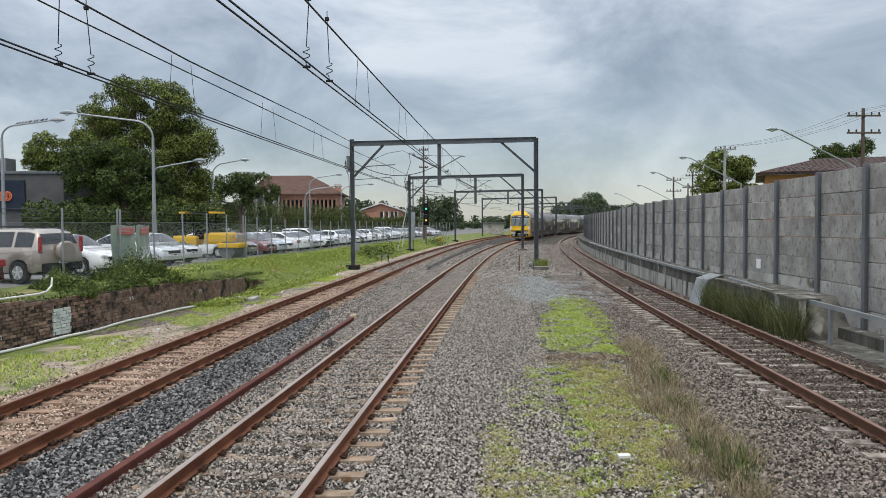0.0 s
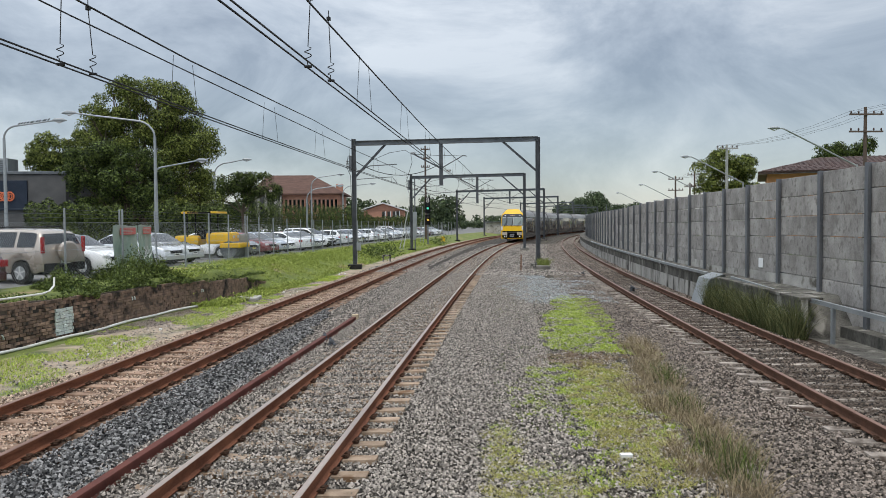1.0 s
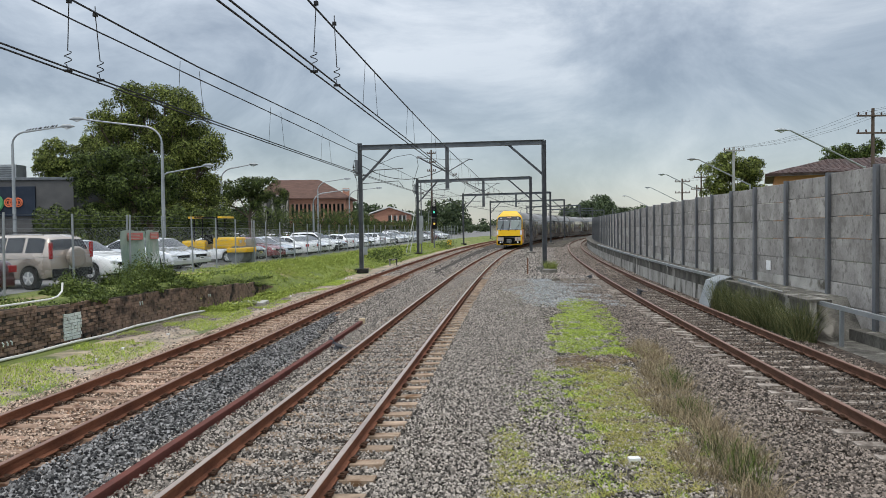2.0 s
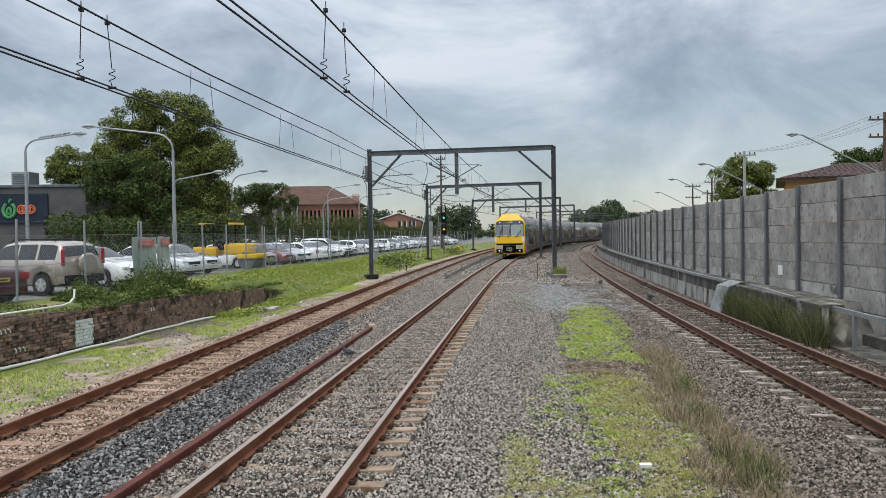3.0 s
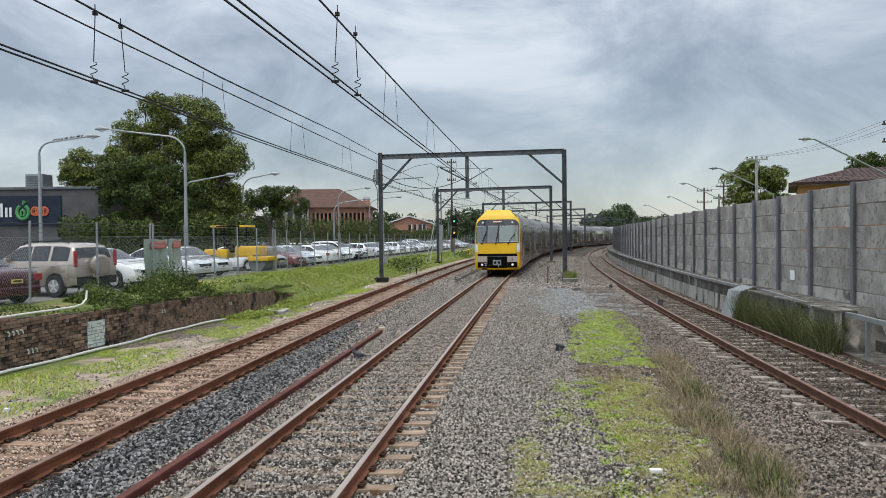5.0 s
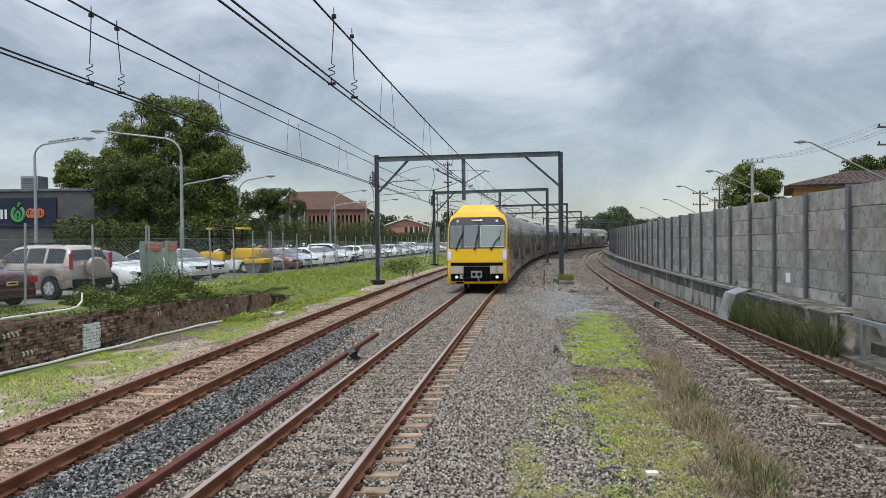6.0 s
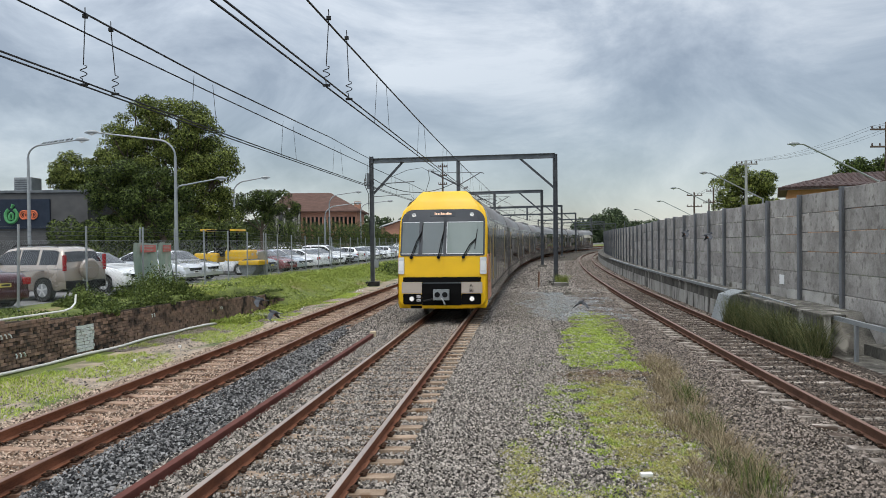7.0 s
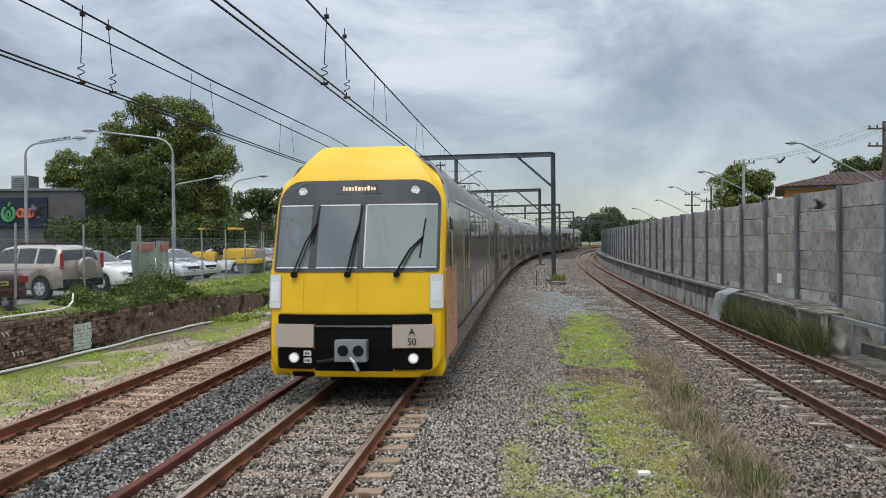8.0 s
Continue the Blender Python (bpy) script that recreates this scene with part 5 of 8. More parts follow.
def build_site_screens():
    """Green shade cloth with red notices on the fence."""
    cloth = surf("green_shade_cloth", (0.24, 0.34, 0.27), (0.42, 0.47, 0.40), 0.9, 2, 60, 0.3, spots=(0.42, 0.44, 0.39), spot_scale=1.5, spot_at=0.55)
    red = surf("red_notice", (0.56, 0.13, 0.12), (0.66, 0.22, 0.19), 0.6, 3, 40, 0.0)
    for y0, y1, marks in ((25.9, 27.5, False), (27.6, 28.7, True)):
        g = thing("shade_cloth_screen", "faded green shade cloth with a red notice on the fence", "screen", "screens on the fence")
        a, b = Vector((fence_x(y0) + .06, y0, 0)), Vector((fence_x(y1) + .06, y1, 0))
        n = 10
        vs = []
        for lay in (0, 0.01):
            for j in range(7):
                for i in range(n + 1):
                    f = i / n
                    p = a.lerp(b, f)
                    vs.append((p.x + lay + 0.025 * math.sin(f * 19 + j), p.y, UPPER + 0.1 + j * 0.28 + 0.02 * math.sin(f * 6)))
        w = n + 1
        fs = [(l * 7 * w + j * w + i, l * 7 * w + j * w + i + 1, l * 7 * w + (j + 1) * w + i + 1, l * 7 * w + (j + 1) * w + i) for l in (0, 1) for j in range(6) for i in range(n)]
        part("cloth", (vs, fs), cloth, g)
        d = (b - a).normalized()
        m = Matrix.Translation(a.lerp(b, 0.5) + Vector((0.06, 0, UPPER + 1.5))) @ Matrix.Rotation(math.atan2(d.y, d.x), 4, "Z")
        L = (b - a).length
        nt = part("notice", box(-L * 0.3, L * 0.34, -0.012, 0.0, -0.04, 0.2, 0.004, m), red, g, "red notice board")
        for k in range(4):
            part("text_bar", box(-L * 0.28, L * (0.24 - 0.05 * (k % 2)), -0.015, -0.012, 0.15 - k * 0.05, 0.168 - k * 0.05, 0, m), "plate", nt)
        if marks:
            for k in range(5):
                part("paint_scrawl", tube_data([m @ Vector((-.3 + .13 * k, -.03, -.5 - .1 * (k % 2))), m @ Vector((-.2 + .13 * k, -.03, -.75)), m @ Vector((-.3 + .12 * k, -.03, -.95 + .1 * (k % 3)))], 0.018, 4), "white", g)


build_site_screens()


# ---- parked cars ----
M["car_glass"] = gloss("car_window_glass", (0.015, 0.017, 0.02), 0.05, coat=0.45)
PAINT = {n: gloss("car_paint_" + n, c, 0.25, mt, 0.8) for n, c, mt in (
    ("white", (0.84, 0.85, 0.86), 0), ("silver", (0.66, 0.68, 0.70), 0.35), ("grey", (0.26, 0.275, 0.29), 0.4), ("black", (0.018, 0.019, 0.022), 0.1),
    ("red", (0.055, 0.005, 0.009), 0.1), ("champagne", (0.40, 0.345, 0.295), 0.3), ("blue", (0.10, 0.16, 0.27), 0.3), ("pale_blue", (0.52, 0.58, 0.65), 0.3), ("maroon", (0.20, 0.05, 0.055), 0.1))}
RED_LAMP = gloss("red_tail_lamp", (0.33, 0.015, 0.018), 0.15, coat=0.6)
PLATE_Y = gloss("yellow_plate", (0.62, 0.55, 0.12), 0.4)

# side profiles: top line from the tail (0) to the nose (1) as fractions of length and metres of height
SHAPES = {
    "sedan": dict(L=4.6, W=1.78, H=1.45, belt=0.94, hood=0.84, low=0.22, boot=0.98, taper=.12, rear=(.215, .345), front=(.585, .705), side=((.27, .435), (.445, .69)),
                  top=((0, .80), (.015, .93), (.05, .985), (.2, 1.02), (.36, 1.39), (.42, 1.44), (.5, 1.45), (.57, 1.41), (.72, .97), (.8, .93), (.9, .86), (.965, .76), (1, .60))),
    "hatch": dict(L=4.1, W=1.74, H=1.48, belt=0.97, hood=0.84, low=0.22, boot=1.0, taper=.12, rear=(.045, .115), front=(.525, .695), side=((.10, .24), (.255, .43), (.445, .68)),
                  top=((0, .72), (.012, .95), (.035, 1.06), (.12, 1.40), (.25, 1.47), (.38, 1.48), (.51, 1.43), (.71, 1.0), (.8, .95), (.9, .87), (.965, .76), (1, .6))),
    "suv": dict(L=4.5, W=1.8, H=1.70, belt=1.10, hood=0.96, low=0.34, boot=1.10, taper=.06, rear=(.017, .05), front=(.565, .70), side=((.075, .225), (.25, .405), (.42, .685)),
                top=((0, .86), (.01, 1.12), (.03, 1.36), (.06, 1.60), (.11, 1.68), (.3, 1.70), (.48, 1.69), (.555, 1.62), (.715, 1.10), (.8, 1.05), (.9, .98), (.97, .86), (1, .66))),
}
car_cache = {}


def build_car_body(kind, paint):
    s = SHAPES[kind]
    L, W, H, belt, low = s["L"], s["W"], s["H"], s["belt"], s["low"]
    r = 0.35 if kind == "suv" else 0.315
    ax = (0.84, L - 0.86)
    car = thing("parked_car", "", "car", "cars in the car park")
    tx, tz = [a * L for a, _ in s["top"]], [b for _, b in s["top"]]

    def sill(x):
        for c in ax:
            if abs(x - c) < r + .055:
                return r + math.sqrt((r + .055) ** 2 - (x - c) ** 2)
        return low

    def half(x):
        """Right half of the section at x, from the sill up to the middle of the top."""
        f = abs(x - L / 2) / (L / 2)
        w = W / 2 * (1 - s["taper"] * f ** 5)
        zt = float(np.interp(x, tx, tz))
        b = min(belt, zt - .03)
        zl = sill(x) if .2 < x < L - .2 else low + .05
        g = max(0.0, zt - b)
        wg = w - .05 - .17 * min(1, g / (H - belt))
        return [(w - .05, zl), (w - .005, zl + .05), (w, (zl + b) / 2), (w - .012, b - .07), (w - .05, b), (wg, b + g * .86), (wg - .07, zt - .012), (wg * .5, zt + .012), (0, zt + .018)]

    xs = sorted({0.0, .03, L - .03, L} | {round(a, 3) for a in tx} | {round(L * k / 16, 3) for k in range(1, 16)} |
                {round(c + (r + .055) * q, 3) for c in ax for q in (-1.001, -.999, -.85, -.5, 0, .5, .85, .999, 1.001)})
    rings = []
    for x in xs:
        h = half(x)
        rings.append([(x, y, z) for y, z in h] + [(x, -y, z) for y, z in h[-2::-1]])
    n = len(rings[0])
    vs = [v for q in rings for v in q]
    fs = [(j * n + i, j * n + i + 1, (j + 1) * n + i + 1, (j + 1) * n + i) for j in range(len(rings) - 1) for i in range(n - 1)]
    fs += [tuple(range(n))[::-1], tuple((len(rings) - 1) * n + i for i in range(n))]
    part("body", (vs, fs), PAINT[paint], car, smooth=True)
    part("underbody", box(.15, L - .15, -W / 2 + .2, W / 2 - .2, low - .04, .66, .03), "black", car)

    def flank(x, z, sd, out):
        h = half(x)
        y = float(np.interp(z, [q[1] for q in h[:6]], [q[0] for q in h[:6]]))
        return (x, sd * (y + out), z)

    def sheet(rows):
        m_ = len(rows[0])
        return [p for q in rows for p in q], [(j * m_ + i, j * m_ + i + 1, (j + 1) * m_ + i + 1, (j + 1) * m_ + i) for j in range(len(rows) - 1) for i in range(m_ - 1)]

    for nm, (a, b) in (("rear_window", s["rear"]), ("windscreen", s["front"])):
        rows = []
        for x in np.linspace(a * L, b * L, 5):
            h = half(x)
            wt, zt = h[6][0] - .0, h[8][1]
            rows.append([(x + (-.008 if nm[0] == "r" else .008), wt * q, zt + .012 - .02 * abs(q) ** 3) for q in (-1, -.5, 0, .5, 1)])
        part(nm, sheet(rows), "car_glass", car, smooth=True)
    for sd in (-1, 1):
        for a, b in s["side"]:
            lo, hi = [], []
            for x in np.linspace(a * L, b * L, 8):
                h = half(x)
                z0 = belt + .035
                z1 = max(z0 + .01, h[5][1] - .015)
                lo.append(flank(x, z0, sd, .008))
                hi.append(flank(x, z1, sd, .008))
            part("side_window", sheet([lo, hi]), "car_glass", car)
            x = b * L + .02
            if x < s["side"][-1][1] * L:
                part("door_seam", tube_data([flank(x, low + .12, sd, -.002), flank(x, (low + belt) / 2, sd, -.002), flank(x, belt, sd, -.002)], .006, 4), "black", car)
            part("door_handle", box(x - .28, x - .12, min(sd * W / 2, sd * (W / 2 + .025)), max(sd * W / 2, sd * (W / 2 + .025)), belt - .16, belt - .13, .006), PAINT[paint], car)
    c3 = s["side"][-1][1] * L
    c1, c2 = s["side"][0][0] * L + .1, s["front"][0] * L - .1
    for sd in (-1, 1):
        part("mirror", box(c3 - .42, c3 - .28, sd * (W / 2 + .02) - .1, sd * (W / 2 + .02) + .1, belt, belt + .14, 0.03), PAINT[paint], car)
        part("headlight", box(L - .34, L - .025, sd * (W / 2 - .29) - .17, sd * (W / 2 - .29) + .17, s["hood"] - .26, s["hood"] - .115, 0.05), "lens", car)
        part("tail_light", box(0.0 - .012, .14 if kind != "suv" else .07, sd * (W / 2 - (.15 if kind != "suv" else .09)) - (.13 if kind != "suv" else .05), sd * (W / 2 - (.15 if kind != "suv" else .09)) + (.14 if kind != "suv" else .05), s["boot"] - .32 if kind != "suv" else 0.95, s["boot"] - .12 if kind != "suv" else 1.45, 0.02), RED_LAMP, car)
        for c in ax:
            w = part("wheel", tube_data([(0, sd * (W / 2 - .2), r), (0, sd * (W / 2 - .0), r)], [r, r], 18), "rubber", car)
            w.matrix_basis = Matrix.Translation((c, 0, 0))
            rim = part("rim", tube_data([(0, sd * (W / 2 - .02), r), (0, sd * (W / 2 + .008), r)], [r * .66, r * .6], 14), "galv", w)
            sp = [beam_data((0, sd * (W / 2 + .012), r), (math.cos(a) * r * .58, sd * (W / 2 + .012), r + math.sin(a) * r * .58), 0.02, 0.05) for a in (0.3, 1.56, 2.8, 4.07, 5.3)]
            part("spoke", joined(*sp), "lens", rim)
    part("bumper", box(L - .1, L + .03, -W / 2 + .12, W / 2 - .12, low + .05, low + .26, 0.04), PAINT[paint] if kind != "suv" else "black", car)
    part("bumper", box(-.04, .1, -W / 2 + .1, W / 2 - .1, low + .05, low + .3, 0.04), PAINT[paint] if kind != "suv" else "black", car)
    part("grille", box(L - .08, L + .012, -.42, .42, s["hood"] - .30, s["hood"] - .17, 0.02), "black", car)
    for x in (-.05, L + .03):
        pl = part("number_plate", box(x - .01, x + .01, -.18, .18, low + .22 if x > 0 else 0.62, low + .33 if x > 0 else 0.73), PLATE_Y if paint in ("red", "grey") else "white", car)
        part("plate_bar", box(x - .014, x + .014, -.13, .13, low + .25 if x > 0 else 0.65, low + .30 if x > 0 else 0.70), "black", pl)
    if kind == "suv":
        part("spare_wheel_cover", tube_data([(-.03, 0, .98), (-.10, 0, .98), (-.22, 0, .98), (-.25, 0, .98)], [.30, .34, .34, .28], 20), PAINT[paint], car, "round spare wheel cover")
        for sd in (-1, 1):
            part("roof_rack", tube_data([(c1 + .1, sd * .56, H - .03), (c1 + .2, sd * .56, H + .06), (c2 - .2, sd * .56, H + .06), (c2, sd * .56, H - .03)], 0.02, 6), "black", car)
    return car


NAMES = {"white": "white", "silver": "silver", "grey": "dark grey", "black": "black", "red": "dark red", "champagne": "champagne-beige", "blue": "blue", "pale_blue": "pale blue", "maroon": "maroon"}
KINDS = {"sedan": "sedan", "hatch": "hatchback", "suv": "wagon with a spare wheel"}


def park(kind, paint, x, y, turn, z=None):
    """x, y: the middle of the car; turn 180: its nose points away from the tracks."""
    L = SHAPES[kind]["L"]
    m = Matrix.Translation((x, y, (fence_z(y) + 0.0 if z is None else z))) @ Matrix.Rotation(radians(turn), 4, "Z") @ Matrix.Translation((-L / 2, 0, 0))
    key = (kind, paint)
    if key not in car_cache:
        car_cache[key] = build_car_body(kind, paint)
        car_cache[key]["label"] = "%s %s in the car park" % (NAMES[paint], KINDS[kind])
        car_cache[key].matrix_basis = m
    else:
        copy_thing(car_cache[key], m)


park("sedan", "red", -13.96, 21.7, 160)
park("suv", "champagne", -13.2, 25.0, 160)
park("hatch", "white", -12.75, 28.6, -19)
row = ["silver", "silver", "silver", "white", "white", "grey", "maroon", "pale_blue", "white", "white", "silver", "white", "white", "pale_blue", "white", "silver", "white", "grey", "white",
       "white", "silver", "white", "white", "black", "white", "silver", "white", "white"]
kinds = ["sedan", "sedan", "sedan", "hatch", "sedan", "hatch", "sedan", "sedan", "hatch", "sedan", "sedan", "hatch", "suv", "sedan", "hatch"]
for k in range(39):
    y_ = 33.9 + k * 2.7
    if k in (2, 3):
        continue
    park(kinds[k % 15], row[k % 28], fence_x(y_) - 3.1 - random.uniform(0, .35), y_ + .6, random.uniform(-3, 3) - 18 + (180 if k in (9, 14, 20) else 0))
for k in range(26):
    y_ = 47 + k * 3.0
    if k in (3, 9):
        continue
    park(kinds[(k * 7 + 3) % 15], row[(k * 5 + 8) % 28], fence_x(y_) - 15.5 - random.uniform(0, .5), y_, 180 * (k % 2) + random.uniform(-3, 3))
for k in range(16):
    y_ = 62 + k * 3.6
    park(kinds[(k * 4 + 1) % 15], row[(k * 11 + 2) % 28], fence_x(y_) - 21.5, y_, 180 * ((k + 1) % 2) + random.uniform(-3, 3))


def build_roller(x, y, turn):
    """A small yellow road roller with a canopy."""
    yel = gloss("yellow_machine_paint", (0.70, 0.42, 0.01), 0.4)
    g = thing("road_roller", "yellow road roller with a canopy parked behind the fence", "road roller", at=Matrix.Translation((x, y, UPPER)) @ Matrix.Rotation(radians(turn), 4, "Z"))
    part("engine_cover", box(0.1, 1.5, -.6, .6, .75, 1.35, 0.12), yel, g)
    part("rear_body", box(-1.6, -.3, -.6, .6, .7, 1.2, 0.12), yel, g)
    part("drum_yoke", box(0.9, 2.0, -.8, .8, .55, .8, 0.06), yel, g)
    part("drum", tube_data([(1.35, -.7, .45), (1.35, .7, .45)], 0.45, 24), "galv_dark", g, "steel drum")
    part("drum", tube_data([(-1.1, -.65, .45), (-1.1, .65, .45)], 0.45, 24), "rubber", g, "rear tyres")
    part("seat", box(-.55, -.1, -.25, .25, 1.0, 1.5, .08), "black", g)
    part("steering_wheel", tube_data([(.2, 0, 1.3), (.05, 0, 1.6)], 0.03, 6), "black", g)
    for a, b in ((-.9, -.55), (-.9, .55), (.35, -.55), (.35, .55)):
        part("canopy_post", tube_data([(a, b, 1.1), (a, b, 2.35)], 0.04, 6), "black", g)
    cn = part("canopy", box(-1.15, .75, -.75, .75, 2.37, 2.43, .02), "black", g, "black canopy roof")
    for x_ in (-1.15, .45):
        part("canopy_edge", box(x_, x_ + .32, -.77, .77, 2.36, 2.46, .02), yel, cn, "yellow canopy edge")
    part("headlight", box(1.5, 1.55, -.45, -.25, 1.05, 1.2, .02), "lens", g)
    part("headlight", box(1.5, 1.55, .25, .45, 1.05, 1.2, .02), "lens", g)


build_roller(-11.2, 41.0, -6)


def build_cabinet(x, y, w, h, label, mt):
    g = thing("utility_cabinet", label, "cabinet")
    part("body", box(x - w / 2, x + w / 2, y - .3, y + .3, UPPER - .05, UPPER + h, 0.02), mt, g)
    part("door", box(x - w / 2 + .05, x + w / 2 - .05, y - .325, y - .3, UPPER + .1, UPPER + h - .1, 0.008), mt, g)
    part("handle", box(x + w / 2 - .14, x + w / 2 - .1, y - .345, y - .325, UPPER + h * .45, UPPER + h * .6, 0.004), "black", g)


build_cabinet(-9.6, 42.0, .55, 1.25, "pale grey utility cabinet behind the fence", "galv")


# ---- lamps ----
def street_lamp(base, height, reach, label, bow=1.6, rise=0.6, birds=0, slant=False):
    g = thing("street_lamp", label, "street lamp", "lamps along the tracks")
    b, r = Vector(base), Vector((*reach, 0))
    d = r.normalized()
    if slant:
        part("pole", tube_data([b, b + Vector((0, 0, height - 2.4))], [0.10, 0.07], 10), "galv", g)
        arm = [b + Vector((0, 0, height - 2.5)), b + r * 0.5 + Vector((0, 0, height - 1.15)), b + r * 0.93 + Vector((0, 0, height)), b + r + Vector((0, 0, height + .02))]
    else:
        part("pole", tube_data([b, b + Vector((0, 0, height * .55)), b + Vector((0, 0, height - bow))], [0.12, 0.095, 0.075], 10), "galv", g)
        arm = [b + Vector((0, 0, height - bow))]
        for k in range(1, 7):
            a = math.pi / 2 * k / 6
            arm.append(b + d * bow * (1 - math.cos(a)) + Vector((0, 0, height - bow + bow * math.sin(a) * .86)))
        arm.append(b + r + Vector((0, 0, height + rise - .22)))
    part("arm", tube_data(arm, [0.055] * (len(arm) - 1) + [0.04], 8), "galv", g)
    e = arm[-1]
    ang = math.atan2(d.y, d.x)
    m = Matrix.Translation(e) @ Matrix.Rotation(ang, 4, "Z")
    head = part("lamp_head", joined(tube_data([m @ Vector((-.12, 0, 0)), m @ Vector((0.05, 0, .03)), m @ Vector((.4, 0, .03)), m @ Vector((.68, 0, 0))], [.05, .11, .12, .04], 10)), "galv", g, "flat grey lamp head")
    part("lamp_glass", tube_data([m @ Vector((.1, 0, -.06)), m @ Vector((.25, 0, -.1)), m @ Vector((.45, 0, -.06))], [.04, .08, .04], 8), "lens", head)
    for k in range(birds):
        f = 0.0 + 0.93 * k / birds + random.uniform(-.025, .025)
        p = arm[-2].lerp(arm[-1], f) + Vector((0, 0, .06))
        bird = thing("perched_bird", "small dark bird perched on a lamp arm", "bird", "birds on the lamp")
        part("body", tube_data([p + Vector((-.06, 0, -.01)), p + Vector((-.02, 0, .02)), p + Vector((.03, 0, .05))], [.012, .036, .026], 6), "black", bird)
        part("head", tube_data([p + Vector((.03, 0, .05)), p + Vector((.05, 0, .085)), p + Vector((.09, 0, .085))], [.02, .026, .004], 6), "black", bird)
        part("tail", tube_data([p + Vector((-.05, 0, -.01)), p + Vector((-.10, 0, -.04))], [.014, .008], 5), "black", bird)
        part("leg", tube_data([p + Vector((0, 0, .01)), p - Vector((0, 0, .06))], .006, 4), "black", bird)


street_lamp((-15.25, 45, UPPER), 8.0, (-4.6, 0), "tall galvanised street lamp with a curved arm", 1.15, 0.5)
street_lamp((-23.85, 45, UPPER), 7.7, (2.9, 0), "tall galvanised street lamp with birds on its arm", .85, 0.38, birds=11)
street_lamp((-17.4, 66, UPPER), 7.2, (2.5, 0), "distant grey street lamp", 1.2, 0.3)
street_lamp((-12.5, 90, UPPER), 7.4, (3.2, 0), "distant grey street lamp", 1.3, 0.3)
street_lamp((-11.6, 80, UPPER), 5.6, (3.2, 0), "distant grey street lamp", 1.3, 0.3)
street_lamp((-9.8, 100, UPPER), 6.8, (3.6, 0), "distant grey street lamp", 1.2, 0.3)
street_lamp((-17.66, 52, UPPER), 5.75, (2.86, 0), "grey street lamp among the trees", .6, 0.55)


# ---- shop and houses ----
def build_shop():
    grey = surf("grey_render", (0.08, 0.08, 0.082), (0.125, 0.124, 0.124), 0.9, 1, 30, 0.2)
    navy = surf("dark_blue_sign", (0.018, 0.026, 0.042), (0.03, 0.04, 0.06), 0.5, 2, 30, 0.0)
    green = surf("green_sign_shape", (0.06, 0.25, 0.10), (0.12, 0.36, 0.15), 0.5, 2, 30, 0)
    org = surf("orange_sign_shape", (0.62, 0.16, 0.08), (0.68, 0.2, 0.1), 0.5, 2, 30, 0)
    g = thing("shop_building", "flat-roofed dark grey shop building with a navy sign", "building")
    part("wall", box(-62, -25.4, 56, 84, 0.3, 6.35, 0.05), grey, g)
    part("parapet", box(-62.1, -25.3, 55.9, 84.1, 6.35, 6.55, 0.03), "galv_dark", g)
    ac = part("roof_unit", box(-31.3, -30.0, 57, 58.5, 6.5, 7.6, 0.04), "galv", g, "grey rooftop unit")
    for k in range(5):
        part("louvre", box(-31.2, -30.1, 56.95, 57.0, 6.7 + k * .16, 6.78 + k * .16), "galv_dark", ac)
    sg = part("sign_panel", box(-44, -28.1, 55.85, 56, 3.75, 5.9, 0.02), navy, g, "dark navy sign board")
    for k, (x, h) in enumerate(((-33.2, .9), (-32.75, .7), (-32.5, 1.0), (-32.15, .7), (-31.85, .7))):
        part("letter_bar", box(x, x + .16, 55.8, 55.85, 4.35, 4.35 + h), "white", sg)
    pts = [(-30.85 + .42 * math.cos(a + 1.57), 55.8, 4.7 + .5 * math.sin(a + 1.57)) for a in np.linspace(0.5, 5.8, 18)]
    part("emblem_ring", tube_data(pts, 0.13, 6), green, sg)
    part("emblem_ring", tube_data([(-30.85 + .14 * math.cos(a + 4.71), 55.78, 4.62 + .26 * math.sin(a + 4.71)) for a in np.linspace(0.5, 5.8, 12)], 0.09, 6), green, sg)
    part("emblem_stem", tube_data([(-30.85, 55.8, 5.25), (-30.7, 55.8, 5.5)], [.08, .14], 6), green, sg)
    for x in (-29.95, -29.62, -29.29):
        part("round_sign", tube_data([(x + .30 * math.cos(a), 55.8, 4.75 + .30 * math.sin(a)) for a in np.linspace(0, 6.3, 18)], 0.055, 6), org, sg)
        part("round_sign", tube_data([(x + .17 * math.cos(a), 55.8, 4.75 + .17 * math.sin(a)) for a in np.linspace(0, 6.3, 14)], 0.035, 6), org, sg)


def hip_roof(x0, x1, y0, y1, z0, z1, over, ridge, ridge_b=None):
    ridge_b = ridge if ridge_b is None else ridge_b
    a, b, c, d = x0 - over, x1 + over, y0 - over, y1 + over
    ym = (c + d) / 2
    vs = [(a, c, z0), (b, c, z0), (b, d, z0), (a, d, z0), (a + ridge, ym, z1), (b - ridge_b, ym, z1),
          (a, c, z0 - .18), (b, c, z0 - .18), (b, d, z0 - .18), (a, d, z0 - .18)]
    return vs, [(0, 1, 5, 4), (1, 2, 5), (2, 3, 4, 5), (3, 0, 4), (6, 7, 1, 0), (7, 8, 2, 1), (8, 9, 3, 2), (9, 6, 0, 3), (9, 8, 7, 6)]


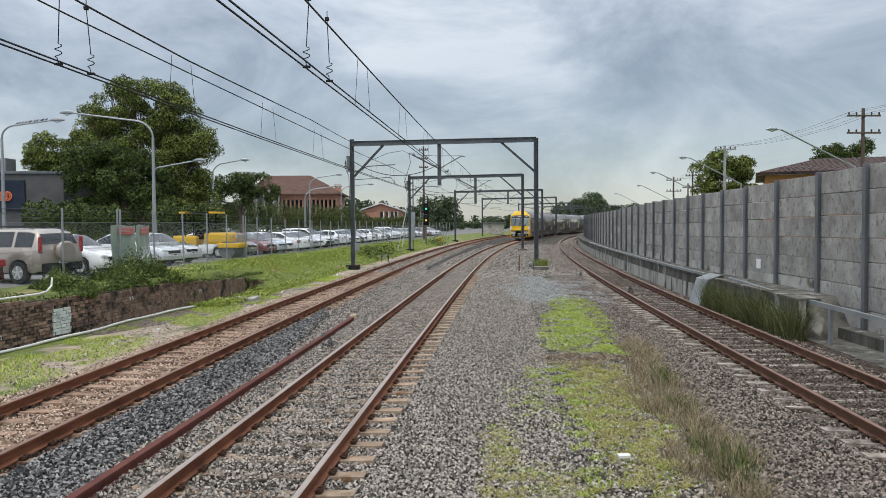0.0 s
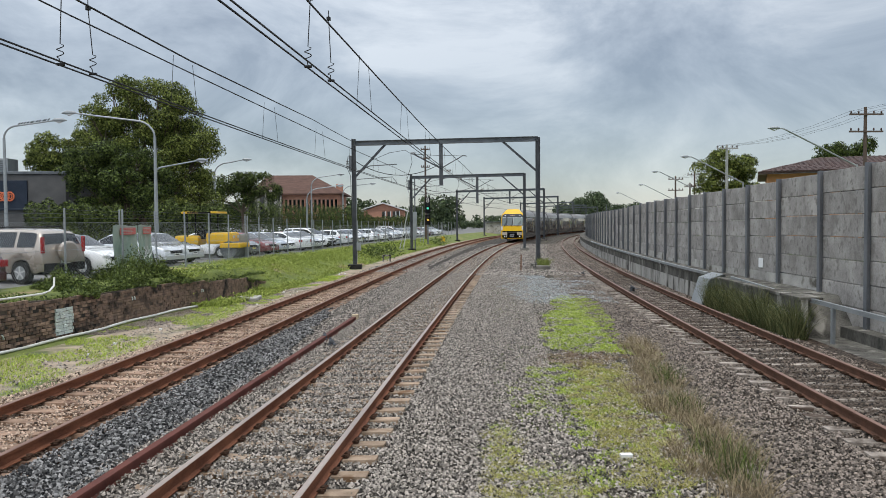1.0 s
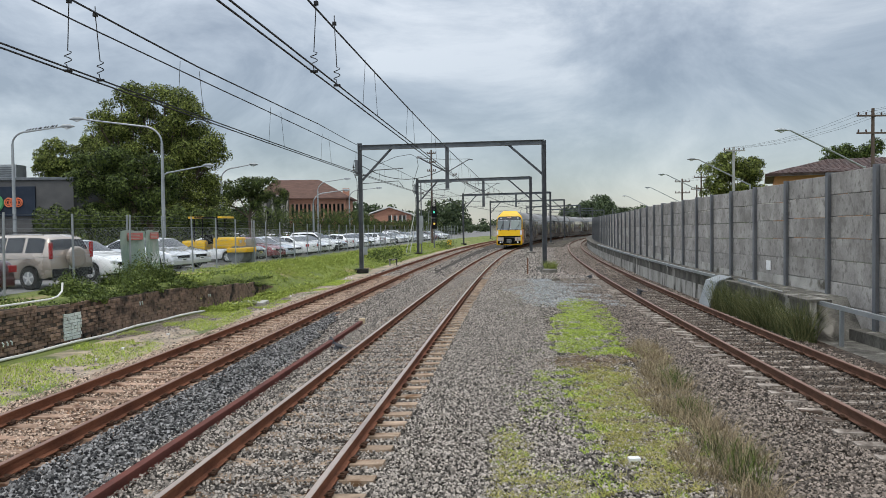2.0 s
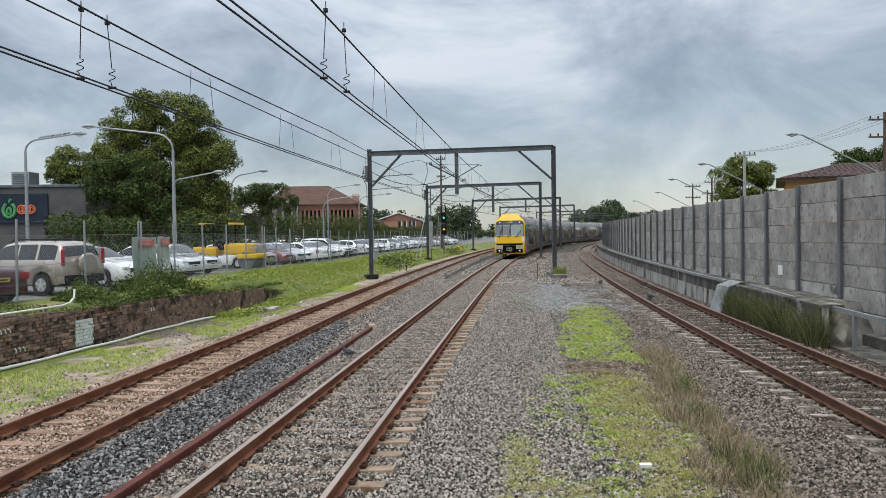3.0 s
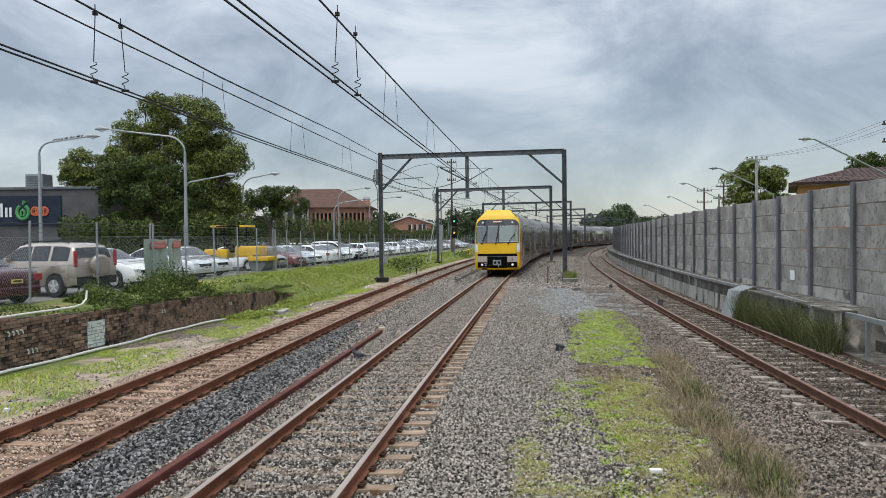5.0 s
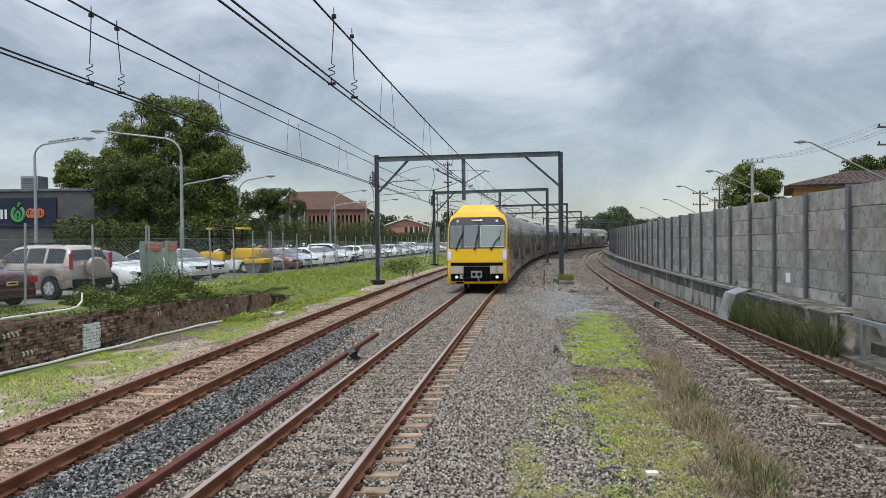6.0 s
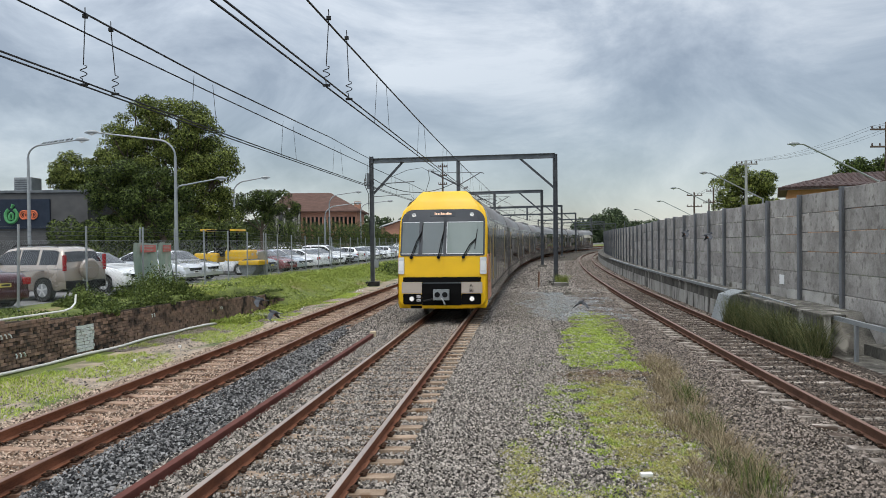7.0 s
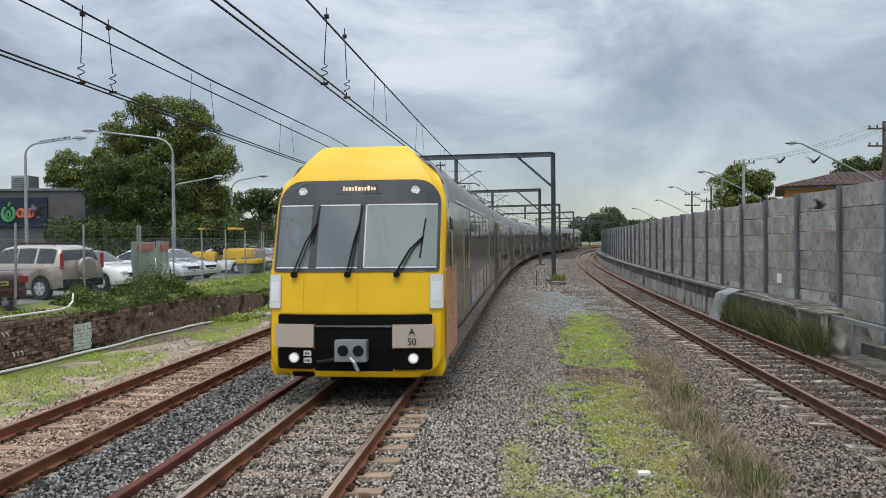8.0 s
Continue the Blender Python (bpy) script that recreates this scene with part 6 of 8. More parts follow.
def build_houses():
    red = surf("red_brown_brick", (0.36, 0.18, 0.125), (0.50, 0.27, 0.19), 0.9, 1.2, 14, 0.4, stretch=(1, 1, 3))
    tile = surf("brown_roof_tiles", (0.075, 0.043, 0.034), (0.145, 0.085, 0.066), 0.85, 1.0, 9, 0.8, stretch=(1, 2.5, 1), depth=0.05)
    orange = surf("orange_brick", (0.46, 0.22, 0.10), (0.58, 0.30, 0.15), 0.9, 1.5, 16, 0.4)
    darktile = surf("dark_glazed_tiles", (0.045, 0.027, 0.023), (0.115, 0.07, 0.06), 0.55, 1.0, 9, 0.6, depth=0.04)
    g = thing("brick_building", "two-storey red brick building with a brown tiled hip roof", "building")
    part("wall", box(-20.3, -11.8, 115, 126, 0.4, 7.1, 0.02), red, g)
    part("wall", box(-25.8, -20.3, 114, 126, 0.4, 7.6, 0.02), "concrete", g, "pale concrete stair tower wall")
    part("roof", hip_roof(-24.5, -11.8, 115, 127, 7.1, 10.2, 0.7, 1.6, 5.5), tile, g, "brown tiled hip roof")
    part("chimney", box(-12.9, -11.9, 121, 122, 7.2, 8.8, 0.03), red, g)
    part("balcony_slab", box(-20.5, -8.8, 113.6, 115, 3.75, 4.0, 0.02), "concrete", g)
    for k in range(13):
        x = -19.9 + k * .62
        w = part("window", box(x, x + .34, 114.92, 115.02, 4.3, 6.2, 0.02), "glass_dark", g)
        part("mullion", box(x + .36, x + .56, 114.85, 115.0, 4.1, 6.3, 0.02), red, w)
    for k in range(4):
        part("column", box(-25.4 + k * 1.4, -25.0 + k * 1.4, 113.6, 114, 2, 7.4, 0.03), "concrete", g)
    for k in range(3):
        part("window", box(-24.8 + k * 1.4, -24.2 + k * 1.4, 113.93, 114.0, 3.2, 6.8, 0.02), "glass_dark", g)
    g = thing("brick_house", "low red brick house with a pale gable roof edge", "house")
    part("wall", box(-11.4, -2.9, 160, 170, 0.4, 5.2, 0.02), red, g)
    vs = [(-12.4, 159.4, 5.3), (-7.4, 159.4, 6.9), (-2.2, 159.4, 5.2), (-12.4, 171, 5.3), (-7.4, 171, 6.9), (-2.2, 171, 5.2)]
    vs += [(x, y, z - .22) for x, y, z in vs]
    part("roof", (vs, [(0, 1, 4, 3), (1, 2, 5, 4), (6, 9, 10, 7), (7, 10, 11, 8), (0, 6, 7, 1), (1, 7, 8, 2), (0, 3, 9, 6), (2, 8, 11, 5)]), "white", g, "pale roof with a white gable edge")
    part("gable", ([(-11.4, 160, 5.1), (-2.9, 160, 5.1), (-7.4, 160, 6.6)], [(0, 1, 2)]), red, g)
    for x in (-7.6, -6.5, -5.4, -4.6):
        w = part("window", box(x, x + .6, 159.93, 160.0, 3.6, 5.0, 0.02), "glass_dark", g)
        part("frame", box(x + .62, x + .78, 159.9, 159.99, 3.5, 5.1, 0.01), "white", w)
    g = thing("roadside_house", "orange brick house with a dark tile roof behind the barrier", "house",
              at=Matrix.Translation((27.8, 60, 0)) @ Matrix.Rotation(radians(-24), 4, "Z") @ Matrix.Translation((-27.8, -60, 0)))
    part("wall", box(27.8, 44, 60, 72, 0.6, 6.4, 0.03), orange, g)
    part("eaves_board", box(27.2, 44.6, 59.3, 59.4, 6.22, 6.41), "concrete_dark", g)
    roof = part("roof", hip_roof(27.8, 44, 60, 72, 6.42, 7.8, 0.7, 4.5), darktile, g, "dark glazed tile roof")
    for k, (x, w_) in enumerate(((29.3, 1.0), (33, 1.4), (38, 1.4))):
        w = part("window", box(x, x + w_, 59.93, 60.0, 4.3, 5.6, 0.02), "glass_dark", g)
        part("frame", box(x - .06, x, 59.9, 60.0, 4.25, 5.65, 0.01), "white", w)
    # rows of tiles on the slope that faces the tracks
    tiles = []
    n = 21
    for j in range(n):
        f = j / n
        z = 6.42 + 1.38 * f
        y = 59.3 + 6.7 * f
        xa, xb = 27.1 + 4.5 * f, 44.7 - 4.5 * f
        x = xa + 0.3
        while x < xb - .5:
            m = Matrix.Translation((x, y, z)) @ Matrix.Rotation(math.atan2(1.38, 6.7), 4, "X")
            tiles.append(box_data(0, 0.20, 0, 0.36, 0.0, 0.035 + 0.03 * ((int(x * 4.5) + j) % 2), m))
            x += 0.22
    tagged(part("roof_tiles", joined(*tiles), darktile, roof), kind="stuff")


build_shop()
build_houses()
# ---- plants ----
M["grass_bank2"] = leafy("tuft_grass", (0.11, 0.15, 0.035), (0.28, 0.31, 0.09))
def scatter_mesh(name, vs, fs, material, parent=None):
    me = bpy.data.meshes.new(name)
    vs, fs = np.asarray(vs, dtype=np.float32), np.asarray(fs, dtype=np.int32)
    k = fs.shape[1]
    me.vertices.add(len(vs))
    me.vertices.foreach_set("co", vs.ravel())
    me.loops.add(fs.size)
    me.loops.foreach_set("vertex_index", fs.ravel())
    me.polygons.add(len(fs))
    me.polygons.foreach_set("loop_start", np.arange(0, fs.size, k, dtype=np.int32))
    me.update(calc_edges=True)
    me.materials.append(M[material] if isinstance(material, str) else material)
    ob = new(name, me)
    if parent:
        ob.parent = parent
    return ob


def leaves_at(centres, size, rng, out=None):
    """A small bent leaf spray of two quads at every centre."""
    n = len(centres)
    c = rng.normal(size=(n, 3))
    if out is not None:
        c = c * .5 + out
    c /= np.linalg.norm(c, axis=1)[:, None]
    a = rng.normal(size=(n, 3))
    a -= c * (a * c).sum(1)[:, None]
    a /= np.linalg.norm(a, axis=1)[:, None]
    b = np.cross(c, a)
    s = size * rng.uniform(0.5, 1.3, (n, 1))
    p0 = centres - a * s
    p1 = centres + b * s * 0.55 + c * s * 0.15
    p2 = centres + a * s
    p3 = centres - b * s * 0.55 + c * s * 0.15
    vs = np.stack([p0, p1, p2, p3], 1).reshape(-1, 3)
    i = np.arange(n)[:, None] * 4
    fs = np.concatenate([i + [0, 1, 2], i + [0, 2, 3]])
    return vs, fs


def lobe_points(lobes, count, rng, shell=0.55, pad=0.0):
    vol = np.array([l[3] * l[3] for l in lobes])
    pick = rng.choice(len(lobes), count, p=vol / vol.sum())
    L = np.array(lobes)[pick]
    d = rng.normal(size=(count, 3))
    d /= np.linalg.norm(d, axis=1)[:, None]
    d[:, 2] = np.where(rng.uniform(0, 1, count) < pad, np.abs(d[:, 2]), d[:, 2])
    r = L[:, 3:4] * (shell + (1 - shell) * rng.uniform(0, 1, (count, 1)) ** 0.6)
    r *= 1 + 0.16 * np.sin(7 * d[:, :1] + 5 * d[:, 1:2] + pick[:, None]) 
    p = L[:, :3] + d * r * np.array([1, 1, 0.8])
    return p, d


def clusters(lobes, k, rng):
    """Every lobe breaks up into smaller sprays with gaps between them."""
    out = []
    for x, y, z, r in lobes:
        for i in range(k + 6):
            d = rng.normal(size=3)
            d /= np.linalg.norm(d)
            out.append((x + d[0] * r * .78, y + d[1] * r * .78, z + d[2] * r * .68, r * rng.uniform(.36, .62)))
    return out


def tree(base, lobes, count, leaf, material, label, split=5, name="tree", limbs=True, trunk=0.28, seed=1):
    rng = np.random.default_rng(seed)
    g = thing(name, label, "tree", "trees")
    b = Vector(base)
    cen = Vector(np.mean([l[:3] for l in lobes], axis=0))
    fork = Vector((b.x + (cen.x - b.x) * .2, b.y + (cen.y - b.y) * .2, b.z + (min(l[2] - l[3] for l in lobes) - b.z) * 0.75 + .3))
    part("trunk", tube_data([b - Vector((0, 0, .2)), b.lerp(fork, .4) + Vector((.08, 0, 0)), fork], [trunk * 1.25, trunk, trunk * .8], 9), "bark", g)
    if limbs:
        for l in lobes:
            e = Vector(l[:3])
            mid = fork.lerp(e, .5) + Vector((rng.uniform(-.3, .3), 0, rng.uniform(.1, .5)))
            limb = part("limb", tube_data([fork, mid, e, e + Vector((0, 0, l[3] * .5))], [trunk * .5, trunk * .3, trunk * .14, .015], 6), "bark", g)
            tw = []
            for k in range(5):
                d = Vector(rng.normal(size=3)).normalized() * l[3] * .8
                tw.append(tube_data([mid.lerp(e, .4 + .12 * k), mid.lerp(e, .4 + .12 * k) + d * .5 + Vector((0, 0, .1)), e + d], [trunk * .12, trunk * .08, .012], 5))
            part("twig_spray", joined(*tw), "bark", limb)
    p, out = lobe_points(clusters(lobes, split, rng), count, rng, .55, .35)
    vs, fs = leaves_at(p, leaf, rng, out)
    crown = scatter_mesh("crown", vs, fs, material, g)
    tagged(crown, "leafy crown with gaps")
    return g


def lobes_in(cx, cy, cz, rx, ry, rz, n, r, seed):
    rng = np.random.default_rng(seed)
    out = []
    while len(out) < n:
        d = rng.uniform(-1, 1, 3)
        if np.linalg.norm(d) < 1:
            out.append((cx + d[0] * rx, cy + d[1] * ry, cz + d[2] * rz, r * rng.uniform(.7, 1.25)))
    return out


big = [(-21.0, 58, 12.2, 1.6), (-22.8, 58, 11.6, 1.7), (-19.2, 58, 11.6, 1.7), (-24.4, 58, 10.2, 1.6), (-17.4, 58, 10.6, 1.7), (-20.9, 59, 10.6, 1.3), (-22.2, 58, 10.2, 1.2), (-19.4, 58, 10.0, 1.4), (-16.4, 58, 9.0, 1.7),
       (-23.3, 57.5, 9.0, 1.5), (-18.6, 59, 9.2, 1.5), (-16.0, 58, 7.2, 1.6), (-17.6, 58.5, 6.4, 1.6), (-24.9, 58, 9.2, 1.1), (-20.6, 58.6, 8.6, 1.6), (-18.8, 58, 7.6, 1.5), (-21.9, 58, 8.0, 1.4), (-18.0, 58, 12.0, 1.4), (-15.6, 58, 8.4, 1.3), (-16.8, 59, 5.2, 1.5), (-15.9, 58, 4.2, 1.4), (-18.4, 57.5, 3.6, 1.5)]
big = [(-20.9 + (x + 20.9) * .9, y, z, r) for x, y, z, r in big]
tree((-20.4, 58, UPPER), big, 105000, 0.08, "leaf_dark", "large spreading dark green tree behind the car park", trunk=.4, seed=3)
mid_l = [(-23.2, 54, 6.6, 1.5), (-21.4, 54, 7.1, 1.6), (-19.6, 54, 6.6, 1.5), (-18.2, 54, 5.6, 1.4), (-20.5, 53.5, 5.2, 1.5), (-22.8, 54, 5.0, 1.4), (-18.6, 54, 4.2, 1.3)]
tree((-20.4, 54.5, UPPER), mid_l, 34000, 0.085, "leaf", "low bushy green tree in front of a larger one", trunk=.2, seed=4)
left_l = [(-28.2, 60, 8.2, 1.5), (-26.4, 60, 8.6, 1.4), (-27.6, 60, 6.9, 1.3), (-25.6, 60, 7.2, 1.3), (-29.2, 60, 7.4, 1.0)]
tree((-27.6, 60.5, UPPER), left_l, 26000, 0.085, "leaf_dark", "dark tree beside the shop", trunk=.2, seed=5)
tree((-24.6, 62, UPPER), lobes_in(-24.3, 62, 4.4, 2.6, 1, 1.8, 6, 1.4, 8), 4500, 0.2, "leaf_dark", "shady shrub-like tree beside the shop", trunk=.15, seed=6)
small = [(-18.6, 74, 6.2, 1.3), (-17.0, 74, 6.6, 1.4), (-15.4, 74, 6.4, 1.3), (-14.2, 74, 5.7, 1.0), (-19.6, 74, 5.2, 1.0), (-16.4, 74, 5.4, 1.1)]
tree((-16.9, 74, UPPER), small, 17000, 0.09, "leaf", "small umbrella-shaped tree in the car park", trunk=.16, seed=7)
rt = [(30.2, 75, 8.3, 1.5), (28.6, 75, 7.4, 1.4), (32.2, 75, 7.8, 1.4), (31, 75, 6.4, 1.7), (28.8, 75, 5.6, 1.3), (32.6, 75, 5.9, 1.3), (30.5, 75, 4.6, 1.6)]
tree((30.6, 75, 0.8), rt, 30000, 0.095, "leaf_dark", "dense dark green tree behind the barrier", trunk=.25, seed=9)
tree((51, 90, 0.8), lobes_in(51, 90, 10.8, 2.8, 1.5, 1.2, 7, 1.3, 10), 8000, 0.14, "leaf", "thin-leaved tree behind a house roof", trunk=.25, seed=10)


def hedge(x0, x1, y0, y1, z0, z1, count, label, seed):
    rng = np.random.default_rng(seed)
    g = thing("hedge", label, "hedge", "hedges round the car park")
    n = max(3, int((x1 - x0) / 1.2))
    lobes = []
    for i in range(n):
        f = (i + .5) / n
        for j in range(2):
            lobes.append((x0 + (x1 - x0) * f, y0 + (y1 - y0) * f + rng.uniform(-.4, .4), z0 + (z1 - z0) * (.3 + .42 * j) + rng.uniform(-.1, .1), (z1 - z0) * .4 * rng.uniform(.85, 1.15)))
    p, out = lobe_points(lobes, int(count * 1.25), rng, .75)
    vs, fs = leaves_at(p, 0.09, rng, out)
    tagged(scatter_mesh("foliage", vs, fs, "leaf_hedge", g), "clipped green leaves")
    for l in lobes[::2]:
        part("stem", tube_data([(l[0], l[1], z0 - .1), (l[0] + .1, l[1], l[2])], [.05, .02], 5), "bark", g)


hedge(-24.4, -19.0, 50, 50, UPPER, 4.0, 16000, "rounded clipped green hedge behind the fence", 21)
hedge(-17.6, -13.2, 52, 52, UPPER, 4.0, 14000, "clipped green hedge beside a lamp", 22)
hx = [(-20, 74), (-14.5, 86), (-10.5, 98), (-8, 112), (-4.5, 126), (-1, 142), (3, 160)]
for k_, (a_, b_) in enumerate(zip(hx[:-1], hx[1:])):
    hedge(a_[0], b_[0], a_[1], b_[1], fence_z(a_[1]) - .1, 4.75 - .08 * k_ - (.9 if k_ > 2 else 0), 12000, "long bushy green hedge along the car park", 30 + k_)


def far_trees():
    """Distant wooded skyline, in clumps."""
    rng = np.random.default_rng(77)
    lobes = []
    def belt(d0, d1, dist, top, n, r):
        for i in range(n):
            d = d0 + (d1 - d0) * (i + rng.uniform(0, 1)) / n
            y = dist * rng.uniform(.92, 1.08)
            t = top * (0.55 + .45 * rng.uniform() ** .7 + .12 * math.sin(d * 60))
            x = d * y
            for z in np.arange(1.0, t - r * .5, r * 1.1):
                lobes.append((x + rng.uniform(-r, r), y, z + .5 * r, r * rng.uniform(.7, 1.25)))
    belt(-0.36, -0.15, 190, 8.0, 40, 2.0)
    belt(-0.15, 0.05, 210, 8.6, 60, 1.8)
    belt(0.03, 0.18, 250, 5.4, 44, 1.6)
    belt(0.18, 0.25, 330, 12.5, 34, 2.4)
    belt(0.23, 0.30, 280, 8.6, 30, 2.2)
    belt(0.28, 0.62, 150, 4.4, 60, 1.6)
    belt(-0.75, -0.36, 140, 6.5, 50, 2.2)
    p, out = lobe_points(lobes, 90000, rng, .6)
    vs, fs = leaves_at(p, 0.46, rng, out)
    tagged(scatter_mesh("distant_trees", vs, fs, "leaf_far"), "hazy dark green belt of distant trees", "trees", kind="stuff")


far_trees()


def blades(points, heights, widths, lean, rng):
    n = len(points)
    a = rng.uniform(0, 2 * math.pi, n)
    w = np.stack([np.cos(a), np.sin(a), np.zeros(n)], 1) * widths[:, None]
    d = rng.normal(size=(n, 2)) * lean
    mid = points + np.concatenate([d * heights[:, None] * .35, (heights * .6)[:, None]], 1)
    tip = points + np.concatenate([d * heights[:, None], heights[:, None]], 1)
    vs = np.stack([points - w, points + w, mid - w * .7, mid + w * .7, tip], 1).reshape(-1, 3)
    i = np.arange(n)[:, None] * 5
    fs = np.concatenate([i + [0, 1, 3], i + [0, 3, 2], i + [2, 3, 4]])
    return vs, fs


def noise2(p, scale, seed):
    return np.array([noise.noise(Vector((x * scale, y * scale, seed))) for x, y in p[:, :2]])


def grass_patch(name, label, material, shapes, count, h, w, lean, seed, thr=-0.1, z=BED - .018, scale=2.2):
    """shapes: ellipses (x, y, rx, ry, turn in degrees) that the patch fills, ragged by noise."""
    rng = np.random.default_rng(seed)
    area = np.array([s[2] * s[3] for s in shapes])
    pick = rng.choice(len(shapes), count, p=area / area.sum())
    S = np.array(shapes)[pick]
    a, r = rng.uniform(0, 2 * math.pi, count), np.sqrt(rng.uniform(0, 1.0, count)) * 1.12
    u, v = S[:, 2] * r * np.cos(a), S[:, 3] * r * np.sin(a)
    t = np.radians(S[:, 4])
    p = np.stack([S[:, 0] + u * np.cos(t) - v * np.sin(t), S[:, 1] + u * np.sin(t) + v * np.cos(t), np.full(count, z)], 1)
    keep = noise2(p, scale, seed) + .5 * noise2(p, scale * 3.1, seed + 9) > thr + .55 * np.maximum(0, r - .6)
    p = p[keep]
    hh = h * rng.uniform(.4, 1.25, len(p))
    vs, fs = blades(p, hh, np.full(len(p), w), lean, rng)
    tagged(scatter_mesh(name, vs, fs, material), label, "grass", kind="stuff")


grass_patch("bright_grass", "bright green grass patch in the gravel", "grass", [(5.3, 25.6, .75, 3.2, -7), (4.0, 19.0, .9, 2.6, -12), (4.6, 22, .9, 2.6, -8), (4.5, 16.6, .6, 1.0, 20)], 80000, .055, .0065, 1.0, 41, -.16)
grass_patch("yellow_grass", "yellowing grass patch between the tracks", "grass_yellow", [(3.05, 11.8, .65, 2.5, -6), (2.7, 9.0, .55, 1.6, -3), (1.04, 9.3, .26, 1.4, -3), (1.3, 8.0, .6, .8, 0), (3.35, 14.0, .6, 1.3, -8)], 80000, .055, .0042, 1.3, 42, -.06, scale=3.4)
grass_patch("fresh_grass", "fresh green tufts among yellowing grass", "grass", [(1.75, 8.3, .6, .8, 0), (2.3, 12.5, .75, 2.4, -8), (1.05, 9.3, .24, 1.2, 0), (2.8, 10.8, .8, 2.8, -4), (2.9, 14.2, .8, 1.0, 0)], 56000, .05, .0042, 1.1, 43, .02, scale=3.0)
grass_patch("thin_grass", "thin green weeds in pale gravel", "weed", [(4.0, 31, 1.4, 5, -6), (3.0, 24, .9, 3.0, -8), (2.1, 15.5, .9, 3.0, -8), (1.6, 12.5, .5, 2.6, -6)], 9000, .06, .008, .7, 44, .1)
grass_patch("dry_stalks", "tall dry brown grass along the right-hand ballast", "grass_dry", [(3.75, 10.4, .32, 2.4, 2), (4.25, 13.4, .35, 2.2, -6), (4.8, 16.4, .35, 1.5, -8), (3.3, 8.4, .38, 1.2, 0)], 11000, .27, .0038, .85, 45, -.1)
grass_patch("dry_litter", "flattened dead grass", "grass_dry", [(3.3, 15.5, 1.0, .75, 0), (3.3, 15.4, .9, .6, 0), (3.5, 12.5, .6, 2.6, -6), (3.0, 9.2, .5, 1.6, 0)], 34000, .04, .006, 1.8, 46, -.1)
M["grass_dead"] = leafy("dead_grass", (0.09, 0.055, 0.033), (0.29, 0.20, 0.13))
grass_patch("dead_heap", "heap of dead brown grass cuttings on the gravel", "grass_dead", [(3.1, 15.5, .9, .9, 0), (3.8, 16.0, .8, .7, 10)], 9000, .06, .0045, 2.2, 49, .04, scale=3.6)
grass_patch("tall_green_stalks", "tall olive grass tuft in the dry grass", "weed", [(3.5, 8.7, .25, .8, 0), (3.9, 11.1, .18, .5, 0), (4.3, 13.2, .2, .6, 0)], 900, .36, .0035, .5, 47, -.3)
grass_patch("mast_grass", "grass tuft at the foot of a portal mast", "grass_bank2", [(7.55, 46, .28, .8, 0)], 1100, .6, .010, .35, 48, -.4)


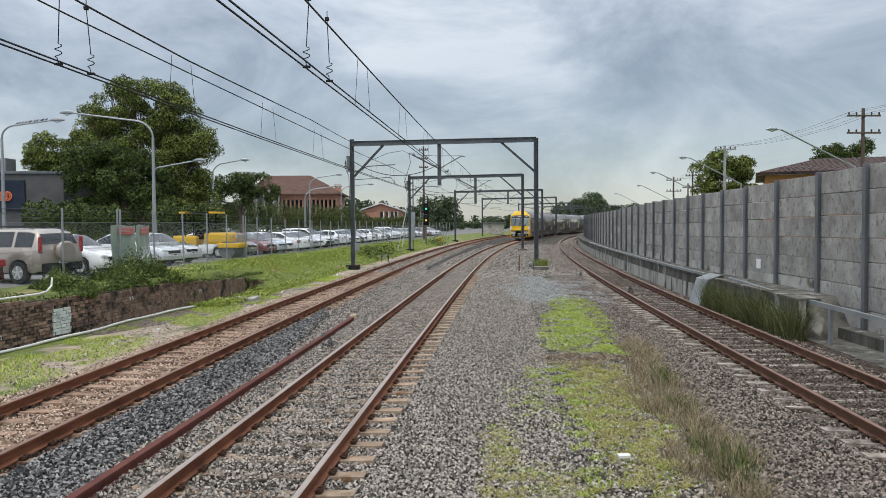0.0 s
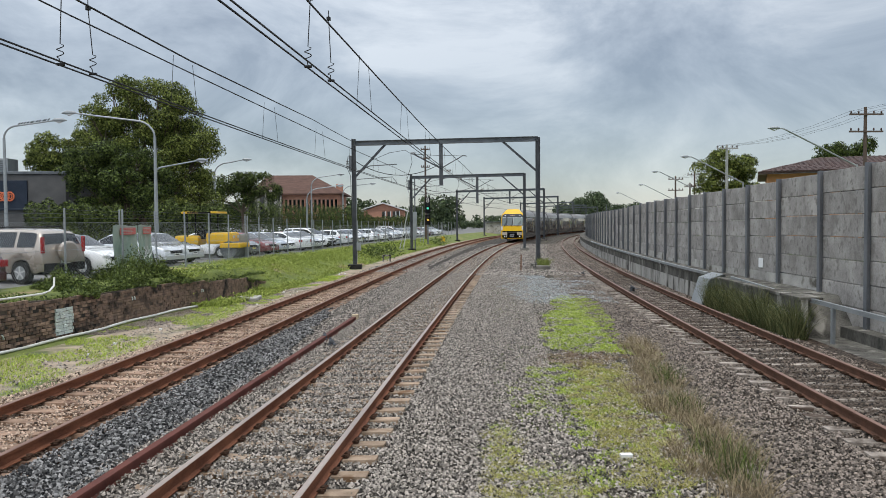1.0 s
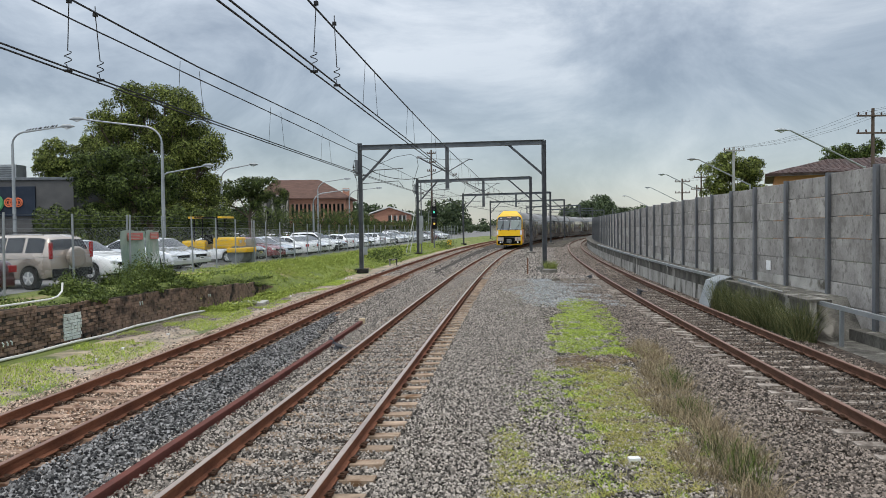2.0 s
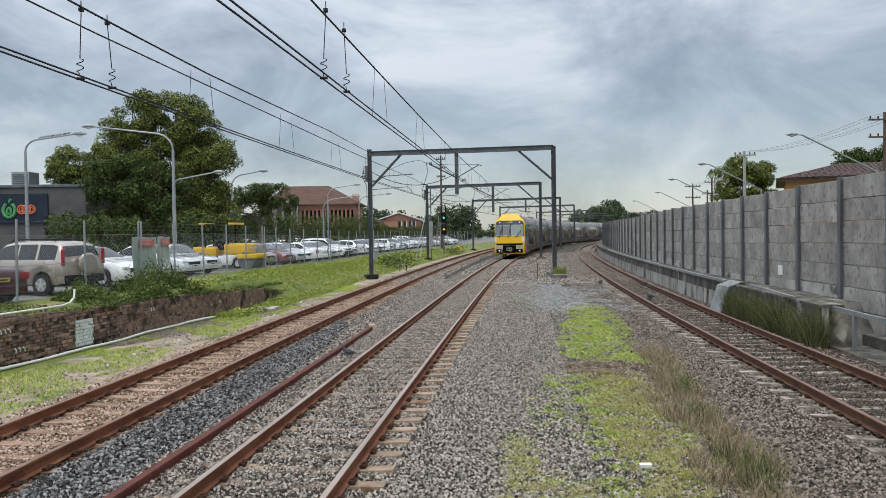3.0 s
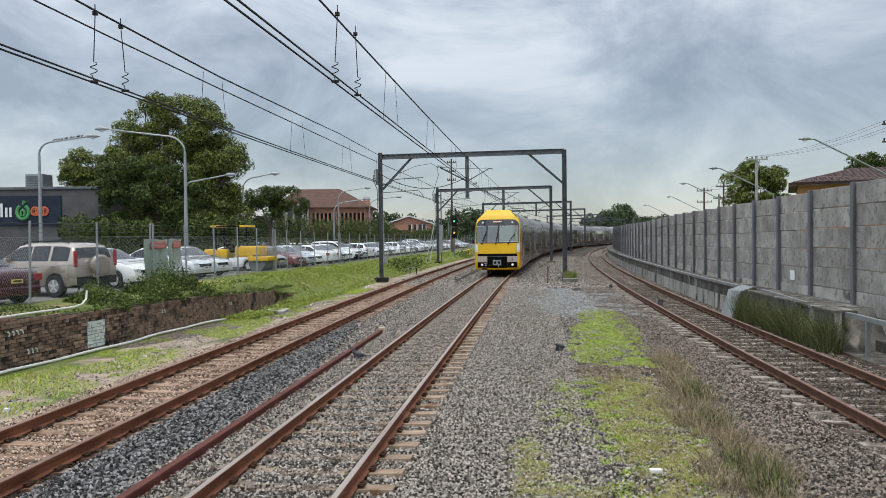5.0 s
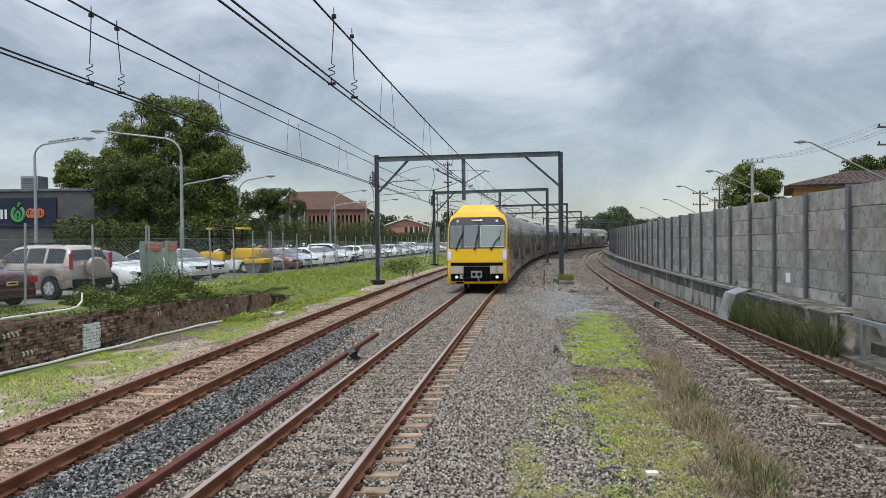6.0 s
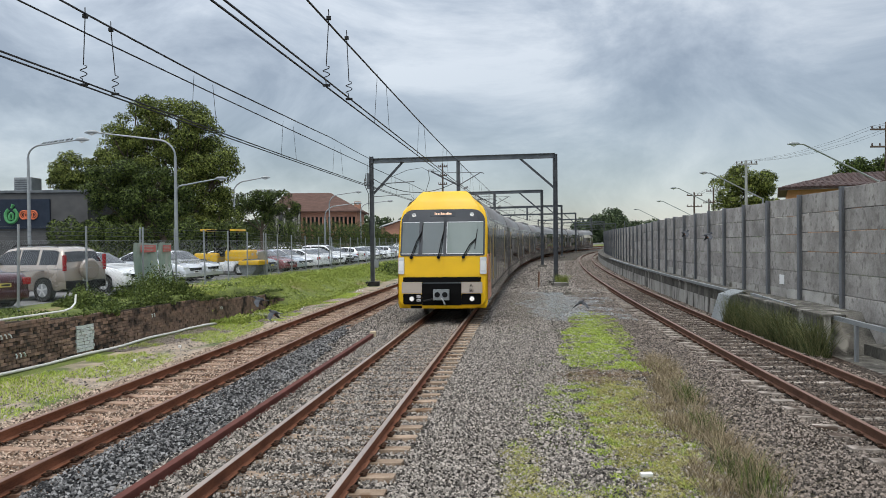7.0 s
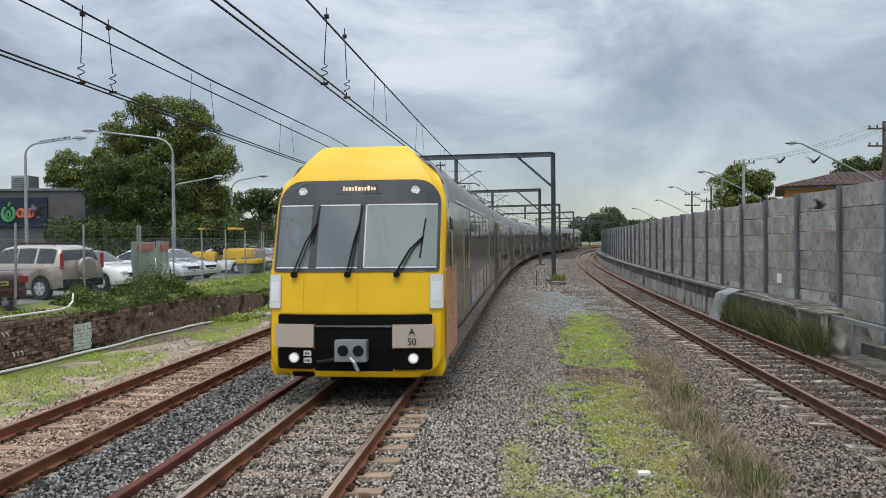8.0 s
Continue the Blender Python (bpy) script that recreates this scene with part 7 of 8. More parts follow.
def bank_growth():
    """Weeds along the wall's top, grass on the bank, grass below the wall and before the ledge."""
    rng = np.random.default_rng(51)
    n = 75000
    y = np.concatenate([rng.uniform(10, 34.5, n - 45000), rng.uniform(20.6, 27.8, 45000)])
    x = np.array([wall_x(t) for t in y]) - rng.uniform(0.05, 2.1, n) ** 1.0
    p = np.stack([x, y, np.full(n, UPPER - .1)], 1)
    lump = noise2(p, .55, 5) + .5 * noise2(p, 1.6, 8)
    hh = np.clip(.45 + 1.15 * lump, .06, 1.25) * rng.uniform(.3, 1, n) * np.interp(y, (14, 20, 22, 24, 26.5, 28.5, 34), (.3, .45, .85, 1.15, 1.15, .35, .2))
    p[:, 2] = UPPER - .12 - np.interp(y, (20, 24, 28, 34), (.08, .12, .2, .3)) * (np.array([wall_x(t) for t in y]) - x < .8) + hh * rng.uniform(.2, 1, n)
    vs, fs = leaves_at(p, .038, rng)
    tagged(scatter_mesh("wall_weeds", vs, fs, "weed"), "dark straggly weeds and ivy on top of the brick wall", "weeds", kind="stuff")
    # trailing growth over the wall's face
    n = 9000
    y = np.concatenate([rng.normal(c, s, n // 6) for c, s in ((21.4, .4), (23.2, .5), (25.2, .5), (27.2, .5), (20.3, .2), (33, 1.2))])
    f = rng.uniform(0, 1, len(y)) ** 1.6
    p = np.stack([np.array([wall_x(t) for t in y]) + rng.uniform(-.06, .16, len(y)), y, np.interp(y, (16, 18, 20, 24, 26.5, 30, 34), (1.0, .88, .78, .74, .67, .52, .1)) + .06 - f * .34], 1)
    p = p[noise2(p, 1.9, 14) > f * .9 - .1]
    vs, fs = leaves_at(p, .035, rng)
    tagged(scatter_mesh("trailing_weeds", vs, fs, "weed"), "weeds hanging down over the brick wall", "weeds", kind="stuff")
    n = 36000
    y = 27 + 75 * rng.uniform(0, 1, n) ** 1.7
    off = rng.uniform(-3.4, 1.2, n)
    x = np.array([wall_x(t) for t in y]) + off
    k = np.clip((y - 31) / 8, 0, 1)
    top = np.array([upper_at(t) for t in y])
    z = np.where(off < -1.3 * k - .3, top - .12, np.interp((off + .3 + 1.3 * k) / (.18 + 2.2 * k), (0, 1), (0, 1)) * (BED - .05 - top + .15) + top - .15)
    p = np.stack([x, y, z], 1)
    keep = noise2(p, .6, 3) > -.35
    p = p[keep]
    m = len(p)
    vs, fs = blades(p, rng.uniform(.05, .17, m) * (1 + .9 * np.clip(noise2(p, .4, 17), 0, 1)), np.full(m, .011) * (1 + y[keep] / 60), .5, rng)
    q = p[(p[:, 1] < 70) & (rng.uniform(0, 1, m) < .9)]
    q = np.repeat(q, 2, axis=0) + rng.normal(size=(2 * len(q), 3)) * np.array([.09, .12, .0])
    lump = np.clip(.35 + noise2(q, 1.3, 61) + .6 * noise2(q, 3.1, 62), .04, 1.1)
    q[:, 2] += lump * rng.uniform(.1, .34, len(q))
    v2, f2 = leaves_at(q, .042, rng)
    tagged(scatter_mesh("bank_weeds", v2, f2, "bank_leaf"), "leafy yellow-green weeds covering the bank", "weeds", kind="stuff")
    half = scatter_mesh("bank_grass", vs, fs, "grass_bank")
    tagged(half, "rough green grass on the bank below the fence", "grass", kind="stuff")
    n = 64000
    y = rng.uniform(9, 42, n)
    f = rng.uniform(0, 1, n)
    xa, xb = np.array([wall_x(t) for t in y]) + .35, np.array([at_y("A", t) for t in y]) - 1.7
    p = np.stack([xa + (xb - xa) * f, y, np.full(n, BED - .08)], 1)
    keep = noise2(p, .5, 33) + .4 * noise2(p, 1.7, 3) > -.06 + .3 * np.abs(f - np.where(y > 21, .8, .4))
    p = p[keep]
    vs, fs = blades(p, rng.uniform(.03, .09, len(p)), np.full(len(p), .0055), .8, rng)
    tagged(scatter_mesh("verge_grass", vs, fs, "grass"), "short bright grass beside the left-hand track", "grass", kind="stuff")
    n = 10500
    y = rng.uniform(17.6, 24.75, n)
    x = np.array([ledge_x(t) for t in y]) + rng.uniform(-.5, -.03, n)
    p = np.stack([x, y, np.full(n, BED - .05)], 1)
    tall = noise2(p, 1.6, 4) + .5 * noise2(p, 4.0, 5)
    p, tall = p[tall > -.35], tall[tall > -.35]
    n = len(p)
    vs, fs = blades(p, rng.uniform(.15, .95, n) * np.clip(1.0 + .7 * tall, .4, 1.4), np.full(n, .005), .38, rng)
    tagged(scatter_mesh("reeds", vs, fs, "reed"), "tall dark green grass in front of the retaining wall", "grass", kind="stuff")
    for yy, xx, s in ((96, at_y("A", 96) - 3.0, 1.0), (60, wall_x(60) + .3, .9), (66, wall_x(66) + .2, 1.1)):
        q = np.array([[xx, yy, .3]]) + rng.normal(size=(700, 3)) * np.array([.7, 1.2, .35]) * s
        vs, fs = leaves_at(q, .09, rng)
        tagged(scatter_mesh("bush", vs, fs, "weed"), "scrubby green bush beside the track", "bush", kind="stuff")


M["grass_bank"] = leafy("bank_grass", (0.14, 0.20, 0.035), (0.40, 0.46, 0.10))
M["bank_leaf"] = leafy("bank_weed_leaves", (0.09, 0.13, 0.025), (0.46, 0.52, 0.12), 1.0)
M["reed"] = leafy("reed_grass", (0.025, 0.045, 0.014), (0.21, 0.205, 0.09), 1.3)
bank_growth()


# ---- loose ballast ----
def stones(name, label, material, rng, p, size):
    n = len(p)
    base = np.array([(1, 0, 0), (-1, 0, 0), (0, 1, 0), (0, -1, 0), (0, 0, 1), (0, 0, -1)], float)
    tri = np.array([(0, 2, 4), (2, 1, 4), (1, 3, 4), (3, 0, 4), (2, 0, 5), (1, 2, 5), (3, 1, 5), (0, 3, 5)])
    q = rng.normal(size=(n, 4))
    q /= np.linalg.norm(q, axis=1)[:, None]
    w, x, y, z = q.T
    R = np.stack([np.stack([1 - 2 * (y * y + z * z), 2 * (x * y - z * w), 2 * (x * z + y * w)], 1), np.stack([2 * (x * y + z * w), 1 - 2 * (x * x + z * z), 2 * (y * z - x * w)], 1),
                  np.stack([2 * (x * z - y * w), 2 * (y * z + x * w), 1 - 2 * (x * x + y * y)], 1)], 1)
    p = p + rng.uniform(-.5, .65, (n, 1)) * size * np.array([[0, 0, 1.0]])
    s = size * rng.uniform(.55, 1.25, (n, 1, 1)) * rng.uniform(.6, 1.25, (n, 6, 1))
    v = np.einsum("nij,kj->nki", R, base) * s + p[:, None, :]
    f = (np.arange(n)[:, None, None] * 6 + tri[None]).reshape(-1, 3)
    v3 = v.reshape(-1, 3)
    up_ = np.cross(v3[f[:, 1]] - v3[f[:, 0]], v3[f[:, 2]] - v3[f[:, 0]])
    f = f[up_[:, 2] > 0.03 * np.linalg.norm(up_, axis=1)]
    tagged(scatter_mesh(name, v.reshape(-1, 3), f, material), label, "ballast", kind="stuff")


def strip(track, o0, o1, y0, y1, n, rng, zfun):
    y = y0 + (y1 - y0) * rng.uniform(0, 1, n) ** 1.45
    o = rng.uniform(o0, o1, n)
    x = np.interp(y, RUN[track][:, 1], RUN[track][:, 0]) + o
    return np.stack([x, y, zfun(o)], 1)


def flat(o):
    return np.full(len(o), BED + .0)


def crowned(o):
    """Between and beside the rails the stones lie up to the sleepers' tops, deepest cover in the middle."""
    return BED + .055 * np.exp(-(o / .37) ** 2) - .012 * (np.abs(o - .95) < .2) + 0.004 + .035 * (o < -.86)


def ragged(p):
    """Keeps the stones of an uneven oval patch."""
    o = p[:, 0] - np.interp(p[:, 1], RUN["B"][:, 1], RUN["B"][:, 0])
    d = np.hypot((o - 4.4) / 2.6, (p[:, 1] - 33) / 9.0)
    return p[d < .7 + .9 * noise2(p, .8, 61) + .3 * noise2(p, 3.0, 62)]


def tapering(p):
    """The strip of fresh stones narrows and thins out along the track."""
    o = p[:, 0] - np.interp(p[:, 1], RUN["A"][:, 1], RUN["A"][:, 0])
    return p[o < np.interp(p[:, 1], (6, 17, 25), (2.2, 2.1, 1.2)) + .25 * noise2(p, 1.3, 71)]


def shallow(o):
    return BED - .02 + .02 * np.exp(-(o / .3) ** 2) - .03 * (o > .82) + .03 * (o < -.86)


rng_s = np.random.default_rng(91)
# near-black low ends deepen the shade between stones by colour
M["st_grey"] = leafy("grey_stones", (0.022, 0.019, 0.0165), (0.475, 0.422, 0.368), 1.2)
M["st_rust"] = leafy("rusty_stones", (0.035, 0.023, 0.016), (0.62, 0.465, 0.355), 1.1)
M["st_black"] = leafy("black_stones", (0.008, 0.008, 0.0085), (0.33, 0.322, 0.315), 2.1)
M["st_brown"] = leafy("brown_stones", (0.024, 0.02, 0.0165), (0.34, 0.282, 0.238), 1.25)
M["st_blue"] = leafy("blue_grey_stones", (0.13, 0.14, 0.142), (0.40, 0.425, 0.425))
for m_ in ("st_grey", "st_rust", "st_black", "st_brown", "st_blue"):
    M[m_].node_tree.nodes["Principled BSDF"].inputs["Specular IOR Level"].default_value = 0.12
stones("grey_ballast", "loose grey crushed stone between the rails", "st_grey", rng_s, np.concatenate([
    strip("B", -1.95, 1.4, 6, 42, 72000, rng_s, crowned), strip("B", 1.3, 3.6, 6, 44, 78000, rng_s, flat), strip("B", 3.4, 5.2, 6, 38, 24000, rng_s, flat)]), .0225)
stones("rusty_ballast", "rust-stained crushed stone of the left-hand track", "st_rust", rng_s, strip("A", -1.6, 1.0, 8, 46, 36000, rng_s, shallow), .024)
stones("black_ballast", "fresh black crushed stone beside the left-hand track", "st_black", rng_s, tapering(strip("A", 1.0, 2.2, 6, 25, 22000, rng_s, lambda o: BED + .03 + .05 * np.exp(-((o - 1.5) / .4) ** 2))), .029)
stones("brown_ballast", "dark brown crushed stone of the right-hand track", "st_brown", rng_s, np.concatenate([
    strip("C", -1.3, -.7, 7, 46, 8000, rng_s, flat), strip("C", .72, 1.5, 7, 46, 8000, rng_s, lambda o: np.full(len(o), BED + .03)), strip("C", -2.9, -1.2, 7, 42, 38000, rng_s, flat)]), .0245)
M["st_grimy"] = leafy("grimy_stones", (0.012, 0.0095, 0.008), (0.19, 0.15, 0.12), 1.2)
stones("grimy_ballast", "grimy dark brown crushed stone between rails", "st_grimy", rng_s, strip("C", -.7, .72, 7, 60, 17000, rng_s, lambda o: np.full(len(o), BED + .014)), .025)
stones("far_ballast", "distant grey-brown crushed stone", "st_grey", rng_s, np.concatenate([
    strip("B", -2.2, 7.0, 40, 95, 30000, rng_s, flat), strip("A", -1.6, 2.0, 44, 95, 9000, rng_s, flat)]), .05)
stones("middle_ballast", "grey crushed stone between two tracks", "st_grey", rng_s, strip("A", 1.0, 2.6, 15, 46, 14000, rng_s, flat), .028)
stones("far_brown_ballast", "distant brown crushed stone", "st_brown", rng_s, strip("C", -2.4, 1.5, 42, 95, 12000, rng_s, lambda o: np.full(len(o), BED + .02)), .05)
stones("verge_stones", "scattered stones in the sandy verge", "st_grey", rng_s, strip("A", -3.4, -1.5, 8, 40, 7000, rng_s, lambda o: np.full(len(o), BED - .075)), .028)
def wall_foot(n, rng):
    y = rng.uniform(20.5, 32, n)
    x = np.array([wall_x(t) for t in y]) + .2 + rng.uniform(0, 1, n) * np.interp(y, (20.5, 24, 30, 32), (.5, 1.5, 1.9, 1.2))
    return np.stack([x, y, np.full(n, BED - .075)], 1)


stones("dark_gravel", "fine dark grey gravel at the foot of the brick wall", "st_brown", rng_s, wall_foot(16000, rng_s), .02)
stones("pale_ballast", "pale bluish gravel around the portal mast", "st_blue", rng_s, ragged(strip("B", 2.2, 6.6, 24, 43, 15000, rng_s, flat)), .035)
# ---- trackside details ----
def build_signal(x, y):
    g = thing("railway_signal", "black two-aspect colour-light railway signal showing green", "signal")
    part("mast", tube_data([(x, y, -.3), (x, y, 5.6)], 0.09, 8), "galv_dark", g)
    part("base", box(x - .3, x + .3, y - .3, y + .3, -.3, .0, .02), "concrete_dark", g)
    plate = part("number_board", box(x - .3, x + .3, y - .2, y - .15, 5.0, 5.7, .02), "black", g, "black number board")
    part("number_ring", joined(*[tube_data([(x + .13 * math.cos(a), y - .22, z + .13 * math.sin(a)) for a in np.linspace(0, 6.3, 14)], .035, 5) for z in (5.22, 5.5)]), "white", plate)
    for z, mt in ((4.35, "aspect"), (2.95, "signal_white")):
        head = part("signal_head", box(x - .32, x + .32, y - .2, y + .1, z - .62, z + .62, .05), "black", g)
        part("lens", tube_data([(x, y - .2, z), (x, y - .23, z)], .13, 16), mt, head, "lit lens")
        part("lens", tube_data([(x, y - .2, z + .36), (x, y - .22, z + .36)], .12, 16), "glass_dark", head)
        part("hood", tube_data([(x, y - .2, z + .17), (x, y - .5, z + .15)], [.17, .15], 10, False), "black", head)
    part("ladder", joined(beam_data((x - .6, y + .3, -.3), (x - .25, y + .3, 4.6), .04, .06), beam_data((x - .95, y + .3, -.3), (x - .6, y + .3, 4.6), .04, .06),
                          *[beam_data((x - .9 + .35 * k / 12, y + .3, .1 + .37 * k), (x - .55 + .35 * k / 12, y + .3, .1 + .37 * k), .03, .03) for k in range(12)]), "galv", g, "leaning access ladder")


M["signal_white"] = glow("amber_signal_light", (1.0, 0.55, 0.12), 0.9)
build_signal(1.15, 93.0)


def power_pole(x, y, z0, z1, arms, label, w=1.2, mt="timber", turn=0.0):
    g = thing("power_pole", label, "power pole", "power poles")
    part("pole", tube_data([(x, y, z0), (x, y, z1)], [.16, .11], 9), mt, g)
    for z in arms:
        dx, dy = w * math.cos(turn), w * math.sin(turn)
        a = part("crossarm", beam_data((x - dx, y - .12 - dy, z), (x + dx, y - .12 + dy, z), .1, .12), mt, g)
        for f in (-.9, -.45, .45, .9):
            part("insulator", tube_data([(x + dx * f, y - .12 + dy * f, z + .05), (x + dx * f, y - .12 + dy * f, z + .14), (x + dx * f, y - .12 + dy * f, z + .26)], [.03, .07, .05], 7), "insul", a)
    return g


M["timber"] = surf("weathered_timber", (0.075, 0.055, 0.045), (0.14, 0.105, 0.085), 0.9, 3, 30, 0.4, stretch=(1, 1, .2))
M["pale_pole"] = surf("pale_pole_paint", (0.30, 0.31, 0.29), (0.40, 0.41, 0.38), 0.7, 3, 30, 0.1)
power_pole(32.7, 55, .5, 10.8, (10.25, 9.0), "dark timber power pole with two crossarms", 1.25)
power_pole(28.6, 70, .5, 9.6, (9.25,), "pale slim power pole with three insulators", 1.0, "pale_pole")
power_pole(37.4, 110, .5, 9.05, (8.6, 7.0), "distant timber power pole with crossarms", 1.1)
power_pole(40.2, 110, .5, 9.7, (9.2, 7.6), "distant timber power pole with crossarms", 1.1)
power_pole(46.0, 128, .5, 9.0, (8.3,), "distant timber power pole with crossarms", 1.0)
power_pole(1.02, 105, .2, 13.1, (12.6, 11.4, 10.2), "tall dark pole with crossarms beside the signal", .6)
for (x_, y_, n_) in ((29.2, 50, "slanted-arm street lamp behind the barrier"), (31.0, 72, "slanted-arm street lamp behind the barrier"), (35.0, 94, "slanted-arm street lamp behind the barrier"),
                     (43.2, 128, "distant slanted-arm street lamp"), (49.0, 165, "distant slanted-arm street lamp")):
    street_lamp((x_, y_, .8), 7.85, (-5.35, 0), n_, slant=True)
line = thing("power_line", "thin dark power wires behind the barrier", "power line")
for dx in (-1.1, -.5, .5, 1.1):
    a_, b_, c_ = Vector((32.7 + dx, 55, 10.5)), Vector((28.6 + dx * .8, 70, 9.5)), Vector((37.4 + dx, 110, 8.85))
    pts_ = [a_ + Vector((4.0, -18, .3))] + [a_.lerp(b_, f) - Vector((0, 0, .5 * 4 * f * (1 - f))) for f in (0, .25, .5, .75, 1)] + [b_.lerp(c_, f) - Vector((0, 0, 1.0 * 4 * f * (1 - f))) for f in (.2, .4, .6, .8, 1)]
    part("wire", tube_data(pts_, .009, 4), "wire", line)

# a spare rail lying in the stones
spare = [(Vector((float(np.interp(y, (2, 7.7, 22.1), (-4.05, -3.46, -1.87))), y, -.055)), (1, -.11)) for y in np.arange(3, 22.2, 1.0)]
tagged(part("spare_rail", sweep_data([(-.075, -.13), (.075, -.13), (.075, -.11), (.05, -.10), (.055, -.02), (.05, 0), (-.05, 0), (-.055, -.02), (-.05, -.10), (-.075, -.11)], spare), "old_rail"),
       "long oxide-red spare rail lying between the tracks", "rail")
tagged(part("timber_block", box(-1.96, -1.78, 22.2, 22.4, -.2, -.02, .02), surf("pale_timber", (.42, .33, .22), (.55, .45, .32), .9, 6, 50, .3)), "pale timber block at the spare rail's end", "timber block")
tagged(part("paper_scrap", box(2.4, 2.54, 8.96, 9.05, BED - .02, BED + .05, .004), "white"), "crumpled white paper scrap on the gravel", "litter")


def build_duct():
    """Grey steel cable duct cover on the retaining wall and the guard rail past its end."""
    g = thing("cable_duct_cover", "grey folded steel duct cover leaning on the retaining wall", "duct cover")
    x, y = ledge_x(25.4) - .3, 25.4
    vs = [(x - .32, y - .5, BED - .05), (x - .32, y + .5, BED - .05), (x - .02, y - .5, .70), (x - .02, y + .5, .70), (x + .45, y - .5, .86), (x + .45, y + .5, .86), (x + .62, y - .5, .70), (x + .62, y + .5, .70)]
    vs2 = [(a + .03, b, c - .03) for a, b, c in vs]
    fs = [(0, 1, 3, 2), (2, 3, 5, 4), (4, 5, 7, 6)]
    fs = fs + [tuple(i + 8 for i in f[::-1]) for f in fs] + [(0, 2, 10, 8), (2, 4, 12, 10), (4, 6, 14, 12), (1, 9, 11, 3), (3, 11, 13, 5), (5, 13, 15, 7), (0, 8, 9, 1), (6, 7, 15, 14)]
    part("cover", (vs + vs2, fs), "galv", g)
    part("side_plate", ([(x - .28, y - .46, BED), (x, y - .46, .66), (x + .5, y - .46, .8), (x + .5, y - .46, BED), (x - .28, y - .48, BED), (x, y - .48, .66), (x + .5, y - .48, .8), (x + .5, y - .48, BED)],
                        [(0, 1, 2, 3), (7, 6, 5, 4), (0, 4, 5, 1), (1, 5, 6, 2), (2, 6, 7, 3)]), "galv_dark", g)
    r = thing("guard_rail", "galvanised steel guard rail in front of the barrier", "rail")
    pts = [(ledge_x(max(y_, 20)) - .02 + (barrier_x(y_) - barrier_x(20)) * (y_ < 20) + .25, y_, float(np.interp(y_, (6, 20.3, 24.8), (.58, .70, .80)))) for y_ in np.arange(5, 25, 1.2)]
    part("rail_tube", sweep_data([(-.04, -.05), (.04, -.05), (.04, .05), (-.04, .05)], [(p, (1, -.1)) for p in pts]), "galv", r)
    edge = [((ledge_x(y_) - .04, y_, 0.0), (1, -0.15)) for y_ in np.arange(26, 70, 2.0)]
    part("edge_rail", sweep_data([(-.04, .757), (.05, .757), (.05, .85), (-.04, .85)], edge), "galv", r, "galvanised channel along the coping")
    for p in pts[::2]:
        if p[1] < 20.6:
            part("upright", box(p[0] - .04, p[0] + .04, p[1] - .04, p[1] + .04, BED - .1, p[2], .006), "galv", r)


build_duct()
tagged(part("notice_plate", box(barrier_x(24.0) - .10, barrier_x(24.0) - .075, 23.85, 24.15, 1.12, 1.42, .006), "white"), "small white notice plate on the barrier", "sign")
tagged(part("notice_plate", box(barrier_x(37.0) - .10, barrier_x(37.0) - .075, 36.85, 37.1, 1.1, 1.42, .006), "white"), "small white notice plate on the barrier", "sign")


def stake(x, y, h, mt, label):
    tagged(part("marker_stake", tube_data([(x, y, BED - .1), (x + .02, y, BED + h)], .035, 6), mt), label, "stake")


M["stake_rust"] = surf("rusty_stake", (.16, .075, .045), (.26, .13, .08), .85, 4, 40, .2)
stake(5.85, 43.5, .95, "stake_rust", "rusty steel marker stake in the gravel")
stake(6.75, 44.0, .95, "concrete", "white marker stake with peeling paint")
tagged(part("cable_pit", box(6.85, 7.75, 44.6, 45.5, BED - .1, BED + .22, .03), "concrete_dark"), "low concrete cable pit beside the portal mast", "pit")
bx = thing("trackside_box", "small yellow trackside equipment box on legs", "equipment box")
part("box", box(2.9, 3.5, 100, 100.5, .1, .75, .03), "yellow", bx)
part("leg", box(3.0, 3.08, 100.2, 100.3, -.3, .1), "galv_dark", bx)
part("leg", box(3.32, 3.4, 100.2, 100.3, -.3, .1), "galv_dark", bx)
tr = thing("cable_marker", "pale concrete bench-like cable marker beside the track", "cable marker")
part("slab", box(-2.75, -2.05, 57, 57.35, .14, .24, .01), "concrete", tr)
part("leg", box(-2.7, -2.6, 57.05, 57.3, -.3, .14), "concrete", tr)
part("leg", box(-2.2, -2.1, 57.05, 57.3, -.3, .14), "concrete", tr)
hut = thing("relay_hut", "small pale concrete relay hut far along the line", "hut")
part("wall", box(14.7, 18.9, 165, 169, 0, 2.5, .03), "plinth", hut)
part("roof", box(14.4, 19.2, 164.6, 169.4, 2.5, 2.68, .03), "galv_dark", hut)
# litter in the verge
rng_l = random.Random(5)
for k in range(14):
    y_ = rng_l.uniform(12, 45)
    x_ = at_y("A", y_) - rng_l.uniform(1.8, 2.8)
    s_ = rng_l.uniform(.018, .04)
    tagged(part("litter", box(x_ - s_, x_ + s_, y_ - s_, y_ + s_, BED - .1, BED - .03 + s_ * .4, .01, None), "white"), "small white scrap of litter in the grass", "litter", "litter beside the track")
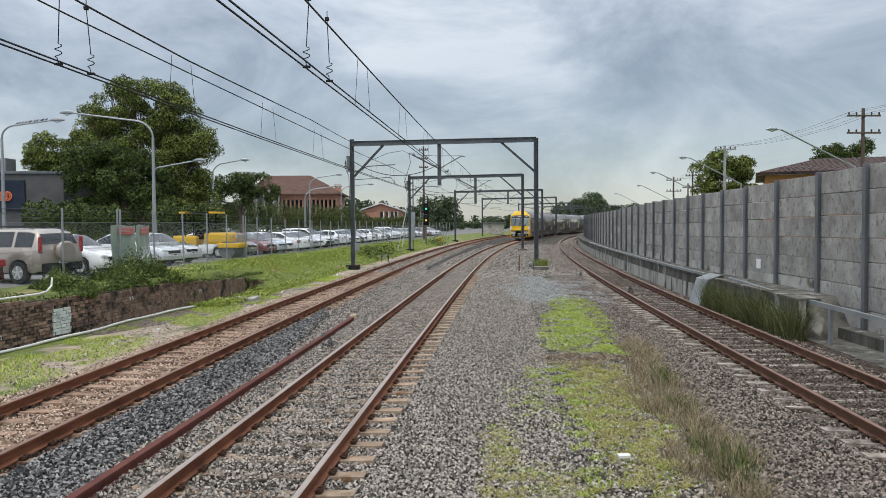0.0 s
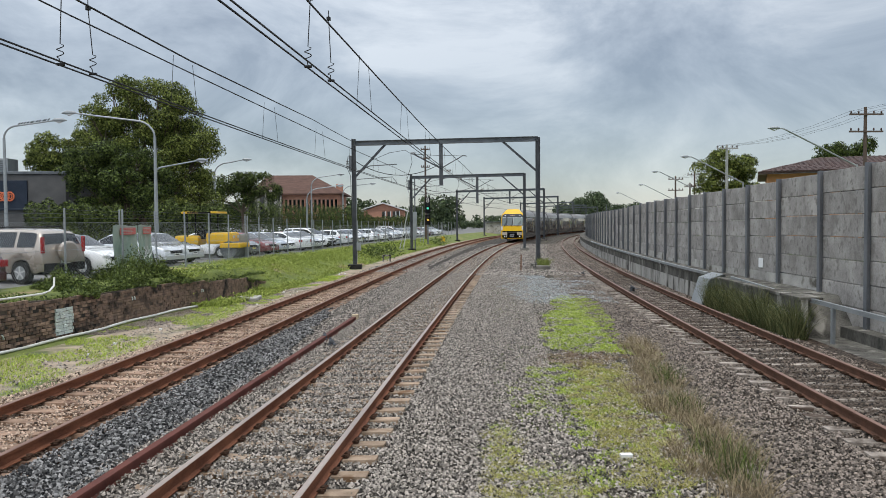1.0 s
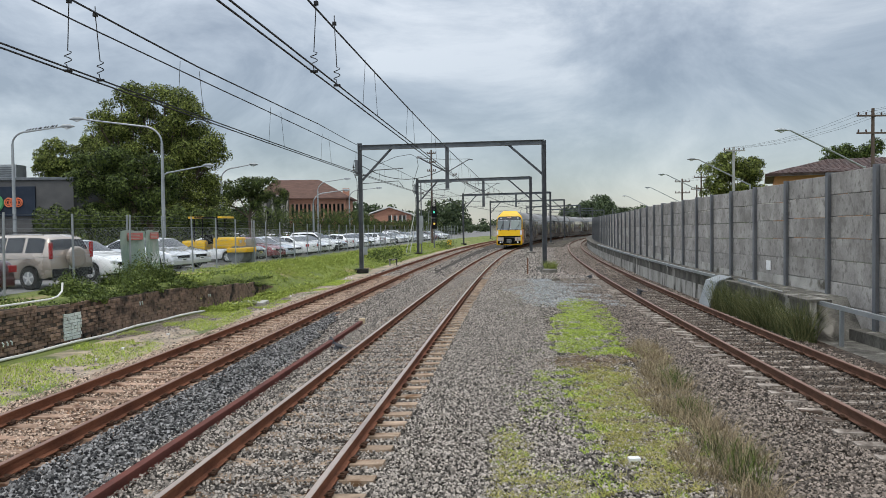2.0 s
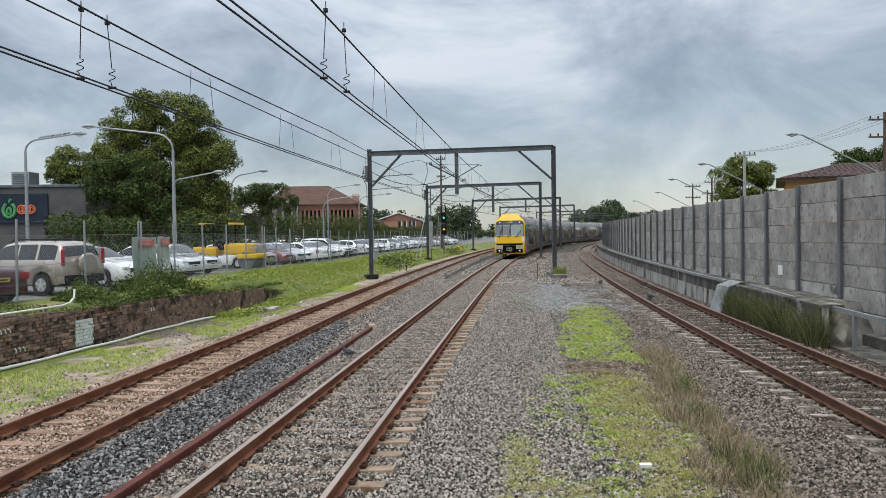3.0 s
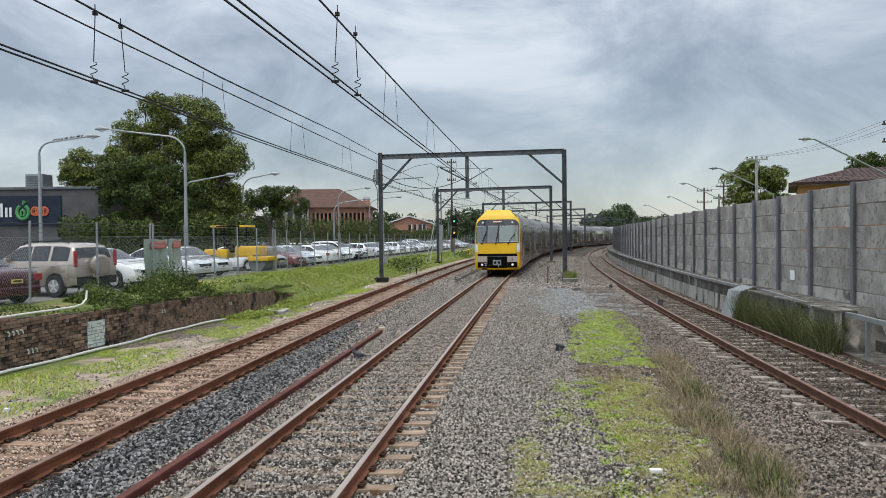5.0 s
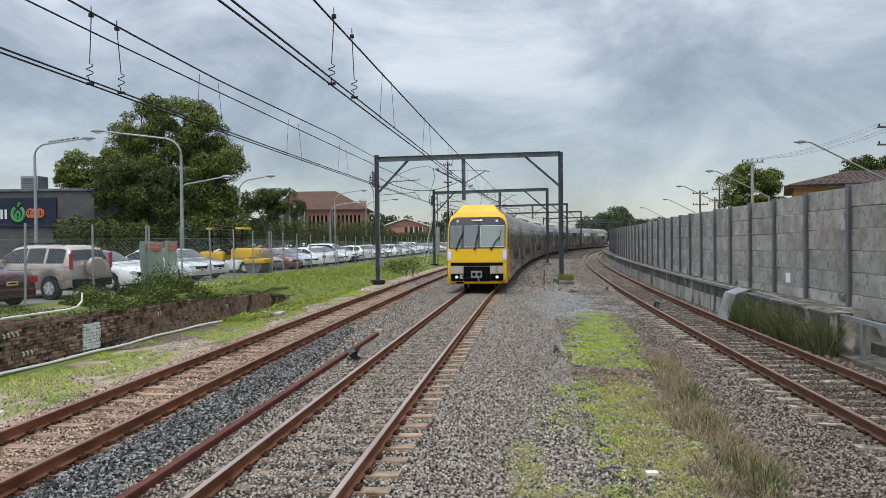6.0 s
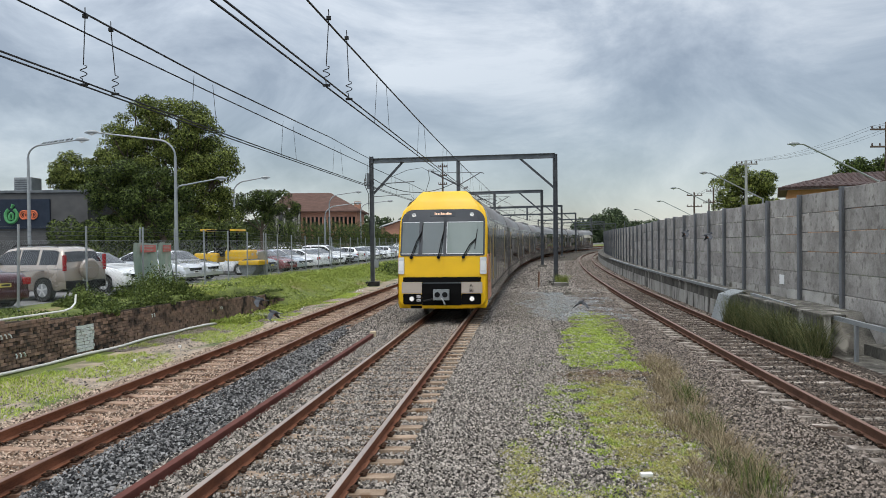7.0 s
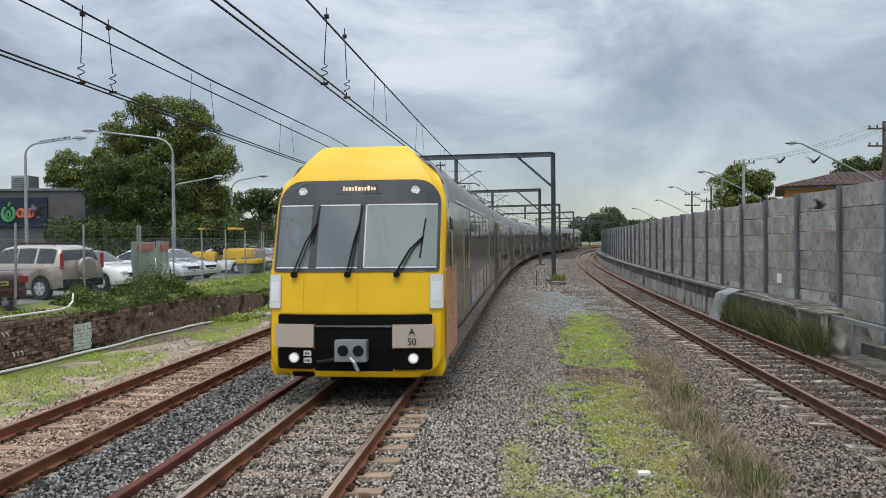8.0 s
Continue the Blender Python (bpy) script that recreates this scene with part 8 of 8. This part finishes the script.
# switch gear on the first masts
for (x_, y_) in ((PORTALS[0][0][0], PORTALS[0][0][1]), (PORTALS[1][0][0], PORTALS[1][0][1])):
    sw = thing("mast_switch", "dark overhead-line switch and feeder cable on a mast", "switch")
    part("bracket", box(x_ - .3, x_ - .13, y_ - .1, y_ + .1, 5.9, 6.9, .02), "galv_dark", sw)
    part("insulator", joined(*[tube_data([(x_ - .4, y_, 6.1 + k * .1), (x_ - .4, y_, 6.15 + k * .1)], .07, 8) for k in range(5)]), "insul", sw)
    part("feeder_cable", tube_data([(x_ - .35, y_, 6.9), (x_ - .45, y_ - .1, 6.2), (x_ - .2, y_ - .12, 5.6), (x_ - .16, y_ - .14, 3)], .02, 5), "wire", sw)
    xb_ = at_y("B", y_) - 1.75
    part("feeder_cable", tube_data([Vector((x_, y_, 6.6)).lerp(Vector((xb_, y_, 6.4)), f) - Vector((0, 0, 3.4 * f * (1 - f))) for f in np.linspace(0, 1, 12)], .022, 5), "wire", sw)
    part("operating_rod", tube_data([(x_ + .16, y_ - .16, .2), (x_ + .16, y_ - .16, 5.6)], .016, 5), "galv", sw)
    part("switch_box", box(x_ + .13, x_ + .4, y_ - .3, y_ - .1, .9, 1.4, .02), "galv", sw)

# equipment on the second portal's mast
eq = thing("mast_cabinet", "tall grey equipment cabinet on a portal mast", "cabinet")
x_, y_ = PORTALS[1][0]
part("body", box(x_ + .14, x_ + .56, y_ - .25, y_ + .15, 1.1, 3.7, .03), "galv", eq)
part("door", box(x_ + .18, x_ + .52, y_ - .275, y_ - .25, 1.2, 3.6, .01), "galv", eq)
part("handle", box(x_ + .46, x_ + .49, y_ - .30, y_ - .275, 2.2, 2.5, .005), "black", eq)
part("support_post", box(x_ + .3, x_ + .42, y_ - .1, y_ + .02, BED - .1, 7.1, .01), "galv_dark", eq)
part("bracket", box(x_ + .1, x_ + .34, y_ - .06, y_ + .06, 6.6, 6.72, .01), "galv_dark", eq)
for xa_, za_, xb_, zb_ in ((-1.95, BED - .1, -.86, 4.6), (-1.6, BED - .1, -1.1, 2.1)):
    tagged(part("leaning_pole", tube_data([(xa_, y_ - 2.0, za_), (xb_, y_ - .25, zb_)], .05, 7), "pale_pole"), "pale pole leaning towards a portal mast", "pole", "leaning poles")
# ---- pigeons: on the ground, then startled into flight ----
BIRD_A = [(0.00, 17.00, 46.00, 1.00), (2.10, 17.00, 46.00, 1.00), (2.45, 15.00, 42.50, 4.70), (2.75, 11.60, 37.00, 4.00), (3.00, 8.34, 30.00, 0.39), (3.20, 5.66, 25.00, 0.21), (3.40, 4.57, 23.00, 0.18), (3.60, 3.62, 20.50, 0.12), (3.80, 3.15, 19.80, 0.06), (4.00, 2.90, 19.00, -0.03), (4.20, 2.78, 18.49, -0.15), (6.40, 2.78, 18.49, -0.15), (6.60, 3.19, 20.50, 0.15), (6.80, 3.62, 21.50, 0.40), (7.00, 4.27, 22.50, 0.67), (7.20, 5.14, 23.00, 0.98), (7.40, 6.22, 23.00, 1.53), (7.60, 7.31, 22.00, 1.90), (7.80, 8.27, 20.50, 2.60), (8.00, 9.66, 19.00, 3.26)]
BIRD_B = [(0.00, 8.53, 30.11, -0.09), (6.10, 8.53, 30.11, -0.09), (6.40, 8.29, 30.00, 1.91), (6.60, 8.84, 30.00, 2.05), (6.80, 9.33, 30.00, 2.39), (7.00, 9.82, 30.00, 2.75), (7.20, 10.32, 30.00, 2.98), (7.40, 10.68, 29.50, 3.56), (7.55, 11.23, 29.50, 4.25), (7.70, 12.50, 31.00, 4.66), (8.00, 14.60, 32.00, 5.64)]
BIRD_C = [(0.00, 8.61, 39.76, -0.15), (6.20, 8.61, 39.76, -0.15), (6.45, 8.76, 30.00, 1.28), (6.70, 8.57, 26.00, 1.95), (6.90, 9.01, 26.00, 2.39), (7.10, 9.57, 26.00, 2.85), (7.30, 10.18, 26.00, 3.25), (7.50, 10.77, 26.00, 3.96), (8.00, 14.03, 28.00, 5.26)]
BIRD_D = [(0.00, -2.02, 17.6, -0.16), (6.00, -2.02, 17.6, -0.16), (6.20, -2.32, 17.50, 0.18), (6.40, -2.96, 19.00, 0.23), (6.60, -3.50, 20.00, 0.46), (6.80, -4.23, 21.00, 0.87), (7.00, -4.87, 21.00, 0.98), (7.20, -5.26, 21.00, 1.52), (7.40, -5.75, 20.50, 1.77), (7.60, -6.67, 19.50, 2.33), (7.80, -7.56, 18.50, 2.93), (8.00, -8.74, 17.00, 3.21)]
BIRD_E = [(0.00, -2.28, 18.39, -0.15), (6.30, -2.28, 18.39, -0.15), (6.50, -2.85, 19.00, 0.23), (6.70, -3.62, 20.00, 0.39), (6.90, -4.12, 20.50, 0.58), (7.10, -4.76, 21.00, 0.65), (7.40, -5.69, 20.00, 0.81), (7.60, -6.67, 19.00, 1.09), (7.80, -7.61, 17.50, 1.10), (8.00, -8.85, 16.00, 1.20)]


def build_pigeon(rows):
    g = thing("pigeon", "grey pigeon that settles by the tracks and flies up", "bird", "pigeons")
    part("body", tube_data([(0, -.13, .05), (0, -.06, .065), (0, .03, .075), (0, .10, .10)], [.02, .05, .06, .035], 9), "feather", g, "", True)
    hd = part("head", tube_data([(0, .09, .10), (0, .125, .135), (0, .16, .14)], [.03, .033, .012], 8), "feather_dark", g, "", True)
    part("beak", tube_data([(0, .165, .138), (0, .19, .13)], [.008, .003], 5), "black", hd)
    part("tail", ([(-.025, -.12, .055), (.025, -.12, .055), (.05, -.25, .045), (-.05, -.25, .045), (-.025, -.12, .045), (.025, -.12, .045), (.05, -.25, .038), (-.05, -.25, .038)],
                  [(0, 1, 2, 3), (7, 6, 5, 4), (0, 4, 5, 1), (1, 5, 6, 2), (2, 6, 7, 3), (3, 7, 4, 0)]), "feather_dark", g)
    for s in (-1, 1):
        part("leg", tube_data([(s * .02, 0, .03), (s * .025, .01, -.03)], .006, 4), "orange", g)
    wings = []
    for s in (-1, 1):
        top = [(0, .08, 0), (s * .14, .10, .012), (s * .30, .0, .0), (s * .33, -.06, -.005), (s * .16, -.05, .004), (0, -.07, 0)]
        vs = top + [(x, y, z - .008) for x, y, z in top]
        w = part("wing", (vs, [tuple(range(6)), tuple(range(6, 12))[::-1]] + [(i, (i + 1) % 6, 6 + (i + 1) % 6, 6 + i) for i in range(6)]), "feather", g, "spread grey wing")
        wings.append((s, w))
    return g, wings, rows


def fly(bird):
    g, wings, rows = bird
    out = []
    for i, (t, x, y, z) in enumerate(rows):
        a, b = rows[max(0, i - 1)], rows[min(len(rows) - 1, i + 1)]
        dx, dy = b[1] - a[1], b[2] - a[2]
        ang = math.atan2(dy, dx) - math.pi / 2 if abs(dx) + abs(dy) > .05 else (out[-1][1].to_euler().z if out else 0)
        out.append((t, Matrix.Translation((x, y, z)) @ Matrix.Rotation(ang, 4, "Z")))
    walk(g, out)
    for s, w in wings:
        keys = []
        for k in range(121):
            t = k / 15
            i = max(j for j in range(len(rows)) if rows[j][0] <= t + 1e-6)
            n = rows[min(i + 1, len(rows) - 1)]
            still = i + 1 < len(rows) and (Vector(n[1:]) - Vector(rows[i][1:])).length < .01
            ang = 78 if still else (38 if k % 2 else -38)
            keys.append((t, Matrix.Translation((s * .035, .02, .085)) @ Matrix.Rotation(radians(ang * s), 4, "Y")))
        walk(w, keys)


M["feather"] = surf("grey_feathers", (0.035, 0.037, 0.042), (0.11, 0.115, 0.125), .8, 9, 60, .1)
M["feather_dark"] = surf("dark_feathers", (0.035, 0.04, 0.048), (0.10, 0.105, 0.12), .7, 9, 60, .1)
PIGEONS = [build_pigeon(r) for r in (BIRD_A, BIRD_B, BIRD_C, BIRD_D, BIRD_E)]
build_track("B", "steel rails with worn bright heads on stained sleepers", "sleeper", "railhead", 12, 330, 0.6, 1.22)
build_track("A", "rust-brown rails on rusty stained sleepers", "sleeper_rust", "railhead_rust", 12, 300, 0.6, 1.22)
build_track("C", "brown rails on pale sleepers in dark ballast", "sleeper_pale", "railhead_rust", 12, 300, 0.6, 1.25)
motions()
